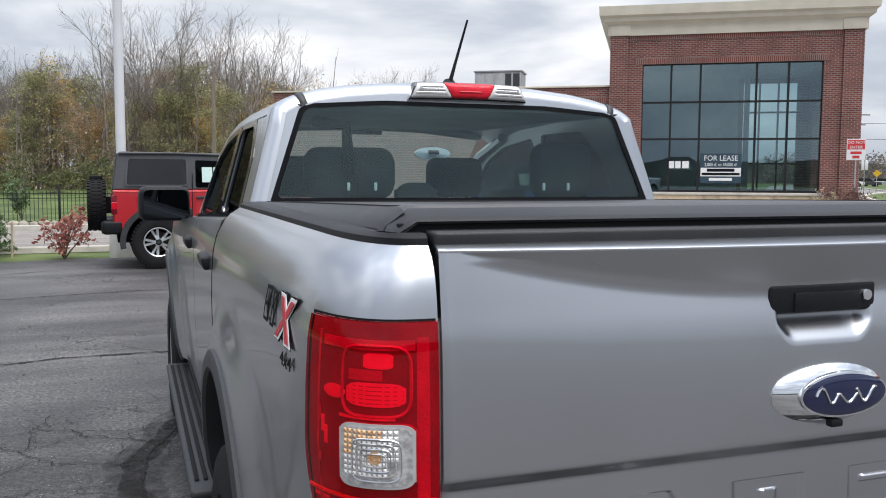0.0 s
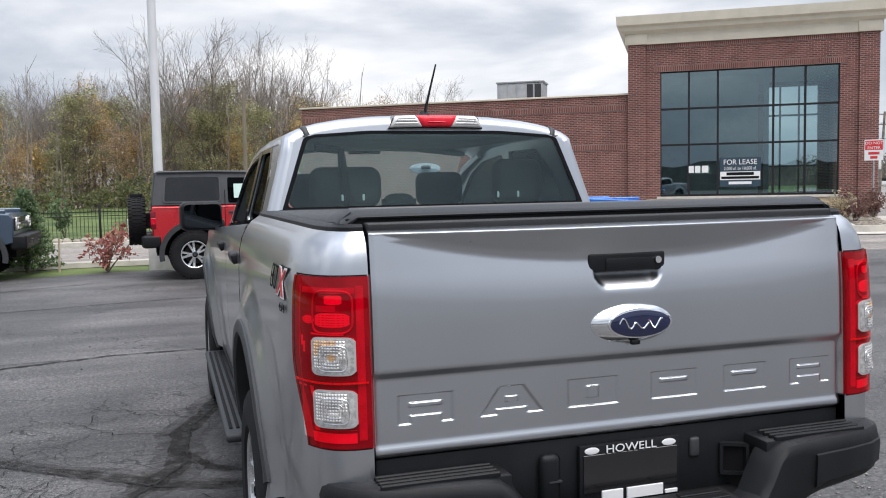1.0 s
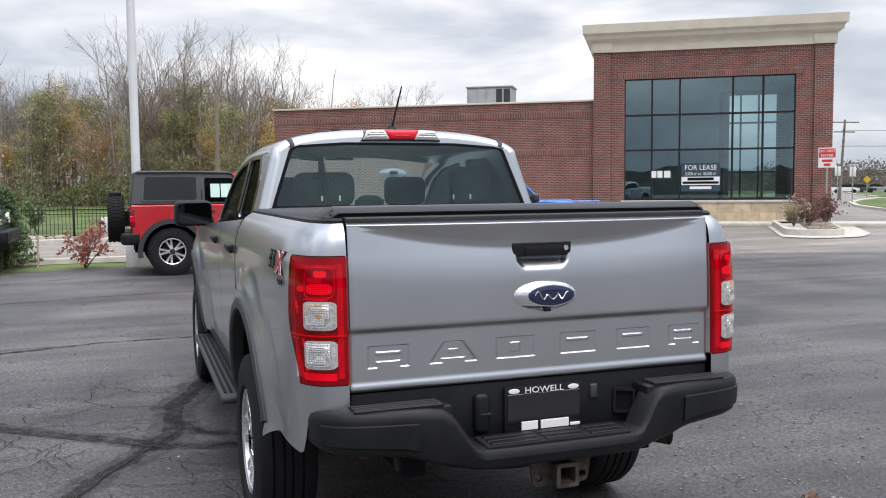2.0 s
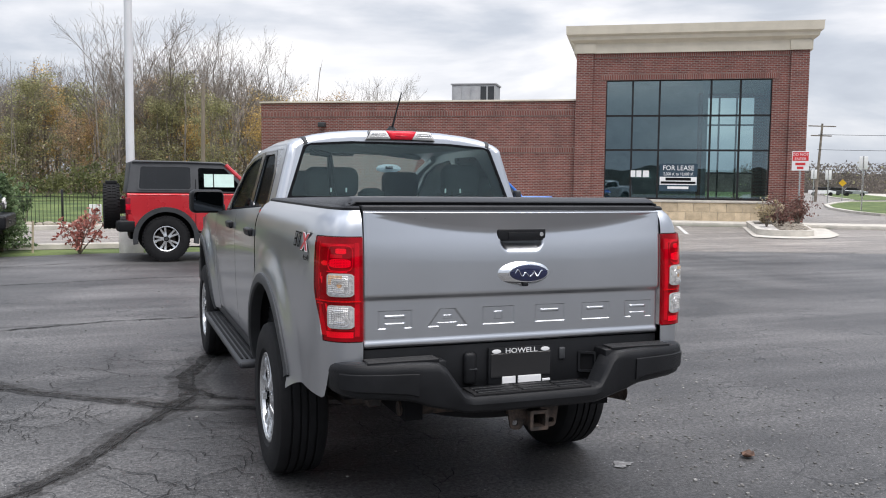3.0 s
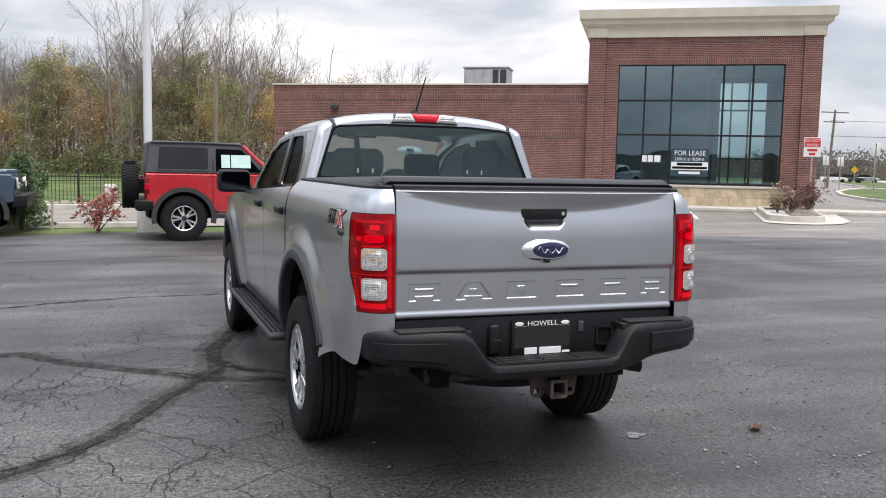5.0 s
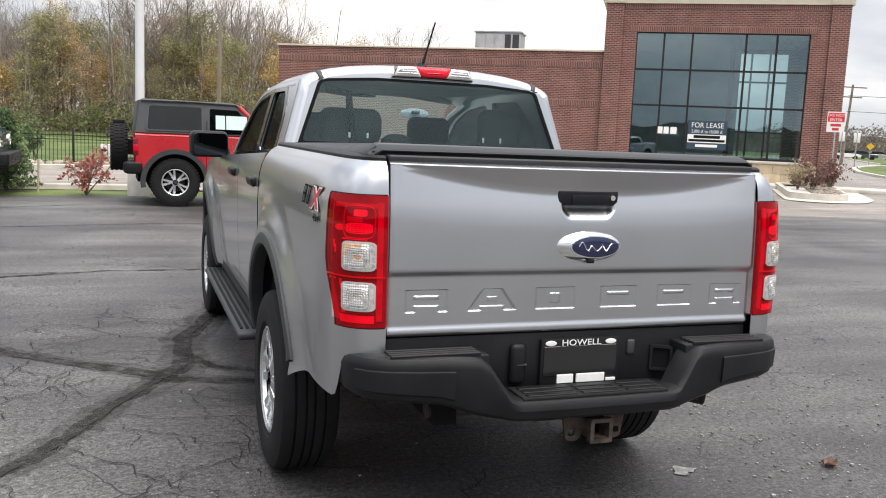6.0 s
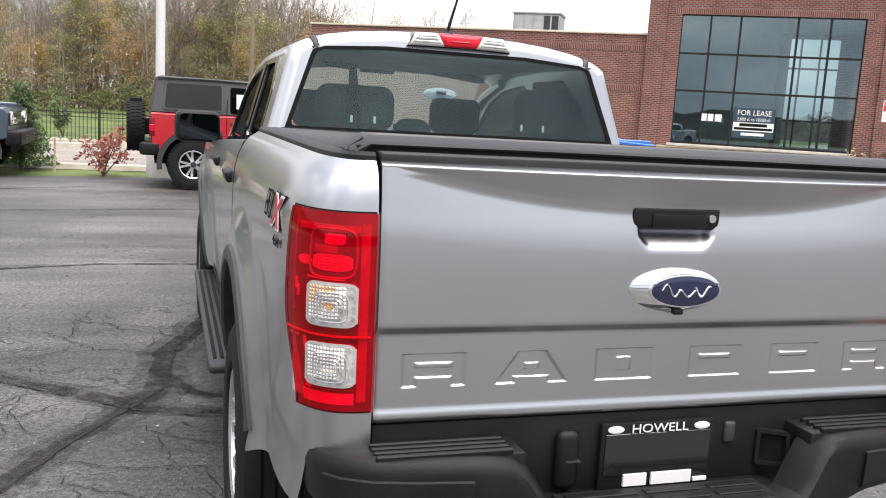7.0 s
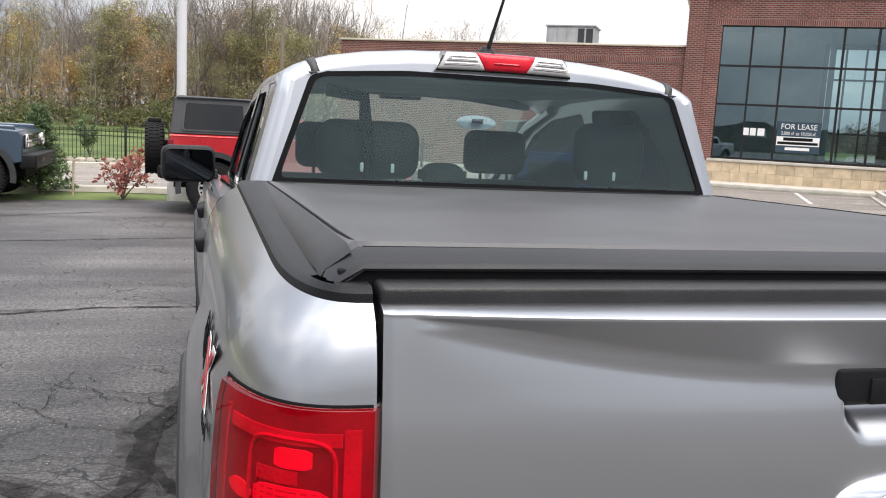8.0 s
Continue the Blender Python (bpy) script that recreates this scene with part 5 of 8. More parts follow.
for x, w, z0, z1 in ((-0.37, 0.165, 1.40, 1.585), (0.47, 0.125, 1.40, 1.615), (-0.12, 0.08, 1.38, 1.46)):
    part("headrest", boxed(x - w, x + w, 1.94, 2.06, z0, z1, 0.055, 6), M_SEAT, rear_seat)
for x, zt in ((-0.38, 1.50), (0.34, 1.52)):
    seat = part("front_seat", boxed(x - 0.25, x + 0.25, 2.74, 2.92, 0.72, 1.36, 0.06, 4), M_SEAT, truck, "charcoal cloth front seat")
    part("headrest", boxed(x - 0.135, x + 0.135, 2.78, 2.89, 1.385, 1.57, 0.045, 4), M_SEAT, seat)
    part("headrest_post", tube([(x - 0.06, 2.83, 1.33), (x - 0.06, 2.83, 1.42)], 0.007, 6), M_CHROME, seat)
    part("headrest_post", tube([(x + 0.06, 2.83, 1.33), (x + 0.06, 2.83, 1.42)], 0.007, 6), M_CHROME, seat)
part("seat_belt", tube([(-0.52, 1.90, 1.67), (-0.405, 1.91, 1.655), (-0.395, 1.91, 1.55), (-0.375, 1.92, 1.40)], [0.02, 0.02, 0.022, 0.022], 6), M_DARK, truck)
part("inside_mirror", boxed(-0.10, 0.10, 3.22, 3.25, 1.690, 1.732, 0.012, 3), M_DARK, truck)


# ---- ground, lot, road and kerbs ----
M_LOT = asphalt("lot_asphalt", (0.046, 0.0445, 0.0445), (0.112, 0.108, 0.106))
M_OLD = asphalt("old_pale_asphalt", (0.185, 0.165, 0.148), (0.26, 0.235, 0.21), cracks=False)
M_ROAD = asphalt("pale_road", (0.215, 0.19, 0.168), (0.28, 0.248, 0.218), cracks=False)
M_GRASS = surface("lawn_grass", (0.066, 0.112, 0.022), 0.95, 0, 0.35, 0.6, 60, 0.8, second=(0.122, 0.162, 0.046))
M_CONCRETE = surface("kerb_concrete", (0.50, 0.47, 0.42), 0.9, 0, 0.12, 3, 120, 0.3)
M_GRAVEL = surface("pale_river_gravel", (0.48, 0.45, 0.42), 0.9, 0, 0.3, 8, 40, 1.0)
M_LINE = surface("worn_white_paint", (0.55, 0.54, 0.52), 0.8, 0, 0.2, 9, 120)


def land(x, y):
    """The height of the ground: flat lot, a rise to the woods behind the fence."""
    return 0.6 * smooth(29, 58, y) * (1 - smooth(9, 20, x)) - 0.03


def sheet(name, pts, z, material, label, category="ground"):
    ob = part(name, plate(pts, (), lambda a, b, c: (a, b, z)), material, None, smooth=False)
    return tagged(ob, label, category, kind="structure")


steps = [-900, -400, -200, -120, -80] + [-60 + 4 * i for i in range(31)] + [80, 110, 160, 240, 400, 900]
bm = bmesh.new()
grid_faces(bm, [[(x, y, land(x, y)) for y in [v + 20 for v in steps]] for x in steps])
tagged(part("ground", bm, M_GRASS, None), "mown green grass reaching to the woods and the horizon", "ground", kind="structure")
U, N = Vector((0.8387, -0.5446, 0)), Vector((0.5446, 0.8387, 0))
FOOT = Vector((-1.857, -3.501, 0)) + N * 35.5


def at_wall(s, n, z=0.0):
    """A place by its way along the facade, its way behind it, and its height."""
    return FOOT + U * s + N * n + Vector((0, 0, z))


LOT = [(-70, -62), (70, -62), (60, -20), (46, -6), (20, 9.3), (14.6, 11.6), (10.9, 13.1), (5.5, 14.9), (0, 15.4), (-2.0, 15.35), (-4.0, 14.8), (-9, 13.6), (-30, 9), (-70, 0)]
sheet("parking_lot", LOT, 0.0, M_LOT, "dark worn asphalt of the parking lot with cracks and stains", "asphalt")
ROAD = [(6.0, 24.9), (-1.5, 24.3), (-12, 22.4), (-40, 15.5), (-40, 9.5), (-9, 16.2), (-3.2, 17.0), (1.5, 17.1), (6.0, 16.8)]
sheet("road", ROAD, 0.0, M_ROAD, "pale beige concrete road beyond the grass strip", "road")
drive = [(5.5, 14.9), (10.9, 13.1), (14.6, 11.6), (20, 9.3), (46, -6), (80, 20), (120, 90), (215, 205), (185, 195), (100, 118), at_wall(7.2, 34)[:2], at_wall(7.2, -2)[:2], at_wall(-17, -2)[:2], (-1.5, 24.3), (-12, 22.4), (-40, 15.5), (-40, 9.5), (-9, 16.2), (-3.2, 17.0), (1.5, 17.1)]
sheet("drive", drive, -0.008, M_OLD, "pale grey worn pavement of the drive", "road")


def kerb_line(pts, w=0.15, h=0.13, name="kerb"):
    bm = bmesh.new()
    rows = []
    for i, p in enumerate(pts):
        p = Vector((p[0], p[1], 0))
        a, b = Vector((*pts[max(i - 1, 0)][:2], 0)), Vector((*pts[min(i + 1, len(pts) - 1)][:2], 0))
        d = (b - a).normalized()
        n = Vector((-d.y, d.x, 0))
        rows.append([p + n * o + Vector((0, 0, z)) for o, z in ((0, -0.02), (0.012, h - 0.02), (0.03, h), (w, h), (w, -0.02))])
    vs = grid_faces(bm, rows)
    bm.faces.new(vs[0])
    bm.faces.new(vs[-1])
    return tagged(part(name, bm, M_CONCRETE, None), "pale concrete kerb", "kerb", kind="structure")


kerb_line([(-40, 15.6), (-12, 22.5), (-1.5, 24.4), (2, 24.6), (6, 25)])
kerb_line([(-9, 16.1), (-3.2, 16.9), (-0.5, 17.0)], 0.15, 0.10)

# ---- building ----
M_BRICK = brickwork("red_brick", (0.118, 0.029, 0.023), (0.205, 0.056, 0.042), (0.275, 0.23, 0.205))
M_BRICK_LOW = brickwork("red_brick_upright_band", (0.130, 0.034, 0.027), (0.205, 0.060, 0.045), (0.275, 0.23, 0.205), 0.0677, 0.211)
M_BRICK_HEAD = brickwork("red_brick_upright_head", (0.130, 0.034, 0.027), (0.205, 0.060, 0.045), (0.275, 0.23, 0.205), 0.0677, 0.2068)
M_BRICK_TOP = brickwork("red_brick_upright_top", (0.130, 0.034, 0.027), (0.205, 0.060, 0.045), (0.275, 0.23, 0.205), 0.0677, 0.1615)
M_STONE = surface("cast_stone_band", (0.52, 0.42, 0.29), 0.85, 0, 0.12, 4, 60, 0.3, rand=0.12)
M_CORNICE = surface("cream_cornice", (0.60, 0.55, 0.45), 0.7, 0, 0.05, 2, 60, 0.1)
M_MULLION = surface("dark_bronze_frame", (0.016, 0.016, 0.017), 0.4, 0.3, 0.1)
M_ROOFING = surface("grey_roofing", (0.3, 0.3, 0.3), 0.9)
M_INNER = surface("pale_interior_wall", (0.42, 0.45, 0.46), 0.9, 0, 0.1, 2, 40)
G_STORE = glass("storefront_glass", (0.58, 0.70, 0.71), 0.01, 0.16, (0.80, 0.94, 1.0))
FRAME = Matrix(((U.x, N.x, 0, FOOT.x), (U.y, N.y, 0, FOOT.y), (0, 0, 1, 0), (0, 0, 0, 1)))
T0, T1, W0, W1, WZ0, WZ1, TZ, LZ = -2.15, 6.50, -0.97, 5.23, 0.93, 5.58, 6.62, 4.80
building = thing("brick_building", "vacant red brick commercial building with a glazed tower front", "building", at=FRAME)


def bpart(name, *a, **k):
    return part(name, *a, building, **k)


wall_put = lambda a, b, c: (a, c, b)
bpart("tower_front", plate([(T0, 0.1), (T1, 0.1), (T1, TZ), (T0, TZ)], [[(W0, WZ0), (W1, WZ0), (W1, WZ1), (W0, WZ1)]], wall_put, 0.35), M_BRICK, smooth=False)
for x0, x1 in ((T0, -1.50), (5.85, T1)):
    bpart("pilaster", boxed(x0, x1, -0.09, 0.0, 0.1, TZ - 0.002), M_BRICK, smooth=False)
bpart("tower_side", boxed(T0 + 0.002, T0 + 0.3, 0.35, 8.6, 0.1, TZ), M_BRICK, smooth=False)
bpart("tower_side", plate([(0.352, 0.1), (8.6, 0.1), (8.6, TZ), (0.352, TZ)], [[(1.2, WZ0), (7.4, WZ0), (7.4, 4.6), (1.2, 4.6)]], lambda a, b, c: (T1 - 0.002 - c, a, b), 0.3), M_BRICK, smooth=False)
bpart("tower_back", plate([(T0, 0.1), (T1, 0.1), (T1, TZ), (T0, TZ)], [[(3.45, WZ0), (5.75, WZ0), (5.75, 5.7), (3.45, 5.7)]], lambda a, b, c: (a, 8.6 + c, b), 0.3), M_BRICK, smooth=False)
bpart("soldier_course", boxed(W0 - 0.25, W1 + 0.25, -0.025, 0.0, WZ1 + 0.004, WZ1 + 0.21), M_BRICK_HEAD, smooth=False)
bpart("brick_band", boxed(-1.49, 5.84, -0.03, 0.0, TZ - 0.16, TZ - 0.004), M_BRICK_TOP, smooth=False)
base_wall = bpart("stone_base", boxed(-1.49, 5.84, -0.05, 0.0, 0.1, WZ0 - 0.10), M_CONCRETE)
for k in range(2):
    for i in range(13):
        x0 = -1.48 + i * 0.61 - (0.3 if k else 0)
        a0, a1 = max(-1.48, x0), min(5.83, x0 + 0.60)
        if a1 - a0 > 0.1:
            part("stone", boxed(a0, a1, -0.075, -0.045, 0.11 + k * 0.36, 0.465 + k * 0.355, 0.008, 1), M_STONE, base_wall, smooth=False)
bpart("stone_sill", boxed(-1.1, 5.4, -0.12, 0.01, WZ0 - 0.10, WZ0 - 0.002, 0.01), M_CONCRETE)
prof = [(0.0, TZ), (-0.10, TZ), (-0.10, TZ + 0.36), (-0.16, TZ + 0.42), (-0.28, TZ + 0.50), (-0.30, TZ + 0.62), (-0.40, TZ + 0.70), (-0.42, TZ + 1.03), (0.3, TZ + 1.03)]
for rows_c in ([[(T0 + o, o, z) for o, z in prof], [(T1 - o, o, z) for o, z in prof]], [[(T1 - o, o, z) for o, z in prof], [(T1 - o, 8.9, z) for o, z in prof]], [[(T0 + o, o, z) for o, z in prof], [(T0 + o, 8.9, z) for o, z in prof]]):
    bm = bmesh.new()
    grid_faces(bm, rows_c)
    bpart("cornice", bm, M_CORNICE, smooth=False)
for x0, x1 in ((T0 - 0.04, -1.44), (5.79, T1 + 0.04)):
    bpart("cornice_block", boxed(x0, x1, -0.15, -0.08, TZ, TZ + 0.38, 0.01), M_CORNICE)
bpart("tower_roof", boxed(T0, T1, 0.3, 8.8, TZ + 0.5, TZ + 0.6), M_ROOFING)
bpart("low_wall", boxed(-15.6, T0, 0.12, 0.45, 0.1, LZ), M_BRICK, smooth=False)
bpart("low_side", boxed(-15.6, -15.3, 0.45, 18, 0.1, LZ), M_BRICK, smooth=False)
bpart("parapet_cap", boxed(-15.68, T0, 0.06, 0.50, LZ, LZ + 0.07, 0.01), M_CORNICE)
bpart("low_roof", boxed(-15.3, T0, 0.45, 18, LZ - 0.6, LZ - 0.5), M_ROOFING)
for z in (2.743, 4.22):
    bpart("low_band", boxed(-15.6, T0, 0.100, 0.12, z, z + 0.211), M_BRICK_LOW, smooth=False)
walk_ob = part("pavement", boxed(-17, 14, -1.9, 0.0, -0.02, 0.13, 0.02), M_CONCRETE, None)
walk_ob.matrix_world = FRAME
tagged(walk_ob, "pale concrete pavement along the building", "pavement", kind="structure")
# white cards standing inside the window
for s0, lean_c in ((0.19, 0.0), (0.42, 0.04), (0.66, 0.04)):
    bpart("white_card", plate([(s0, 1.75), (s0 + 0.19, 1.75), (s0 + 0.19 - lean_c, 2.02), (s0 + lean_c, 2.02)], (), lambda a, b, c: (a, 0.165 + c, b), 0.01), surface("white_card", (0.80, 0.80, 0.78), 0.7, 0, 0.05), label="white card inside the window", smooth=False)
# storefront glazing
cols = [W0, 0.06, 1.09, 3.02, 4.10, W1]
rws = [WZ0, 2.86, 4.20, WZ1]
store = bpart("storefront_frame", boxed(W0, W1, 0.10, 0.20, WZ0, WZ0 + 0.07), M_MULLION, smooth=False)
for i, x in enumerate(cols):
    part("mullion", boxed(x - 0.035, x + 0.035, 0.08, 0.21, WZ0, WZ1), M_MULLION, store, smooth=False)
for z in rws[1:]:
    part("transom", boxed(W0, W1, 0.085, 0.205, z - 0.035, z + 0.035), M_MULLION, store, smooth=False)
for a, b in zip(cols, cols[1:]):
    for c, d in zip(rws, rws[1:]):
        p = part("pane", boxed(a, b, 0.14, 0.15, c, d), G_STORE, store, smooth=False)
bpart("interior_floor", boxed(T0 + 0.3, T1 - 0.3, 0.3, 8.6, 0.1, 0.14), surface("screed", (0.25, 0.25, 0.25), 0.7))
bpart("interior_ceiling", boxed(T0 + 0.3, T1 - 0.3, 0.3, 8.6, 5.9, 6.0), M_INNER)
bpart("interior_wall", boxed(T0 + 0.3, 2.9, 5.0, 5.15, 0.14, 5.9), M_INNER)
bpart("interior_column", boxed(3.05, 3.25, 4.2, 4.4, 0.14, 5.9), M_INNER)
for x in (4.15, 4.95):
    bpart("back_mullion", boxed(x - 0.04, x + 0.04, 8.7, 8.8, WZ0, 5.7), M_MULLION, smooth=False)
for z in (2.1, 3.2, 4.4):
    bpart("back_transom", boxed(3.45, 5.75, 8.705, 8.795, z - 0.04, z + 0.04), M_MULLION, smooth=False)


# ---- the row of off-road cars at the lot's edge ----
M_HARDTOP = surface("dark_grey_hardtop", (0.050, 0.053, 0.058), 0.55, 0, 0.1, 5, 400, 0.15)
M_RED_CAR = surface("red_car_paint", (0.54, 0.021, 0.030), 0.28, 0.20, 0.04, 3, 500, coat=1.0)
M_STEEL_BLUE = surface("grey_blue_car_paint", (0.05, 0.08, 0.12), 0.3, 0.3, 0.04, 3, 500, coat=1.0)
M_VIVID_BLUE = surface("vivid_blue_car_paint", (0.02, 0.15, 0.55), 0.28, 0.25, 0.04, 3, 500, coat=1.0)
M_PAPER = surface("pale_green_sticker", (0.55, 0.72, 0.66), 0.7, 0, 0.05, 9, 90)


def arc(cx, cz, r, a0, a1, n=12):
    return [(cx + r * math.cos(radians(a0 + (a1 - a0) * i / n)), cz + r * math.sin(radians(a0 + (a1 - a0) * i / n))) for i in range(n + 1)]


def prism(outline, hw, bm=None, taper=lambda x, z: 0.0):
    """A side outline given width, both sides the same, its rim bevelled."""
    bm = bm or bmesh.new()
    n = len(outline)
    rows = []
    for s, o in ((-1, 0.0), (-1, 1.0), (1, 1.0), (1, 0.0)):
        row = []
        for i, (x, z) in enumerate(outline):
            a, b = Vector(outline[i - 1]), Vector(outline[(i + 1) % n])
            d = (b - a).normalized()
            nrm = Vector((d.y, -d.x)) * 0.025
            q = Vector((x, z)) - nrm * (1 - o)
            w = hw - taper(x, z) - (0.03 if o else 0.0)
            row.append((q.x if not o else x, s * w, q.y if not o else z))
        rows.append(row)
    vs = grid_faces(bm, rows, close=True)
    bm.faces.new(vs[0])
    bm.faces.new(vs[-1])
    return bm


def off_roader(at, paint, label, group):
    """A two-door off-road car heading along its own +x, rear axle at its origin."""
    car = thing("off_road_car", label, "car", group, at)
    hub, wb, R = 0.42, 2.55, 0.415
    low = [(-0.66, 0.62)] + arc(0, hub, 0.53, 158, 22) + [(0.62, 0.50), (1.95, 0.50)] + arc(wb, hub, 0.53, 158, 22) + [(3.22, 0.66), (3.22, 1.08), (3.16, 1.16), (1.72, 1.24), (-0.66, 1.24)]
    body = part("body", prism(low, 0.93), paint, car, "painted body shell", sharp=30)
    top = [(-0.66, 1.236), (1.60, 1.236), (1.10, 1.78), (0.98, 1.825), (-0.52, 1.835), (-0.60, 1.80)]
    lean = lambda x, z: 0.10 * smooth(1.2, 1.83, z)
    hard = part("hardtop", prism(top, 0.90, taper=lean), M_HARDTOP, car, "dark grey removable hardtop", sharp=30)
    for s in (-1, 1):
        put = lambda a, b, c, s=s: (a, s * (0.904 - lean(a, b) + c), b)
        qw = [(-0.46, 1.32), (0.44, 1.32), (0.44, 1.72), (-0.42, 1.72)]
        part("quarter_window", plate(rounded(qw, 0.05), (), put, 0.006), M_DARK_GLASS, hard, "black tinted quarter window", smooth=False)
        part("window_seal", plate(rounded([(-0.49, 1.295), (0.465, 1.295), (0.465, 1.745), (-0.445, 1.745)], 0.06), [rounded(qw, 0.05)], put, 0.010), M_HARDTOP, hard, smooth=False)
        part("roof_joint", boxed(0.520, 0.532, s * 0.906 - 0.004, s * 0.906 + 0.004, 1.25, 1.50), M_DARK, hard)
        part("drip_rail", tube([(-0.56, s * 0.822, 1.805), (0.3, s * 0.818, 1.812), (1.02, s * 0.815, 1.795), (1.12, s * 0.818, 1.745)], 0.016, 6), M_HARDTOP, hard)
        part("belt_crease", boxed(-0.62, 1.66, s * 0.930 - 0.006, s * 0.930 + 0.006, 1.205, 1.222, 0.004, 1), paint, car)
        part("rocker_trim", boxed(0.55, 2.02, s * 0.93 - 0.008, s * 0.93 + 0.008, 0.545, 0.560, 0.003, 1), M_FRIT, car)
        part("door_window", plate(rounded([(0.58, 1.28), (1.42, 1.28), (1.06, 1.70), (0.58, 1.71)], 0.04), (), put, 0.004), G_TINT, hard, "door window", smooth=False)
        part("window_backing", plate(rounded([(0.60, 1.29), (1.38, 1.29), (1.03, 1.69), (0.60, 1.70)], 0.04), (), lambda a, b, c, s=s: (a, s * (0.900 - lean(a, b) + c), b), 0.002), surface("dim_cabin", (0.10, 0.12, 0.12), 0.7), hard, smooth=False)
        for x0, x1 in ((0.68, 0.84), (0.86, 1.22)):
            part("price_sticker", plate([(x0, 1.36), (x1, 1.36), (x1, 1.60), (x0, 1.60)], (), lambda a, b, c, s=s: (a, s * (0.909 - lean(a, b) + c), b), 0.001), M_PAPER, hard, "pale green price sheet", smooth=False)
        part("screen_pillar", tube([(1.08, s * 0.80, 1.77), (1.62, s * 0.87, 1.25)], 0.04, 8), paint, car)
        for yc in (0.0, wb):
            rows = []
            for p, q in zip(arc(yc, hub, 0.49, 190, -10, 24), arc(yc, hub, 0.575, 190, -10, 24)):
                rows.append([(p[0], s * 0.86, p[1]), (p[0], s * 0.985, p[1]), (q[0], s * 0.985, q[1]), (q[0], s * 0.925, q[1])])
            bm = bmesh.new()
            grid_faces(bm, rows)
            part("wheel_flare", bm, M_TRIM, car, "black wheel flare")
            wheel("wheel", car, pose(yc, s * 0.83, hub, 0, 0, 90 if s < 0 else -90), R, 0.28, 0.232, 5, M_ALLOY, M_TRIM, tread_blocks=True)
        part("tail_lamp", boxed(-0.69, -0.60, s * 0.885 - 0.05, s * 0.885 + 0.05, 0.86, 1.16, 0.015, 2), M_LENS_DEEP, car, "dark red tail lamp")
        part("tail_lamp_glow", boxed(-0.685, -0.605, s * 0.893 - 0.046, s * 0.893 + 0.046, 0.94, 1.05, 0.006, 1), M_LENS_RED, car)
        part("sill", boxed(0.5, 2.05, s * 0.90 - 0.06, s * 0.90 + 0.04, 0.42, 0.52, 0.02, 2), M_TRIM, car)
        part("door_seam", boxed(0.515, 0.525, s * 0.931 - 0.003, s * 0.931 + 0.003, 0.54, 1.24), M_DARK, car)
        part("door_seam", boxed(1.735, 1.745, s * 0.931 - 0.003, s * 0.931 + 0.003, 0.54, 1.22), M_DARK, car)
        part("door_handle", boxed(0.58, 0.74, s * 0.945 - 0.02, s * 0.945 + 0.02, 1.10, 1.14, 0.01, 2), M_TRIM, car, "black door handle")
        m = part("door_mirror", boxed(1.38, 1.52, s * 1.05 - 0.11, s * 1.05 + 0.11, 1.22, 1.40, 0.04, 3), M_TRIM, car, "black door mirror")
        part("mirror_arm", boxed(1.42, 1.50, s * 0.95 - 0.06, s * 0.95 + 0.06, 1.20, 1.25, 0.01), M_TRIM, car)
        lamp = part("headlamp", lathe([(3.20, 0.115), (3.25, 0.115), (3.262, 0.10), (3.262, 0.085), (3.245, 0.08), (3.245, 0.0)], 28, "x", (0, s * 0.70, 0.985)), M_LENS_CLEAR, car, "round headlamp with a bright ring")
        part("lamp_bar", boxed(3.235, 3.268, s * 0.60 - 0.16, s * 0.60 + 0.16, 0.972, 0.998), M_WHITE, car, "white light bar")
        part("bumper_end", boxed(-0.82, -0.52, s * 0.80 - 0.14, s * 0.80 + 0.14, 0.55, 0.76, 0.04, 3), M_PLASTIC, car)
        part("fog_lamp", lathe([(3.40, 0.0), (3.40, 0.045), (3.36, 0.05)], 18, "x", (0, s * 0.62, 0.70)), M_LENS_CLEAR, car, "round fog lamp")
        part("tow_hook", tube([(3.40, s * 0.42, 0.70), (3.46, s * 0.42, 0.70), (3.46, s * 0.42, 0.64), (3.40, s * 0.42, 0.64)], 0.012, 6), M_TRIM, car)
        part("bonnet_edge", boxed(1.85, 3.10, s * 0.84 - 0.035, s * 0.84 + 0.035, 1.15, 1.235, 0.025, 3), paint, car)
    part("rear_bumper", boxed(-0.84, -0.60, -0.80, 0.80, 0.55, 0.74, 0.04, 3), M_PLASTIC, car, "black rear bumper")
    part("front_bumper", boxed(3.15, 3.42, -0.92, 0.92, 0.54, 0.80, 0.05, 3), M_PLASTIC, car, "black front bumper")
    part("grille", boxed(3.18, 3.245, -0.86, 0.86, 0.86, 1.10, 0.03, 3), M_FRIT, car, "black grille")
    part("grille_band", boxed(3.235, 3.262, -0.46, 0.46, 0.965, 1.005, 0.004), M_TRIM, car)
    part("windscreen", plate([(-0.78, 0.0), (0.78, 0.0), (0.74, 0.72), (-0.74, 0.72)], (), lambda a, b, c: (1.625 - b * 0.72, a, 1.24 + b * 0.75 + c), 0.004), M_FRIT, car, "dark windscreen", smooth=False)
    part("underside", boxed(-0.6, 3.2, -0.6, 0.6, 0.40, 0.56), M_DARK, car)
    part("wheel_well", boxed(-0.56, 0.56, -0.67, 0.67, 0.42, 0.98), M_DARK, car)
    part("wheel_well", boxed(wb - 0.56, wb + 0.56, -0.67, 0.67, 0.42, 0.98), M_DARK, car)
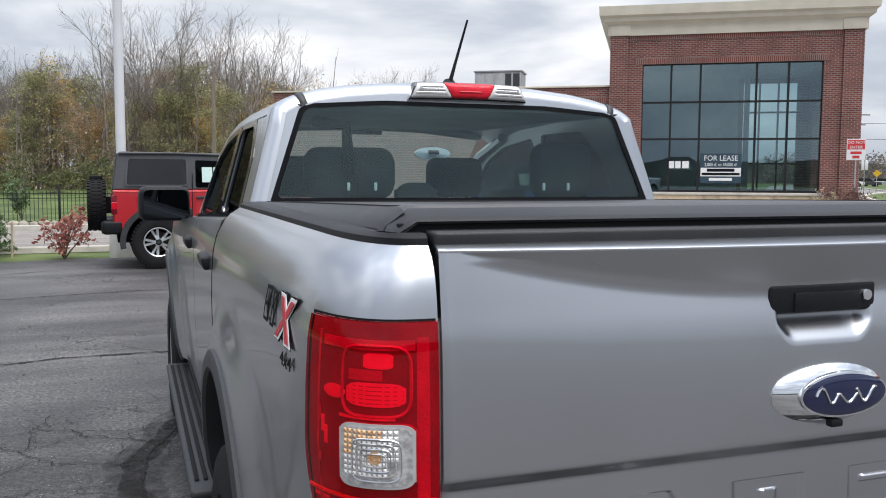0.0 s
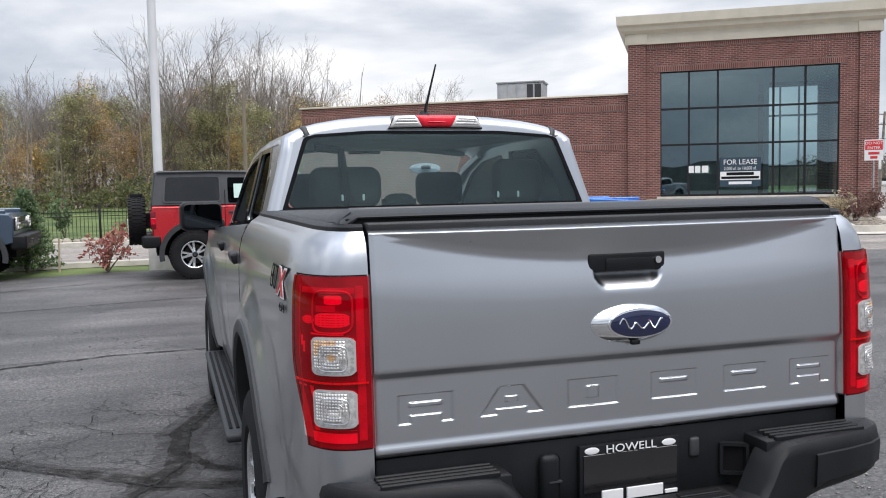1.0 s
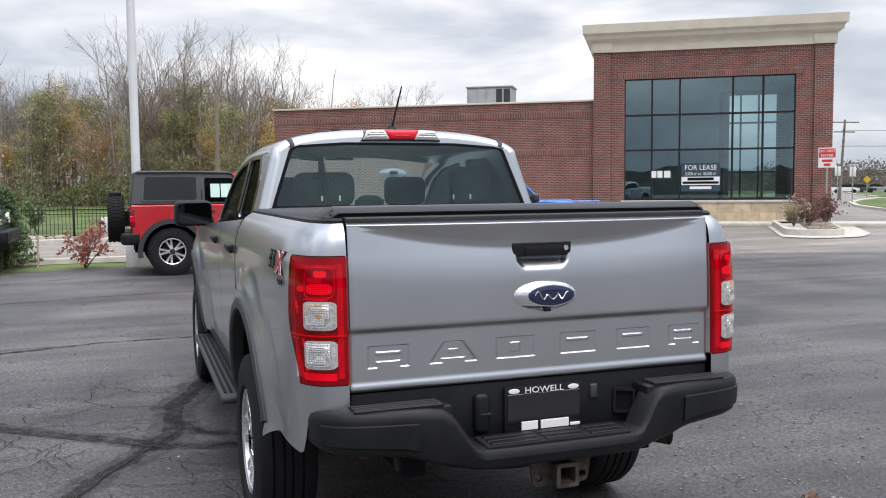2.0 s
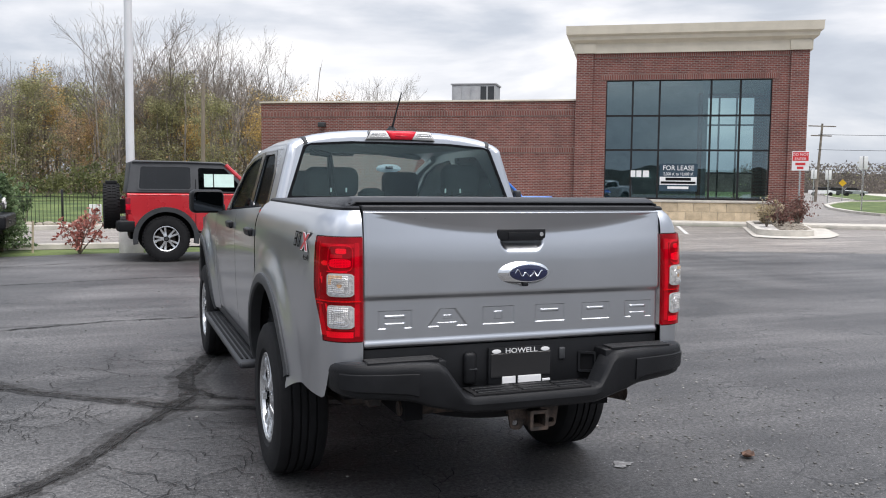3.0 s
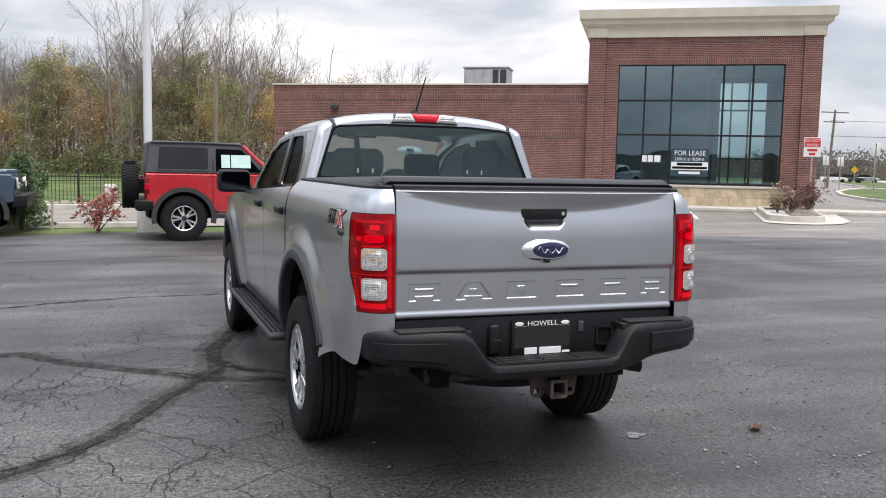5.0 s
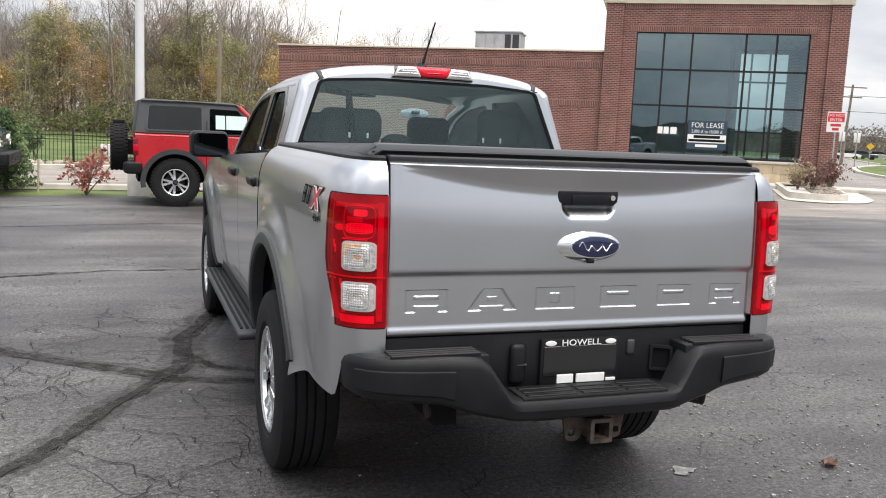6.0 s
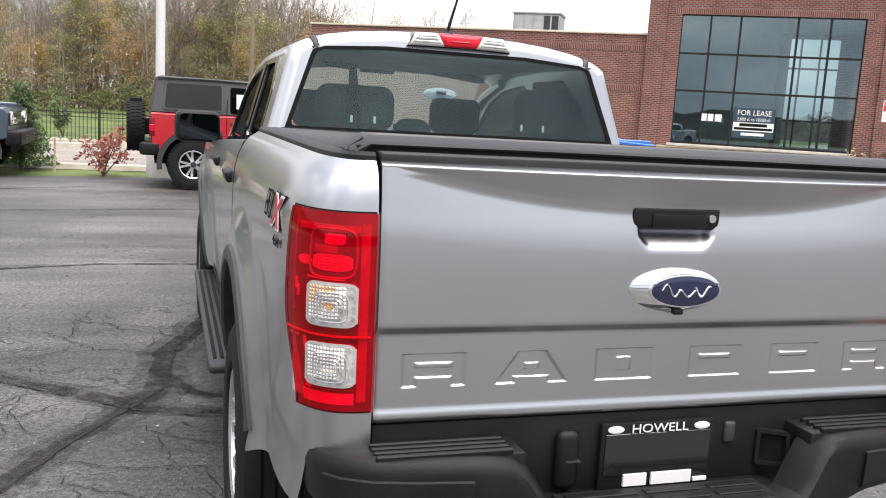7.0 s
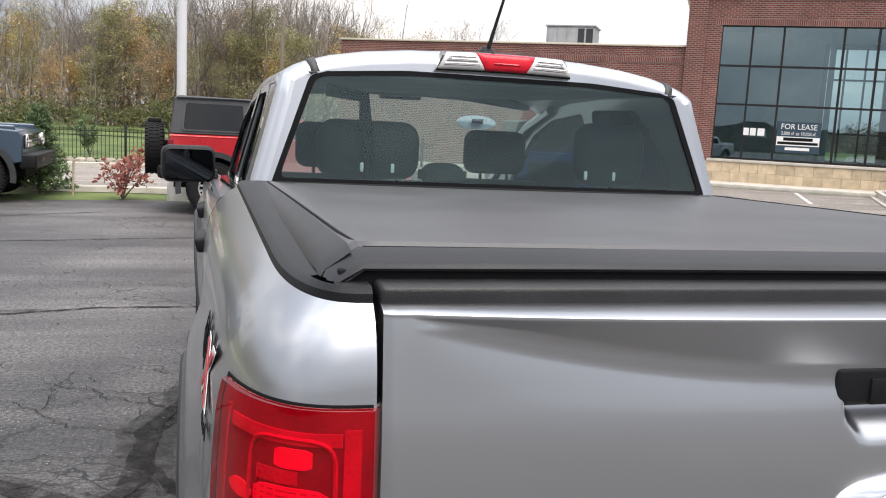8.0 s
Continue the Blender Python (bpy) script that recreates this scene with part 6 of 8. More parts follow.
    sp = part("spare_wheel", tyre_bm(R, 0.285, 0.215), M_RUBBER, car, "spare wheel with a chunky black tyre")
    sp.matrix_local = pose(-0.90, 0.0, 0.985)
    bm = bmesh.new()
    for i in range(40):
        for o in (-0.115, -0.04, 0.04, 0.115):
            box(bm, o - 0.026, o + 0.026, -0.022, 0.022, R - 0.01, R + 0.010, 0, 1, Matrix.Rotation(2 * math.pi * (i + (0.5 if abs(o) > 0.1 else 0)) / 40, 4, "X"))
    tagged(part("tread", bm, M_RUBBER, sp, smooth=False), kind="stuff")
    part("spare_bracket", boxed(-0.78, -0.66, -0.2, 0.2, 0.85, 1.12), M_PLASTIC, car)
    part("spare_lamp", boxed(-1.0, -0.80, -0.10, 0.10, 1.39, 1.46, 0.01), M_PLASTIC, car)
    return car


ROW = "off-road cars parked in a row"
off_roader(pose(-0.735, 14.18, 0, 0, 0, 1.5), M_RED_CAR, "red two-door off-road car with a dark grey hardtop", ROW)
off_roader(pose(-6.85, 15.25, 0, 0, 0, 0), M_STEEL_BLUE, "grey-blue off-road car beside a young spruce", ROW)
off_roader(pose(5.60, 15.6, -0.01, 0, 0, -6) @ Matrix.Scale(0.965, 4), M_VIVID_BLUE, "vivid blue off-road car with price sheets in its window", ROW)


# ---- plants ----
def cloud(name, pts, size, material, parent, label="", seed=1, flat=0.0, kind=""):
    """Many small leaf-shaped quads at the given points, as one mesh."""
    rng = np.random.default_rng(seed)
    pts = np.asarray(pts, float)
    n = len(pts)
    a, b = rng.normal(size=(n, 3)), rng.normal(size=(n, 3))
    a[:, 2] *= 1 - flat
    a /= np.linalg.norm(a, axis=1)[:, None]
    b -= (a * b).sum(1)[:, None] * a
    b /= np.linalg.norm(b, axis=1)[:, None]
    s = size * rng.uniform(0.55, 1.35, (n, 1))
    v = np.stack([pts - a * s, pts + b * s * 0.5, pts + a * s, pts - b * s * 0.5], 1).reshape(-1, 3)
    me = bpy.data.meshes.new(name)
    me.from_pydata(v.tolist(), [], np.arange(4 * n).reshape(-1, 4).tolist())
    me.materials.append(material)
    ob = new(name, me)
    ob.parent = parent
    if label:
        ob["label"] = label
    if kind:
        ob["kind"] = kind
    return ob


def leaf_mat(name, a, b, island=0.45):
    """Leaves: half of the light that falls on one side passes through to the other."""
    m = surface(name, a, 0.7, 0, 0.25, 0.8, 20, 0.0, second=b, island=island)
    n, l = m.node_tree.nodes, m.node_tree.links
    out, bsdf = next(k for k in n if k.type == "OUTPUT_MATERIAL"), n["Principled BSDF"]
    tr, mx = n.new("ShaderNodeBsdfTranslucent"), n.new("ShaderNodeMixShader")
    l.new(bsdf.inputs["Base Color"].links[0].from_socket, tr.inputs["Color"])
    mx.inputs[0].default_value = 0.45
    l.new(bsdf.outputs["BSDF"], mx.inputs[1])
    l.new(tr.outputs["BSDF"], mx.inputs[2])
    l.new(mx.outputs["Shader"], out.inputs["Surface"])
    return m


L_OLIVE = leaf_mat("olive_leaves", (0.29, 0.285, 0.145), (0.43, 0.41, 0.22))
L_YELLOW = leaf_mat("yellow_leaves", (0.54, 0.36, 0.11), (0.66, 0.47, 0.19))
L_RUST = leaf_mat("rusty_leaves", (0.42, 0.27, 0.15), (0.55, 0.39, 0.235))
L_SPRUCE = leaf_mat("spruce_needles", (0.13, 0.20, 0.095), (0.24, 0.32, 0.16))
L_RED = leaf_mat("dull_red_leaves", (0.40, 0.125, 0.105), (0.55, 0.25, 0.20))
L_BROWN = leaf_mat("dry_brown_leaves", (0.39, 0.32, 0.245), (0.52, 0.44, 0.35))
L_UNDER = leaf_mat("dull_green_brush", (0.120, 0.138, 0.054), (0.204, 0.210, 0.090))
L_SHRUB = leaf_mat("dry_shrub_leaves", (0.13, 0.060, 0.055), (0.25, 0.14, 0.11))
M_TWIG = surface("grey_twigs", (0.225, 0.195, 0.17), 0.95, 0, 0.3, 0.5, 10, 0.0, second=(0.40, 0.355, 0.315), island=0.35)
M_BARK = surface("grey_brown_bark", (0.225, 0.195, 0.17), 0.95, 0, 0.3, 3, 40, 0.5)
M_BARK_DARK = surface("dark_bark", (0.19, 0.16, 0.132), 0.95, 0, 0.3, 3, 40, 0.5)


def grow(rng, bm, base, way, length, radius, depth, tips, seg, spread, thin=0.006):
    """One limb and those that branch from it; collects the tips."""
    pts, p, d = [base], base.copy(), way.copy()
    k = 5 if depth > 1 else 3
    for i in range(k):
        d = (d + Vector((rng.gauss(0, 0.10), rng.gauss(0, 0.10), rng.gauss(0.05, 0.06)))).normalized()
        p = p + d * (length / k)
        pts.append(p.copy())
    tube(pts, [max(thin, radius * (1 - 0.62 * i / k)) for i in range(k + 1)], seg, bm, cap=False)
    if depth == 0:
        tips.extend(pts[1:])
        return
    kids = rng.randint(5, 7) if depth > 1 else rng.randint(4, 6)
    for j in range(kids):
        t = 0.30 + 0.70 * (j + rng.random()) / kids
        i = min(k - 1, int(t * k))
        q = pts[i].lerp(pts[i + 1], t * k - i)
        a = rng.uniform(0, 2 * math.pi)
        side = d.orthogonal().normalized()
        side.rotate(Matrix.Rotation(a, 3, d))
        w = (d * 1.0 + side * rng.uniform(0.45, 1.0) * spread + Vector((0, 0, 0.30))).normalized()
        grow(rng, bm, q, w, length * rng.uniform(0.38, 0.60) * (1.15 - 0.35 * t), radius * (0.50 - 0.18 * t), depth - 1, tips, 3 if depth < 3 else 4, spread, thin)


def tree(seed, height, bark, leaf=None, leaves=0, leaf_size=0.07, low=0.3, spread=1.0, label="", lean=0.03):
    """A forest tree: one straight trunk, limbs that rise from its upper part, leaves in loose clusters."""
    rng = random.Random(seed)
    ob = thing("tree", label, "tree", "trees of the wood")
    bm, tips = bmesh.new(), []
    r0 = 0.0095 * height + 0.02
    pts = [Vector((0, 0, -0.3))]
    way = Vector((rng.gauss(0, lean), rng.gauss(0, lean), 1))
    for i in range(8):
        way = (way + Vector((rng.gauss(0, 0.05), rng.gauss(0, 0.05), 0.05))).normalized()
        pts.append(pts[-1] + way * (height * 0.95 / 8))
    tube(pts, [r0 * (1 - 0.105 * i) for i in range(9)], 6, bm, cap=False)
    for j in range(13):
        t = low + (0.97 - low) * (j + rng.random()) / 13
        i = min(7, int(t * 8))
        q = pts[i].lerp(pts[i + 1], t * 8 - i)
        a = j * 2.4 + rng.uniform(-0.5, 0.5)
        f = spread * rng.uniform(0.45, 1.05)
        way = Vector((f * math.cos(a), f * math.sin(a), 1.0)).normalized()
        grow(rng, bm, q, way, height * (0.34 - 0.20 * (t - low)) * rng.uniform(0.7, 1.15), r0 * 0.34 * (1.15 - t), 1, tips, 4, 1.0, 0.008)
    part("trunk", bm, bark, ob, "bare grey-brown trunk and limbs")
    if leaves:
        nr = np.random.default_rng(seed)
        t = np.array([tuple(p) for p in tips])
        heart = t[nr.integers(0, len(t), 260)]
        pick = heart[nr.integers(0, 260, leaves)] + nr.normal(0, 1, (leaves, 3)) * (0.42, 0.42, 0.17)
        cloud("crown", pick, leaf_size, leaf, ob, "sparse autumn leaves", seed, 0.5)
    return ob


def vase_tree(seed, height, bark, stems=5, fan=0.42, leaf=None, leaves=0, leaf_size=0.09, label=""):
    """A bare tree that forks low into rising limbs which spread to a rounded crown of fine twigs."""
    rng = random.Random(seed)
    ob = thing("tree", label, "tree", "trees of the wood")
    bm, tips = bmesh.new(), []
    fork = height * rng.uniform(0.22, 0.32)
    base = [Vector((0, 0, -0.3)), Vector((rng.gauss(0, 0.1), rng.gauss(0, 0.1), fork * 0.5)), Vector((rng.gauss(0, 0.15), rng.gauss(0, 0.15), fork))]
    r0 = 0.011 * height + 0.02
    tube(base, [r0, r0 * 0.85, r0 * 0.75], 6, bm, cap=False)
    for j in range(stems):
        a = 2 * math.pi * (j + rng.uniform(-0.3, 0.3)) / stems
        f = fan * rng.uniform(0.35, 1.15) if j else 0.08
        way = Vector((f * math.cos(a), f * math.sin(a), 1)).normalized()
        start = base[1].lerp(base[2], rng.uniform(0.4, 1.0))
        grow(rng, bm, start, way, height * rng.uniform(0.52, 0.70), r0 * rng.uniform(0.50, 0.68), 3, tips, 5, 1.15, 0.007)
    part("trunk", bm, bark, ob, "bare grey-brown trunk and limbs")
    if leaves:
        nr = np.random.default_rng(seed)
        t = np.array([tuple(p) for p in tips])
        cloud("crown", t[nr.integers(0, len(t), leaves)] + nr.normal(0, 0.12, (leaves, 3)), leaf_size, leaf, ob, "a few last brown leaves", seed)
    return ob


WOOD = [
    vase_tree(3, 12.0, M_BARK, 7, 0.62, label="tall bare spreading tree at the wood's edge"),
    vase_tree(8, 11.0, M_BARK, 6, 0.50, label="bare slender forked tree at the wood's edge"),
    tree(12, 9.0, M_BARK_DARK, L_OLIVE, 5200, 0.085, 0.38, label="tree with thinning olive green leaves", spread=0.9),
    tree(17, 8.0, M_BARK_DARK, L_YELLOW, 2600, 0.080, 0.25, label="tree with yellow autumn leaves", spread=0.9),
    tree(21, 8.5, M_BARK_DARK, L_RUST, 3000, 0.080, 0.25, label="tree with rusty brown leaves", spread=1.0),
    tree(29, 9.5, M_BARK, L_OLIVE, 2200, 0.080, 0.45, label="half-bare tree with a few green leaves", spread=0.7),
    tree(35, 11.0, M_BARK, label="bare straight tree with fine rising twigs", low=0.35, spread=0.55),
    tree(41, 8.5, M_BARK_DARK, L_OLIVE, 5200, 0.085, 0.15, label="low-branched tree with olive green leaves", spread=1.1),
]
rng = random.Random(5)
BARE_TOP = [(-30, 0.15), (-8, 0.145), (-4.6, 0.152), (-2.5, 0.132), (-1.2, 0.135), (-0.3, 0.180), (3, 0.196), (6.5, 0.182), (9.6, 0.172), (10.6, 0.13), (12, 0.115), (14, 0.10), (15, 0.122), (17, 0.134), (19, 0.122), (20, 0.09), (22, 0.05), (40, 0.05)]
LEAF_TOP = [(-30, 0.11), (-7, 0.115), (-4.6, 0.112), (-2.6, 0.142), (-1.2, 0.118), (1.0, 0.104), (3.2, 0.128), (5.6, 0.124), (8.0, 0.112), (10.2, 0.102), (11.6, 0.118), (13.4, 0.110), (14.5, 0.095), (19, 0.095), (21, 0.05), (40, 0.05)]


def out_at(az, d):
    """A place by its direction and distance from the lot's middle."""
    return -1.857 + d * math.sin(radians(az)), -3.5 + d * math.cos(radians(az))


placed = []
# tall bare trees along the front, the tallest behind the lamp post
for i, (az, k) in enumerate(((-7.6, 6), (-6.4, 1), (-5.3, 6), (-4.4, 1), (-3.2, 6), (-1.9, 6), (0.5, 0), (1.3, 1), (2.3, 0), (3.6, 1), (4.9, 0), (6.1, 1), (7.2, 0), (8.3, 1), (9.2, 0), (15.0, 1), (16.3, 0), (17.6, 0), (18.7, 1))):
    d = 59 + 3.0 * (i % 3) + (12 if az > 13 else 0)
    x, y = out_at(az, d)
    placed.append((k, x, y, land(x, y), 1.5 + lerp(BARE_TOP, az) * d * (0.95, 0.88, 0.92)[i % 3] * (0.9 if az < -0.5 else 1.0) - land(x, y), 77 * i))
# leafy trees and bare ones in four rows
for row, (dist, gap) in enumerate(((56.5, 1.5), (61, 1.4), (66, 1.3), (73, 1.6))):
    az = -12.0
    while az < 14.2:
        az += gap * rng.uniform(0.6, 1.4)
        x, y = out_at(az, dist + rng.uniform(-2.5, 2.5))
        d = math.hypot(x + 1.857, y + 3.5)
        green = 2 if -3.8 < az < -0.8 or 1.8 < az < 7.5 or az > 11 else 5
        k = rng.choice((green, green, 7, 4, 4, 3 if az > 2 or az < -4 else green, 3, 6, 1))
        top = 1.5 + lerp(LEAF_TOP, az) * d * rng.uniform(0.5, 1.0)
        if k in (1, 6):
            top = 1.5 + lerp(BARE_TOP, az) * d * rng.uniform(0.72, 0.95)
        placed.append((k, x, y, land(x, y), top - land(x, y), rng.uniform(0, 360)))
# the wood goes on to the west
for az in range(-14, -84, -3):
    x, y = out_at(az + rng.uniform(-1, 1), rng.uniform(58, 68))
    placed.append((rng.choice((2, 4, 5, 6)), x, y, land(x, y), rng.uniform(8, 11), rng.uniform(0, 360)))
tops = [max(v.co.z for v in o.children[0].data.vertices) for o in WOOD]
later = {}
for k, x, y, z, h, turn in placed:
    q = h / tops[k]
    m = pose(x, y, z, 0, 0, turn) @ Matrix.Diagonal((q, q, q, 1))
    if k in later:
        copy_thing(WOOD[k], m)
    else:
        later[k] = m
for k, m in later.items():
    WOOD[k].matrix_world = m

# saplings and thin trunks between the trees
rt = random.Random(31)
bm = bmesh.new()
for i in range(230):
    az, d = rt.uniform(-12, 13), rt.uniform(55, 76)
    x, y = out_at(az, d)
    h, z = rt.uniform(4.0, 8.5), land(x, y)
    p = Vector((x, y, z - 0.1))
    pts = [p]
    lx, ly = rt.gauss(0, 0.12), rt.gauss(0, 0.12)
    for k in range(3):
        pts.append(pts[-1] + Vector((lx + rt.gauss(0, 0.10), ly + rt.gauss(0, 0.10), h / 3)))
    r0 = rt.uniform(0.03, 0.085)
    tube(pts, [r0, r0 * 0.8, r0 * 0.55, r0 * 0.2], 4, bm, cap=False)
    for k in range(6):
        q = pts[1].lerp(pts[3], rt.random())
        tube([q, q + Vector((rt.gauss(0, 0.4), rt.gauss(0, 0.4), rt.uniform(0.5, 1.3)))], [r0 * 0.3, 0.006], 3, bm, cap=False)
tagged(part("saplings", bm, M_BARK, None), "thin bare saplings between the trees", "saplings", kind="stuff")


def twigs(name, n, seed, d0, d1, low, share, length, width, material):
    """Fine rising twigs as slivers, filling the wood between the trunks."""
    nr = np.random.default_rng(seed)
    az = nr.uniform(-13, 13.6, n)
    d = nr.uniform(d0, d1, n)
    x, y = -1.857 + d * np.sin(np.radians(az)), -3.5 + d * np.cos(np.radians(az))
    top = np.interp(az, [a for a, b in LEAF_TOP], [b for a, b in LEAF_TOP]) * d * share + 1.5
    z = low + (top - low) * nr.random(n) ** 0.8
    c = np.stack([x, y, z], 1)
    a = nr.normal(0, 0.38, (n, 3))
    a[:, 2] = 1.0
    a /= np.linalg.norm(a, axis=1)[:, None]
    b = np.cross(a, nr.normal(size=(n, 3)))
    b /= np.linalg.norm(b, axis=1)[:, None]
    l, w = length * nr.uniform(0.4, 1.4, (n, 1)), width * nr.uniform(0.5, 1.5, (n, 1))
    v = np.stack([c - b * w, c + b * w, c + a * l + b * w * 0.3, c + a * l - b * w * 0.3], 1).reshape(-1, 3)
    me = bpy.data.meshes.new(name)
    me.from_pydata(v.tolist(), [], np.arange(4 * n).reshape(-1, 4).tolist())
    me.materials.append(material)
    return tagged(new(name, me), "fine bare twigs and brush filling the wood", "brush", kind="stuff")


twigs("twig_brush", 6000, 51, 64, 86, 0.3, 0.8, 1.1, 0.013, M_TWIG)
twigs("dark_brush", 6000, 52, 70, 90, 0.3, 0.52, 1.0, 0.045, L_BROWN)
twigs("green_brush", 8000, 53, 66, 86, 0.3, 0.66, 0.28, 0.10, L_OLIVE)

# brush under the trees
nr = np.random.default_rng(4)
for mat_b, count, seed, lo, hi, size in ((L_RUST, 5000, 1, 0.0, 3.4, 0.11), (L_UNDER, 9000, 2, 0.0, 1.6, 0.10), (L_BROWN, 9000, 3, 0.0, 4.0, 0.12), (L_YELLOW, 1900, 4, 0.5, 4.6, 0.10)):
    az = nr.uniform(-14, 13, count // 18)
    d = nr.uniform(56, 76, count // 18)
    c = np.stack([-1.857 + d * np.sin(np.radians(az)), -3.5 + d * np.cos(np.radians(az)), 0.45 + lo + (hi - lo) * nr.beta(1.2, 2.2, count // 18)], 1)
    pts = np.repeat(c, 18, 0) + nr.normal(0, 1, (len(c) * 18, 3)) * (0.6, 0.6, 0.35)
    b = cloud("undergrowth", pts, size, mat_b, None, seed=seed, kind="stuff")
    tagged(b, "tangled autumn undergrowth below the trees", "undergrowth")

# young spruce, red-leaved shrub, bushes
def bush(name, at, label, material, count, rx, rz, size, seed, stems=9, stem_mat=None, up=0.55):
    ob = thing(name, label, "shrub", at=at)
    r = random.Random(seed)
    nr = np.random.default_rng(seed)
    bm, ends = bmesh.new(), []
    for i in range(stems):
        a = r.uniform(0, 2 * math.pi)
        p = [Vector((0, 0, -0.02))]
        d = Vector((math.cos(a) * r.uniform(0.2, 1.0), math.sin(a) * r.uniform(0.2, 1.0), r.uniform(0.7, 1.6)))
        for k in range(4):
            d = d + Vector((r.gauss(0, 0.15), r.gauss(0, 0.15), r.gauss(0.0, 0.12)))
            s = Vector((d.x * rx, d.y * rx, d.z * rz)) * 0.26
            p.append(p[-1] + s)
        tube(p, [0.012, 0.010, 0.008, 0.005, 0.003], 5, bm, cap=False)
        ends += p[2:]
        for k in (2, 3):
            q = p[k] + Vector((r.gauss(0, rx * 0.35), r.gauss(0, rx * 0.35), abs(r.gauss(0, rz * 0.22))))
            tube([p[k], q], [0.006, 0.002], 4, bm, cap=False)
            ends += [p[k].lerp(q, 0.5), q]
    part("branchwork", bm, stem_mat or M_BARK_DARK, ob)
    e = np.array([tuple(v) for v in ends])
    pts = e[nr.integers(0, len(e), count)] + nr.normal(0, 1, (count, 3)) * (rx * 0.10, rx * 0.10, rz * 0.07)
    cloud("leaves", pts, size, material, ob, seed=seed)
    return ob


def spruce(at, h, w, seed, label):
    ob = thing("spruce_tree", label, "tree", at=at)
    part("trunk", tube([(0, 0, -0.05), (0, 0, h * 0.5), (0, 0, h)], [0.04, 0.025, 0.006], 7), M_BARK_DARK, ob)
    r = random.Random(seed)
    bm, pts = bmesh.new(), []
    for i in range(95):
        t = i / 95
        z = h * (0.06 + 0.90 * t)
        a = i * 2.4 + r.uniform(-0.3, 0.3)
        reach = w * (1 - t) ** 0.85 * r.uniform(0.75, 1.1) + 0.05
        tip = Vector((math.cos(a) * reach, math.sin(a) * reach, z + reach * r.uniform(-0.05, 0.25)))
        base = Vector((0, 0, z))
        tube([base, base.lerp(tip, 0.6) + Vector((0, 0, -0.02)), tip], [0.010, 0.006, 0.003], 4, bm, cap=False)
        for k in range(110):
            u = r.random() ** 0.7
            q = base.lerp(tip, u)
            pts.append((q.x + r.gauss(0, 0.035), q.y + r.gauss(0, 0.035), q.z + r.gauss(0, 0.025)))
    part("boughs", bm, M_BARK_DARK, ob)
    cloud("needles", pts, 0.034, L_SPRUCE, ob, "dark green needles", seed)
    return ob


spruce(pose(-3.75, 16.5, -0.02), 1.62, 0.66, 3, "young green spruce tied to a stake on the grass strip")
stake = part("tree_stake", tube([(-3.15, 16.2, -0.05), (-3.13, 16.2, 0.62)], 0.022, 6), surface("weathered_stake", (0.45, 0.38, 0.28), 0.9), None)
tagged(stake, "weathered wooden stake beside the young spruce", "stake")
bush("red_shrub", pose(-2.25, 15.72, -0.02), "small shrub with dull red autumn leaves", L_RED, 620, 0.54, 0.58, 0.046, 8, 12)
bush("shrub", pose(-0.72, 15.9, -0.02), "low green plant at the foot of the lamp post", L_SPRUCE, 420, 0.30, 0.30, 0.05, 5, 9)
edge_label = "low green bush at the edge of the wood"
for i, (az, d, h) in enumerate(((-9, 50, 1.2), (-6.2, 52, 1.6), (-3.4, 53, 1.3), (-0.8, 52, 1.9), (0.8, 53, 1.4), (5.0, 52, 1.8))):
    x, y = -1.857 + d * math.sin(radians(az)), -3.5 + d * math.cos(radians(az))
    tagged(bush("bush", pose(x, y, land(x, y)), edge_label, L_UNDER, 1100, 1.5, h * 0.7, 0.09, 40 + i, 12), group="bushes at the wood's edge")
tagged(bush("bush", pose(-4.4, 29.5, -0.02), "small dark conical bush behind the fence", L_SPRUCE, 700, 0.4, 0.9, 0.06, 61, 8))

# fence of black bars with stones along its foot
M_IRON = surface("black_iron_paint", (0.012, 0.012, 0.013), 0.5, 0.2, 0.1)
fence = thing("iron_fence", "black ornamental iron fence along the lawn", "fence")
F0, F1 = Vector((-15.0, 24.6, -0.03)), Vector((7.0, 28.6, -0.03))
FD = (F1 - F0).normalized()
FL = (F1 - F0).length
for z in (0.12, 0.80, 0.93):
    part("rail", tube([F0 + Vector((0, 0, z)), F1 + Vector((0, 0, z))], 0.016, 4), M_IRON, fence)
picket = None
for i in range(int(FL / 0.112)):
    p = F0 + FD * (i * 0.112)
    if picket is None:
        bm = tube([(0, 0, 0.03), (0, 0, 0.98), (0, 0, 1.04)], [0.011, 0.011, 0.002], 4)
        picket = part("picket", bm, M_IRON, fence, smooth=False)
        picket.location = p
    else:
        o = new("picket", picket.data)
        o.parent, o.location = fence, p
for i in range(10):
    p = F0 + FD * (i * 2.42)
    o = part("post", boxed(-0.035, 0.035, -0.035, 0.035, 0, 1.16, 0.008), M_IRON, fence)
    o.location = p
M_ROCK = surface("pale_limestone", (0.30, 0.265, 0.22), 0.9, 0, 0.2, 5, 40, 0.5, rand=0.2)
stones = thing("stone_edging", "row of pale rough stones along the fence", "stones")
rs = random.Random(9)
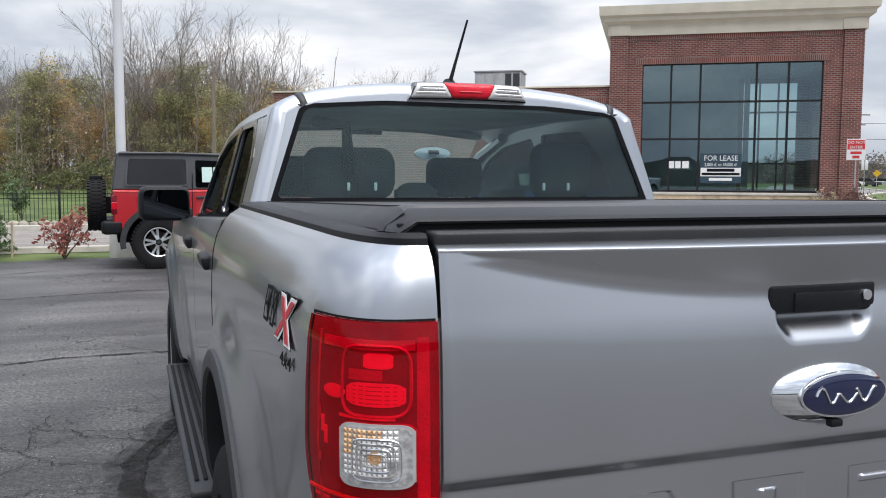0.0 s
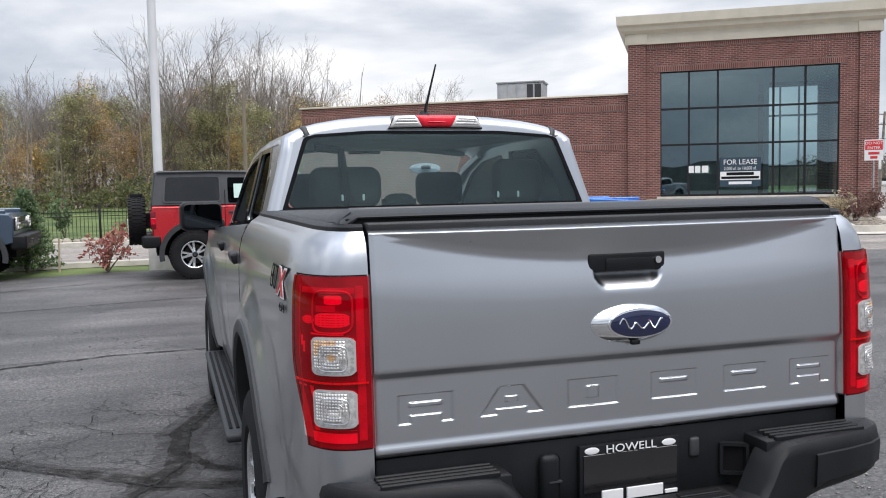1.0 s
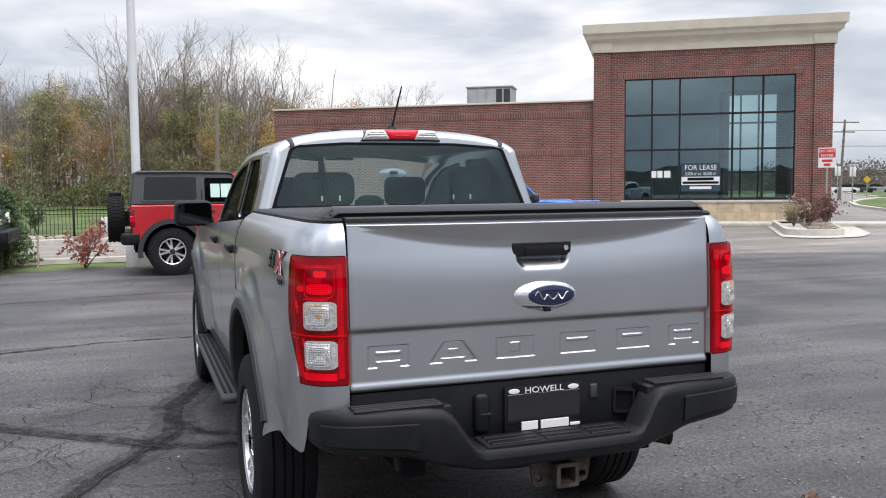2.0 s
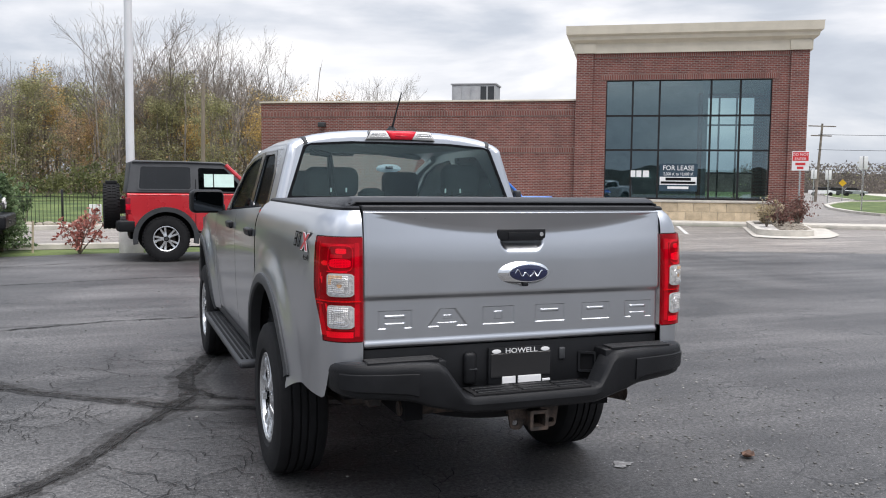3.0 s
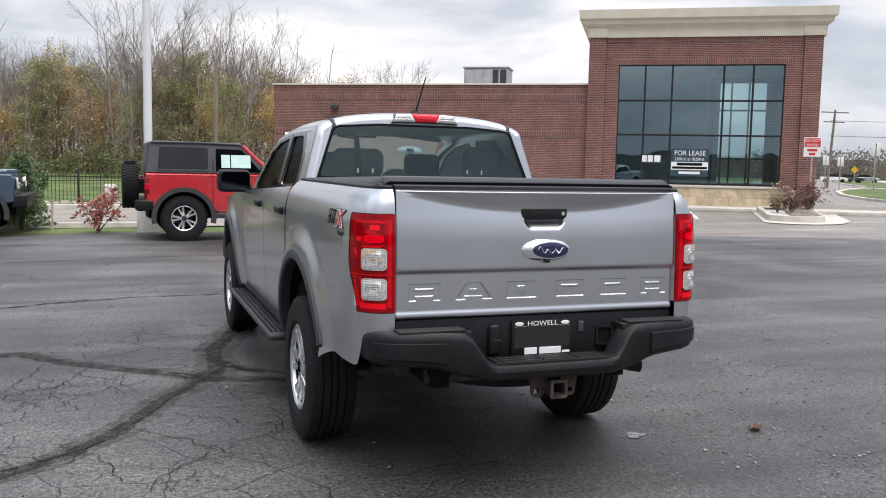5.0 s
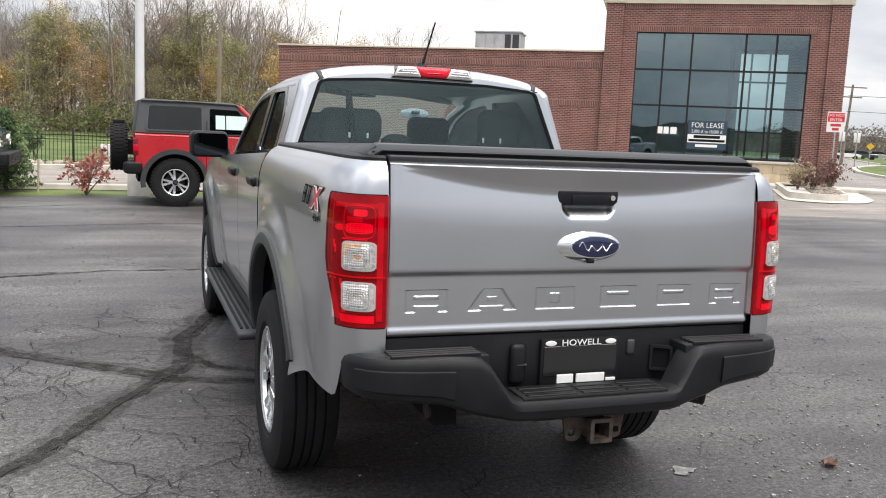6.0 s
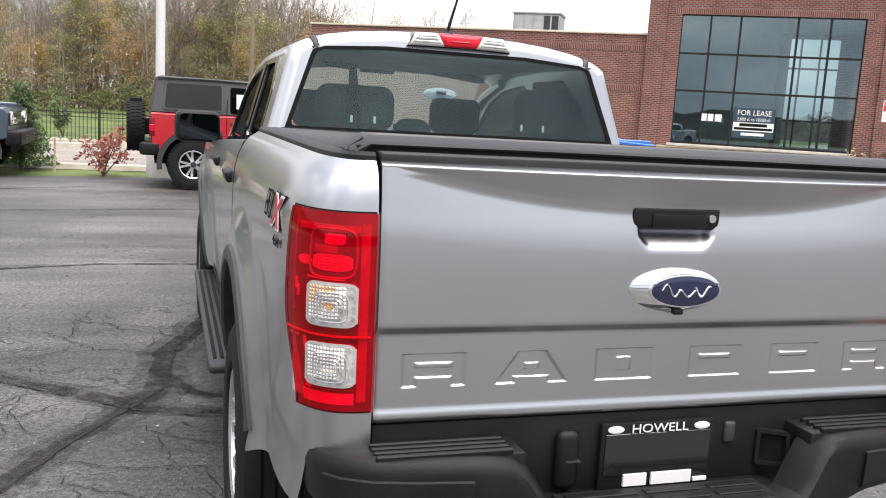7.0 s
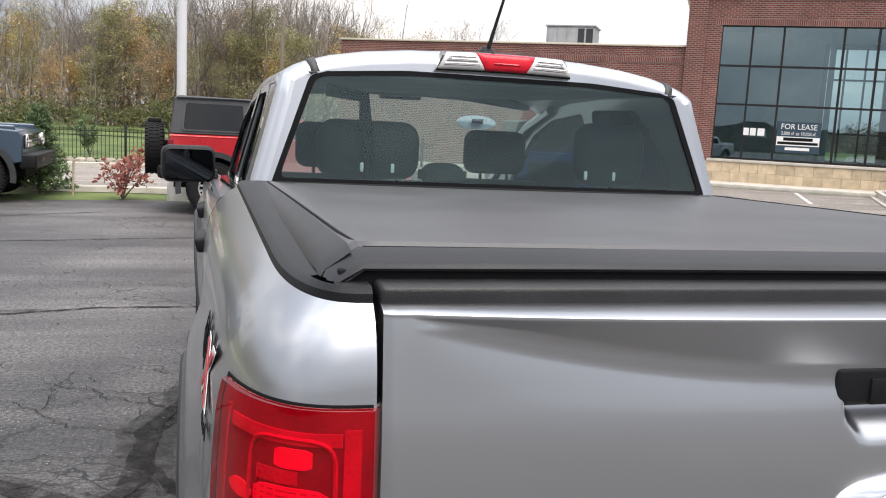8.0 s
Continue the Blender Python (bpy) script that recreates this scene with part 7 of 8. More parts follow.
for i in range(46):
    p = F0 + FD * (9.5 + i * 0.27) + Vector((0.05, -0.35 + rs.uniform(-0.08, 0.08), 0))
    bm = bmesh.new()
    bmesh.ops.create_icosphere(bm, subdivisions=2, radius=0.15)
    for v in bm.verts:
        v.co *= 1 + 0.25 * noise.noise(v.co * 9 + Vector((i * 3.1, 0, 0)))
        v.co.z = max(v.co.z * 0.75, -0.06)
    o = part("stone", bm, M_ROCK, stones, smooth=False)
    o.matrix_local = Matrix.Translation(p + Vector((0, 0, 0.06))) @ Matrix.Diagonal((rs.uniform(0.8, 1.4), rs.uniform(0.7, 1.1), rs.uniform(0.7, 1.2), 1))
box_w = part("utility_box", boxed(-2.35, -1.95, 27.9, 28.2, -0.03, 0.62, 0.02), surface("white_cabinet", (0.62, 0.62, 0.60), 0.6), None)
tagged(box_w, "small white utility cabinet behind the fence", "cabinet")

# lamp post on a painted concrete foot
post = thing("lamp_post", "tall white lamp post on a concrete foot behind the red car", "lamp post", at=pose(-1.26, 15.75, -0.02))
part("pole", tube([(0, 0, 0.7), (0, 0, 5), (0, 0, 9.5)], [0.088, 0.080, 0.070], 16), surface("white_pole_paint", (0.68, 0.69, 0.70), 0.5, 0, 0.05, 1.5, 60), post)
part("foot", lathe([(-0.1, 0.24), (0.70, 0.24), (0.74, 0.22), (0.74, 0.0)], 24, "z"), surface("white_concrete", (0.62, 0.61, 0.58), 0.85, 0, 0.1, 4, 60, 0.2), post)
part("base_plate", boxed(-0.13, 0.13, -0.13, 0.13, 0.735, 0.76, 0.004), M_STEEL, post)
part("lamp_head", boxed(-0.2, 0.7, -0.18, 0.18, 9.45, 9.6, 0.03), M_TRIM, post)
pole_mat = surface("weathered_timber_pole", (0.24, 0.20, 0.155), 0.95, 0, 0.2, 2, 30, 0.4, stretch=(1, 1, 0.1))
x, y = -1.857 + 46 * 0.0989, -3.5 + 46 * 0.9951
up = thing("utility_pole", "weathered timber utility pole before the wood", "utility pole", at=pose(x, y, land(x, y)))
part("pole", tube([(0, 0, -0.2), (0.03, 0, 3.5), (0.05, 0, 6.1)], [0.11, 0.10, 0.085], 10), pole_mat, up)
far_pole = thing("utility_pole", "dark timber utility pole with two crossarms far beyond the road", "utility pole", at=pose(64.2, 64.7, 0, 0, 3.6, 0))
part("pole", tube([(0, 0, -0.2), (0, 0, 7.8)], [0.15, 0.10], 8), M_BARK_DARK, far_pole)
for z, w in ((7.55, 1.25), (6.6, 0.95)):
    part("crossarm", tube([(-w * 0.72, w * 0.72, z), (w * 0.72, -w * 0.72, z)], 0.06, 5), M_BARK_DARK, far_pole)
for k, z in enumerate((5.2, 6.7)):
    pts = [Vector((64.2, 64.7, z)).lerp(Vector((100, 50, z + 1.0)), t / 10) + Vector((0, 0, -1.6 * (t / 10) * (1 - t / 10))) for t in range(11)]
    tagged(part("overhead_wire", tube(pts, 0.025, 4), M_DARK, None), "thin black overhead wire hung from the far pole", "wire")

# plant bed before the building
APRON = rounded([(15.9, 17.2), (16.5, 16.3), (17.9, 16.3), (19.5, 17.5), (23.4, 22.3), (24.6, 24.6), (21.2, 24.2)], 0.6, 5)
sheet("apron", APRON, 0.015, M_CONCRETE, "pale concrete apron round the plant bed", "apron")
BED = rounded([(16.9, 17.9), (17.4, 17.2), (18.0, 17.3), (18.7, 18.1), (21.9, 22.0), (22.4, 23.2), (20.9, 23.2)], 0.5, 5)
sheet("gravel_bed", BED, 0.13, M_GRAVEL, "pale river gravel filling the kerbed bed", "gravel bed")
kerb_line([*BED[::-1], BED[-1]], 0.20, 0.19)
nr = np.random.default_rng(12)
tri = np.array([[17.3 + 1.0 * v + 4.2 * u, 17.6 - 0.15 * v + 5.2 * u] for u, v in nr.random((900, 2))])
bm = bmesh.new()
for x, y in tri:
    r = nr.uniform(0.025, 0.06)
    box(bm, x - r, x + r, y - r * 0.8, y + r * 0.8, 0.12, 0.12 + r * 1.5, 0, 1)
tagged(part("gravel_stones", bm, M_ROCK, None, smooth=False), "loose pale stones in the bed", "gravel", kind="stuff")
for i, (x, y, w, h) in enumerate(((18.9, 19.5, 0.52, 0.62), (20.3, 21.3, 0.40, 0.5), (21.0, 20.9, 0.55, 0.70), (21.6, 21.6, 0.42, 0.55))):
    tagged(bush("shrub", pose(x, y, 0.12), "brown-red leafy shrub in the gravel bed", L_SHRUB, 520, w, h, 0.05, 70 + i, 12), group="shrubs in the gravel bed")
bush("shrub", pose(19.0, 20.2, 0.12), "pale dry grass tuft in the gravel bed", leaf_mat("straw_leaves", (0.4, 0.33, 0.2), (0.5, 0.42, 0.28)), 300, 0.5, 0.6, 0.07, 79, 10)

# no-entry sign
M_SIGN_RED = surface("sign_red", (0.60, 0.035, 0.04), 0.4, 0, 0.05, 3, 60)
sign = thing("no_entry_sign", "red and white no-entry sign on a steel post", "sign", at=pose(21.79, 21.75, 0, 0, 0, -43))
part("post", tube([(0, 0.03, 0), (0, 0.03, 2.75)], 0.03, 8), M_ALLOY, sign)
part("panel", boxed(-0.29, 0.29, -0.004, 0.006, 2.08, 2.78, 0.003, 1), M_WHITE, sign)
part("red_field", boxed(-0.27, 0.27, -0.008, -0.003, 2.43, 2.75, 0.002, 1), M_SIGN_RED, sign)
for z, w in ((2.66, "DO NOT"), (2.50, "ENTER")):
    part("lettering", text_bm(w, 0.135, lambda a, b, c, z=z: (a, -0.009 - c * 0.3, b + z)), M_WHITE, sign, smooth=False)
for z, w in ((2.32, 0.17), (2.18, 0.11)):
    part("dark_bar", boxed(-w, w, -0.008, -0.003, z - 0.045, z + 0.045), M_SIGN_RED, sign, "red bar in place of faint words")

# lease sign in the window, papers behind the glass
lease = thing("lease_sign", "dark blue lease sign with white words on the window", "sign", at=FRAME @ pose(1.88, 0.06, 1.80))
part("panel", boxed(-0.72, 0.72, 0.0, 0.02, -0.54, 0.54, 0.004, 1), surface("navy_panel", (0.022, 0.050, 0.075), 0.5), lease)
put_l = lambda s, z: (lambda a, b, c: (a * s, -0.004 - c * 0.3, b + z))
part("lettering", text_bm("FOR LEASE", 0.27, put_l(0.92, 0.36)), M_WHITE, lease, smooth=False)
part("lettering", text_bm("2,000 sf. to 18,000 sf.", 0.165, put_l(0.80, 0.13)), M_WHITE, lease, smooth=False)
part("white_field", boxed(-0.70, 0.70, -0.005, 0.0, -0.29, 0.02), M_WHITE, lease)
part("name_bar", boxed(-0.48, 0.48, -0.009, -0.004, -0.12, -0.01), M_DARK, lease, "dark bar in place of a name")
part("number_bar", boxed(-0.66, 0.66, -0.009, -0.004, -0.25, -0.16), M_DARK, lease, "dark bar in place of a number")
part("name_bar", boxed(-0.40, 0.40, -0.009, -0.004, -0.45, -0.35), M_WHITE, lease, "white bar in place of a name")
for x0, x1 in ((0.06, 0.24), (0.28, 0.47), (0.53, 0.76)):
    o = part("paper_notice", boxed(x0, x1, 0.062, 0.066, 1.80, 2.06), M_WHITE, None, smooth=False)
    o.matrix_world = FRAME
    tagged(o, "white paper notice taped to the shop window", "notice", "paper notices")

# roof unit and wall lamp
M_UNIT = surface("galvanised_panel", (0.36, 0.36, 0.36), 0.5, 0.5, 0.12, 2, 40)
unit = thing("rooftop_unit", "grey galvanised air handling unit on the low roof", "air conditioner", at=FRAME @ pose(-8.55, 6.6, LZ - 0.5))
part("housing", boxed(0, 2.15, 0, 1.5, 0, 1.92, 0.03), M_UNIT, unit)
for k in range(3):
    part("panel", boxed(0.08 + k * 0.42, 0.46 + k * 0.42, -0.012, 0.0, 0.1, 1.84, 0.005), M_UNIT, unit)
part("louvre", boxed(1.42, 1.70, -0.02, 0.0, 0.1, 1.84), M_TRIM, unit)
part("louvre", boxed(1.78, 2.08, -0.02, 0.0, 0.1, 1.84), M_TRIM, unit)
part("hood", boxed(-0.05, 2.2, -0.05, 1.55, 1.92, 1.99, 0.01), M_UNIT, unit)
lampw = part("wall_lamp", boxed(-12.95, -12.65, -0.13, 0.12, 3.78, 3.98, 0.03, 3), M_TRIM, None)
lampw.matrix_world = FRAME
tagged(lampw, "small dark wall lamp on the low brick wall", "wall lamp")
# parking stripes and the grass island beyond
for s in (-1.0, 1.8, 4.6):
    o = part("parking_stripe", boxed(s - 0.06, s + 0.06, -7.4, -2.2, 0.0, 0.004), M_LINE, None, smooth=False)
    o.matrix_world = FRAME
    tagged(o, "worn white parking stripe", "stripe", kind="structure")
VERGE = [(36.4, 31.4), (46, 27), (80, 52), (84, 68), (72.5, 64.5), (68, 63.6), (59.3, 57), (50.9, 49.6), (43.6, 41.7), (38.7, 35.2)]
sheet("verge", VERGE, 0.05, M_GRASS, "mown green verge between the drives", "verge")
kerb_line([*VERGE[::-1], VERGE[-1]], 0.35, 0.13)
STRIP = [(77, 72), (84, 73.5), (106, 92), (150, 142), (205, 201), (190, 196), (125, 126), (92, 90)]
sheet("verge_strip", STRIP, 0.05, M_GRASS, "long green verge strip along the drive", "verge")
kerb_line([STRIP[0], *STRIP[:3:-1], STRIP[4]], 0.35, 0.13)
WALK = [(86, 73), (112, 88), (180, 160), (210, 201), (205, 201), (150, 142), (106, 92)]
sheet("pavement", WALK, 0.03, M_CONCRETE, "pale concrete pavement beside the verge", "pavement")


# far distance
def far_car(at, paint, label):
    car = thing("parked_car", label, "car", "cars far beyond the road", at)
    part("body", prism([(-2.1, 0.35), (2.1, 0.35), (2.15, 0.75), (1.2, 0.92), (-2.05, 0.95)], 0.88), paint, car)
    part("cabin", prism([(-1.6, 0.93), (1.0, 0.91), (0.3, 1.42), (-1.2, 1.45)], 0.74), M_FRIT, car)
    for x in (-1.3, 1.3):
        for s in (-1, 1):
            part("tyre", lathe([(-0.1, 0.0), (-0.1, 0.32), (0.1, 0.32), (0.1, 0.0)], 16, "y", (x, s * 0.8, 0.32)), M_RUBBER, car)
    return car


for az, d, paint, label in ((44.45, 158, M_WHITE, "white car far beyond the road"), (45.35, 160, M_HARDTOP, "dark grey car far beyond the road"), (44.9, 172, M_STEEL_BLUE, "blue car far beyond the road"), (46.2, 165, M_SILVER, "silver car far beyond the road")):
    far_car(pose(-1.857 + d * math.sin(radians(az)), -3.5 + d * math.cos(radians(az)), 0, 0, 0, -42), paint, label)
caution = thing("warning_sign", "small yellow diamond warning sign on a post", "sign", at=pose(-1.857 + 96 * math.sin(radians(45.55)), -3.5 + 96 * math.cos(radians(45.55)), 0, 0, 0, -45))
part("post", tube([(0, 0.05, 0), (0, 0.05, 2.2)], 0.04, 6), M_ALLOY, caution)
part("panel", boxed(-0.26, 0.26, -0.01, 0.01, -0.26, 0.26, 0.01, 1, pose(0, 0, 1.9, 0, 45, 0)), surface("sign_yellow", (0.7, 0.42, 0.02), 0.5), caution)
for az, d, h in ((44.75, 80, 2.9), (46.6, 60, 3.4), (43.95, 84, 3.0)):
    s = thing("road_sign", "grey road sign on a thin post seen from behind", "sign", "road signs", pose(-1.857 + d * math.sin(radians(az)), -3.5 + d * math.cos(radians(az)), 0, 0, 0, -45))
    part("post", tube([(0, 0, 0), (0, 0, h)], 0.045, 6), M_ALLOY, s)
    part("panel", boxed(-0.24, 0.24, -0.02, 0.0, h - 0.8, h, 0.01), M_WHITE, s)
M_FAR = surface("hazy_bare_woods", (0.12, 0.105, 0.098), 0.95, 0, 0.35, 0.12, 1.2, 0.0, second=(0.18, 0.155, 0.14))
bm = bmesh.new()
rows = []
for i in range(420):
    az = radians(24 + 312 * i / 419)
    h = 5.0 + 1.0 * noise.noise((i * 0.21, 0, 0)) + 1.2 * noise.noise((i * 0.83, 3, 0))
    rows.append([(230 * math.sin(az), 230 * math.cos(az), z) for z in (-1.0, h * 0.6, h)] + [(236 * math.sin(az), 236 * math.cos(az), h * 0.8)])
grid_faces(bm, rows)
tagged(part("backdrop_woods", bm, M_FAR, None), "hazy bare brown woods along the horizon", "woods", kind="structure")
rows = []
bm = bmesh.new()
for i in range(260):
    az = radians(62 + 262 * i / 259)
    h = 4.2 + 6.0 * smooth(250, 300, math.degrees(az)) + 1.1 * noise.noise((i * 0.27, 7, 0)) + 1.0 * noise.noise((i * 0.9, 5, 0))
    rows.append([(82 * math.sin(az), 82 * math.cos(az), z) for z in (-1.0, h * 0.6, h)] + [(86 * math.sin(az), 86 * math.cos(az), h * 0.8)])
grid_faces(bm, rows)
tagged(part("backdrop_treeline", bm, M_FAR, None), "dark bare treeline round the far side of the lot", "woods", kind="structure")
L_FAR = leaf_mat("hazy_far_twigs", (0.15, 0.13, 0.12), (0.23, 0.20, 0.175), 0.25)
nr = np.random.default_rng(21)
for mat_f, n, seed in ((L_FAR, 7000, 31), (L_FAR, 5000, 32), (L_OLIVE, 500, 33)):
    az, d = nr.uniform(40, 60, n), nr.uniform(205, 228, n)
    pts = np.stack([d * np.sin(np.radians(az)), d * np.cos(np.radians(az)), 7.3 * nr.beta(2.2, 2.0, n)], 1)
    tagged(cloud("far_woods", pts, 0.30, mat_f, None, seed=seed, kind="stuff"), "hazy brown woods along the horizon", "woods")

# ---- cracks, sealed joints and litter on the lot ----
def sealer(name, rgb, low, high):
    """Thin old sealer, worn through in places so that the asphalt shows."""
    m = surface(name, rgb, 0.8, 0, 0.3, 5, 120, 0.3, second=tuple(c * 2.2 for c in rgb), spec=0.3)
    n, l = m.node_tree.nodes, m.node_tree.links
    out = next(k for k in n if k.type == "OUTPUT_MATERIAL")
    tr, mx, ns, mr = n.new("ShaderNodeBsdfTransparent"), n.new("ShaderNodeMixShader"), n.new("ShaderNodeTexNoise"), n.new("ShaderNodeMapRange")
    co = n.new("ShaderNodeTexCoord")
    l.new(co.outputs["Object"], ns.inputs["Vector"])
    ns.inputs["Scale"].default_value, ns.inputs["Detail"].default_value, ns.inputs["Roughness"].default_value = 9.0, 8.0, 0.7
    mr.inputs["From Min"].default_value, mr.inputs["From Max"].default_value = 0.36, 0.62
    mr.inputs["To Min"].default_value, mr.inputs["To Max"].default_value = low, high
    l.new(ns.outputs["Fac"], mr.inputs["Value"])
    l.new(mr.outputs["Result"], mx.inputs[0])
    l.new(tr.outputs["BSDF"], mx.inputs[1])
    l.new(n["Principled BSDF"].outputs["BSDF"], mx.inputs[2])
    l.new(mx.outputs["Shader"], out.inputs["Surface"])
    return m


M_TAR = sealer("old_crack_sealer", (0.014, 0.013, 0.0122), 0.15, 0.72)
M_TAR_THIN = sealer("smeared_crack_sealer", (0.020, 0.0185, 0.0175), 0.0, 0.40)
M_CRACK = surface("open_crack", (0.012, 0.012, 0.012), 0.95, 0, 0.2)


def ribbon(bm, pts, width, z, seed, rough=0.35, fine=0.05, keep=0.3):
    """A strip with ragged edges along a line on the ground."""
    r = random.Random(seed)
    line = [Vector((*p, 0)) for p in pts]
    path = []
    for a, b in zip(line, line[1:]):
        n = max(2, int((b - a).length / fine))
        path += [a.lerp(b, i / n) for i in range(n)]
    path.append(line[-1])
    rows, wob, left, right = [], 0.0, 0.0, 0.0
    for i, p in enumerate(path):
        d = (path[min(i + 1, len(path) - 1)] - path[max(i - 1, 0)]).normalized()
        n = Vector((-d.y, d.x, 0))
        wob = wob * 0.85 + r.gauss(0, width * 0.10 * (1 - keep) / 0.7)
        left, right = left * keep + (1 - keep) * r.uniform(-rough, rough) * 2, right * keep + (1 - keep) * r.uniform(-rough, rough) * 2
        end = min(1.0, i / 3 + 0.1, (len(path) - 1 - i) / 3 + 0.1)
        w = width * end / 2
        rows.append([p + n * (wob + w * (1 + left)) + Vector((0, 0, z)), p + n * (wob - w * (1 + right)) + Vector((0, 0, z))])
    grid_faces(bm, rows)
    return [(q[0] + q[1]) / 2 for q in rows]


BAND_A = [(-7.5, 5.6), (-5.0, 4.9), (-3.6, 4.25), (-2.73, 3.78), (-2.50, 3.80), (-2.19, 3.43), (-1.76, 3.10), (-1.50, 2.90), (-1.22, 2.68), (-0.9, 2.55), (-0.2, 2.4)]
BAND_B = [(-0.55, 5.2), (-0.88, 4.3), (-1.12, 3.58), (-1.15, 2.92), (-1.36, 2.52), (-1.57, 2.13), (-1.79, 1.62), (-2.02, 1.27), (-2.35, 1.05), (-3.3, 0.7), (-5, 0.1)]
BAND_C = [(-1.12, 3.20), (-0.98, 2.85), (-0.62, 2.62)]
for i, (line, w) in enumerate(((BAND_A, 0.13), (BAND_B, 0.17), (BAND_C, 0.10))):
    bm = bmesh.new()
    ribbon(bm, line, w * 0.62, 0.0034 + 0.0010 * i, 50 + i, 1.2, 0.04, 0.90)
    strip = tagged(part("sealed_crack", bm, M_TAR, None, smooth=False), "dark strip of old sealer over a crack", "sealed crack", kind="structure")
    bm = bmesh.new()
    ribbon(bm, line, w * 1.45, 0.0015 + 0.0005 * i, 50 + i, 1.2, 0.04, 0.93)
    part("smeared_edge", bm, M_TAR_THIN, strip, "thin smeared edge of the sealer", smooth=False)
bm = bmesh.new()
for i, line in enumerate((BAND_A, BAND_B)):
    ribbon(bm, [(x + (0.05 if i else -0.03), y + (0.06 if i else -0.05)) for x, y in line], 0.012, 0.0065, 60 + i * 7, 0.8, 0.04)
ribbon(bm, [(-9, 5.2), (-5, 5.7), (-2.98, 6.0), (-2.38, 6.27), (-1.65, 6.48), (-0.74, 6.50), (0.6, 6.4)], 0.030, 0.0065, 71, 0.6)
ribbon(bm, [(-6, 6.1), (-3.9, 6.2), (-2.7, 6.35), (-2.0, 6.42)], 0.014, 0.0065, 74, 0.7)
ribbon(bm, [(-8, 9.4), (-4, 9.9), (-1, 10.6), (3, 10.3)], 0.025, 0.0065, 72, 0.6)
ribbon(bm, [(-9, 12.4), (-5, 12.2), (-3.6, 12.6), (-2.2, 13.4)], 0.03, 0.0065, 75, 0.7)
ribbon(bm, [(8, 15.0), (10.9, 13.2), (14.6, 11.7), (20, 9.4)], 0.05, 0.0065, 73, 0.6)
r = random.Random(77)


def crack(p, a, length, w, depth):
    """An open crack: straight runs between kinks, thinner side cracks leaving at steep angles."""
    pts, a0, run = [p], a, 0.0
    while run < length:
        s = r.uniform(0.02, 0.075)
        a = a0 + r.gauss(0, 0.48)
        pts.append((pts[-1][0] + s * math.cos(a), pts[-1][1] + s * math.sin(a)))
        run += s
        if depth and r.random() < 0.15:
            crack(pts[-1], a0 + r.choice((-1, 1)) * r.uniform(0.8, 1.5), length * r.uniform(0.25, 0.55), w * 0.72, depth - 1)
    ribbon(bm, pts, w, 0.0065, r.randint(0, 9999), 0.5, 0.015)


# the worst of it lies round the meeting of the two bands and along them
for p, a, l in (((-1.12, 3.55), 2.75, 1.3), ((-1.18, 3.25), 2.95, 0.9), ((-1.35, 3.05), 3.3, 0.7), ((-1.6, 2.75), 3.9, 0.8), ((-1.72, 2.9), 3.6, 0.9), ((-2.0, 3.2), 4.3, 0.9),
                ((-2.3, 3.4), 4.6, 0.8), ((-1.05, 2.45), 5.9, 0.8), ((-1.3, 2.4), 5.8, 0.9), ((-1.55, 2.0), 6.0, 0.9), ((-1.5, 1.9), 5.5, 0.8), ((-1.7, 1.6), 5.6, 0.8), ((-2.0, 1.3), 5.2, 0.6),
                ((-1.0, 3.9), 2.5, 0.8), ((-0.95, 4.2), 2.7, 0.9), ((-1.9, 2.4), 3.0, 0.9), ((-2.2, 2.2), 2.6, 0.9), ((-0.85, 6.4), 2.4, 0.6), ((-0.8, 6.6), 1.0, 0.5), ((-2.6, 1.9), 1.2, 0.9),
                ((-2.1, 1.15), 2.4, 0.7), ((-2.9, 2.9), 3.0, 1.0), ((-1.3, 1.2), 0.4, 0.7), ((-1.7, 0.6), 0.9, 0.8)):
    crack(p, a, l, 0.0056, 2)
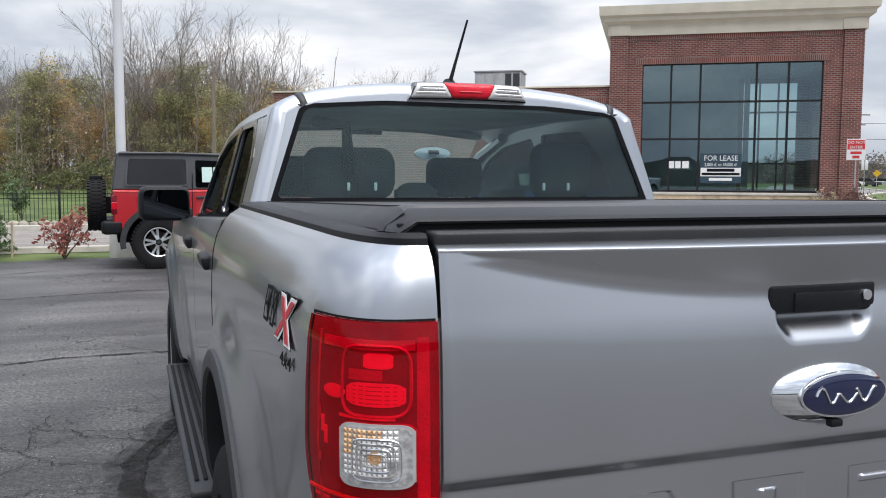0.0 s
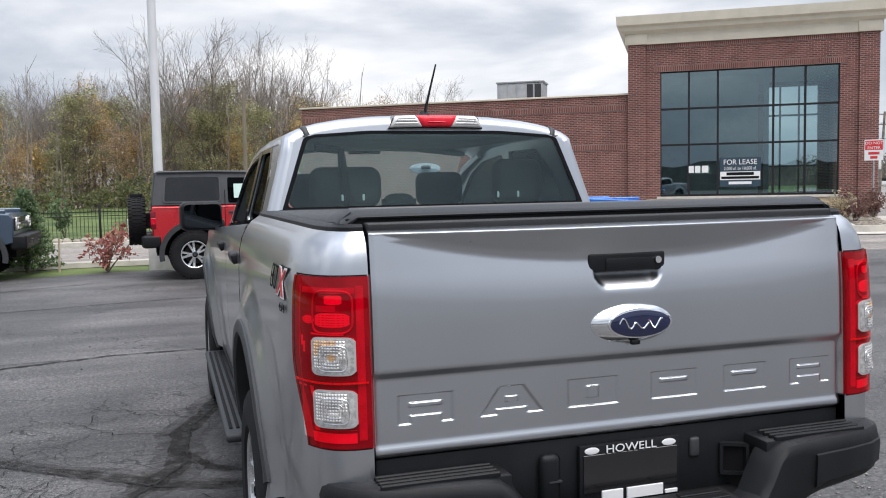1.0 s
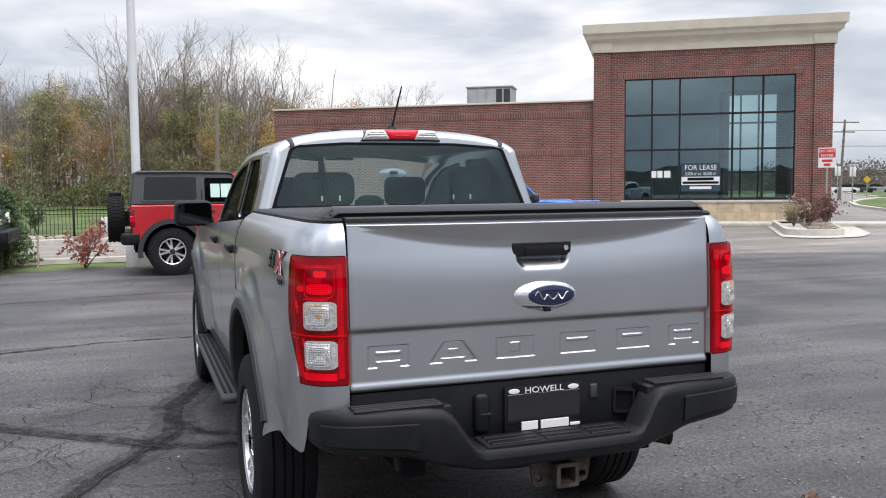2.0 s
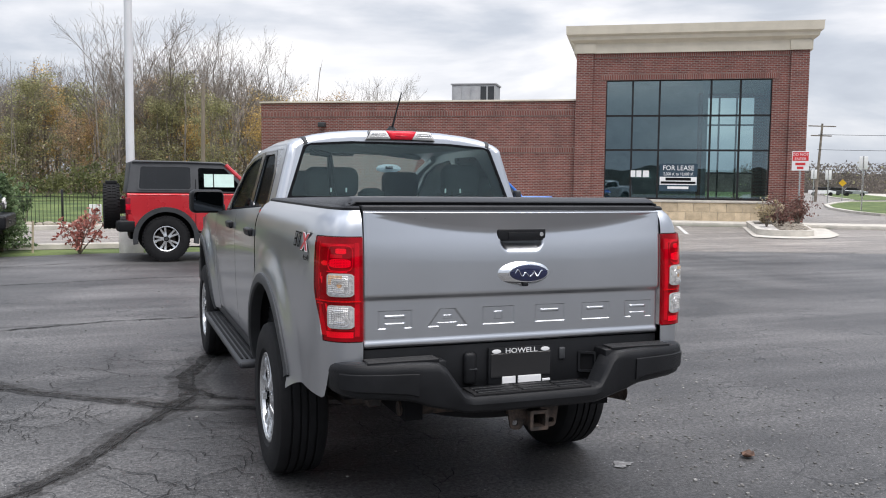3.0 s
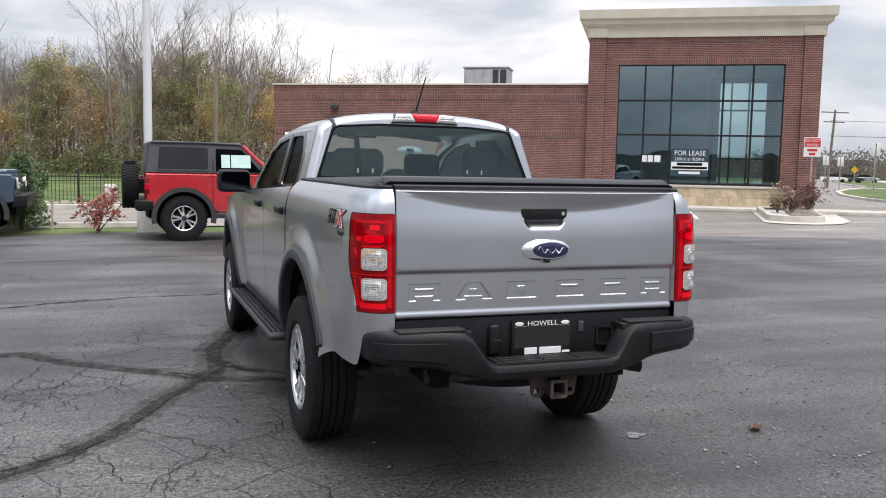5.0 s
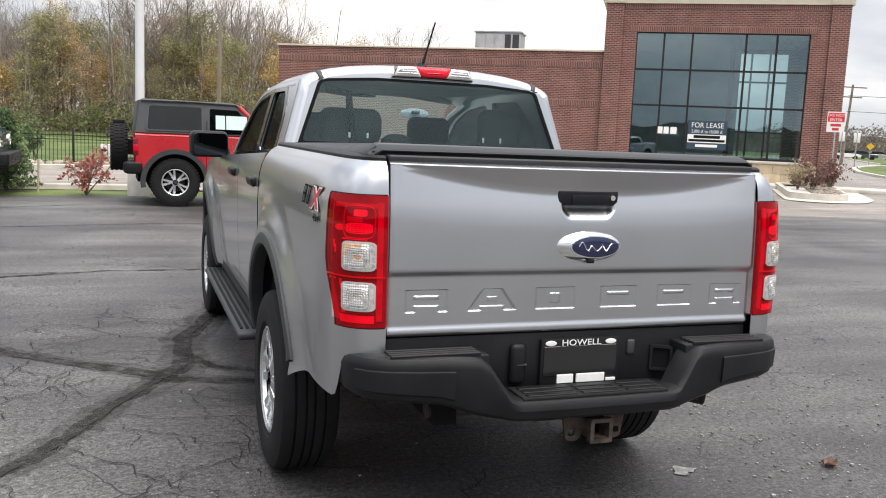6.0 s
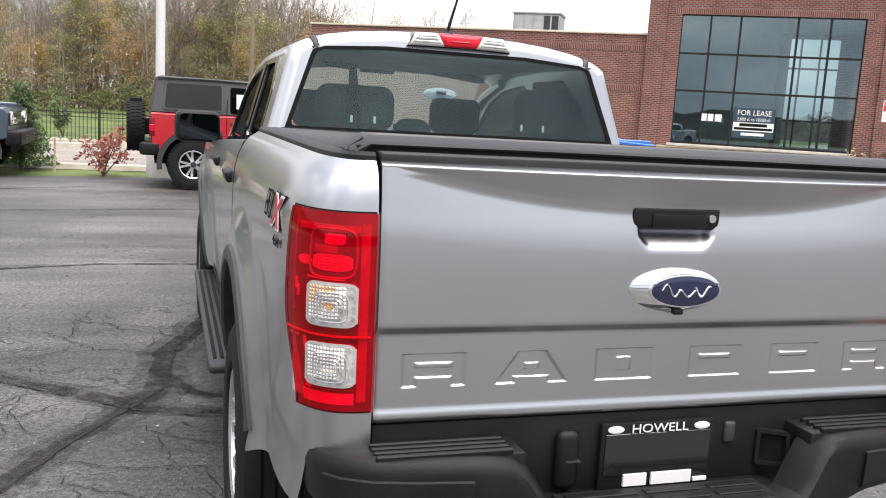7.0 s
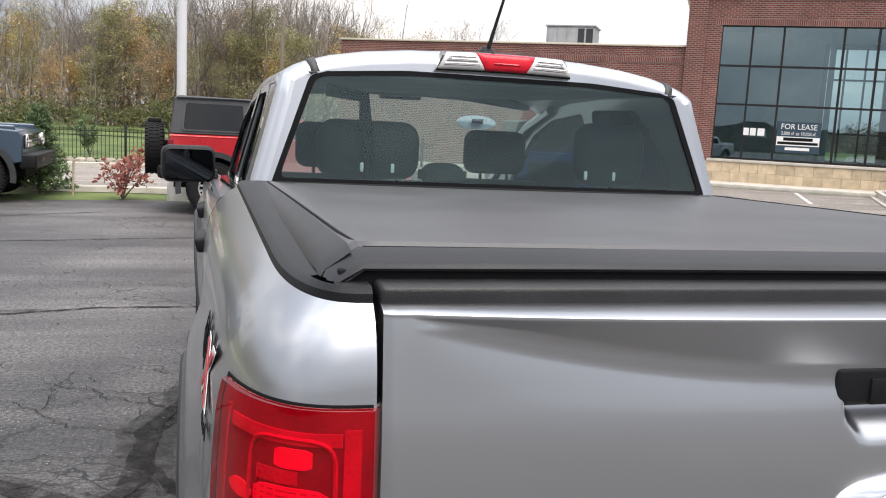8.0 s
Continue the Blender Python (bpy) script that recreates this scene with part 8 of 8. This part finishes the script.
for i in range(8):
    crack((r.uniform(-4.5, -0.9), r.uniform(-0.6, 9.5)), r.uniform(0, 6.28), r.uniform(0.5, 1.3), 0.0042, 1)
for i in range(9):
    crack((r.uniform(-0.8, 1.4), r.uniform(0.2, 2.6)), r.uniform(0, 6.28), r.uniform(0.4, 0.9), 0.0042, 1)
tagged(part("open_cracks", bm, M_CRACK, None, smooth=False), "fine branching black cracks in the asphalt", "cracks", kind="structure")

# fallen leaf, pale stain and scattered crumbs
leaf = thing("fallen_leaf", "curled brown leaf lying on the asphalt", "leaf", at=pose(1.646, 0.60, -0.009, 0, 0, 20))
bm = bmesh.new()
grid_faces(bm, [[(0.055 * u * (1 - abs(v) * 0.3), 0.04 * v * (1 - u * u * 0.7), 0.012 + 0.020 * (u * u) + 0.015 * v * v) for v in (-1, -0.5, 0, 0.5, 1)] for u in (-1, -0.6, -0.2, 0.2, 0.6, 1)])
solid(part("blade", bm, surface("brown_leaf", (0.11, 0.06, 0.04), 0.7, 0, 0.3, 30, 90), leaf), 0.002)
part("stalk", tube([(0.05, 0, 0.03), (0.09, 0.01, 0.012)], 0.002, 4), M_BARK_DARK, leaf)
bm = bmesh.new()
ribbon(bm, [(0.85, 0.70), (0.92, 0.72), (0.99, 0.73)], 0.075, 0.005, 5, 0.5, 0.02)
tagged(part("pale_stain", bm, surface("dried_pale_stain", (0.24, 0.24, 0.24), 0.9, 0, 0.3, 20, 90), None, smooth=False), "dried pale splash on the asphalt", "stain", kind="structure")
nr = np.random.default_rng(8)
bm = bmesh.new()
for i in range(1500):
    x, y = (nr.uniform(-4, 5), nr.uniform(-0.8, 9)) if i < 500 else (1.0 + 2.6 * nr.beta(1.4, 2.2), nr.uniform(-0.4, 4.5))
    k = nr.uniform(0.002, 0.007) if i % 12 else nr.uniform(0.007, 0.010)
    box(bm, x - k, x + k, y - k, y + k * 0.6, 0.001, k * 0.9, 0, 1)
tagged(part("grit", bm, surface("pale_grit", (0.20, 0.195, 0.185), 0.9, 0, 0.3, 3, 30, island=0.5), None, smooth=False), "scattered pale grit on the asphalt", "grit", kind="stuff")
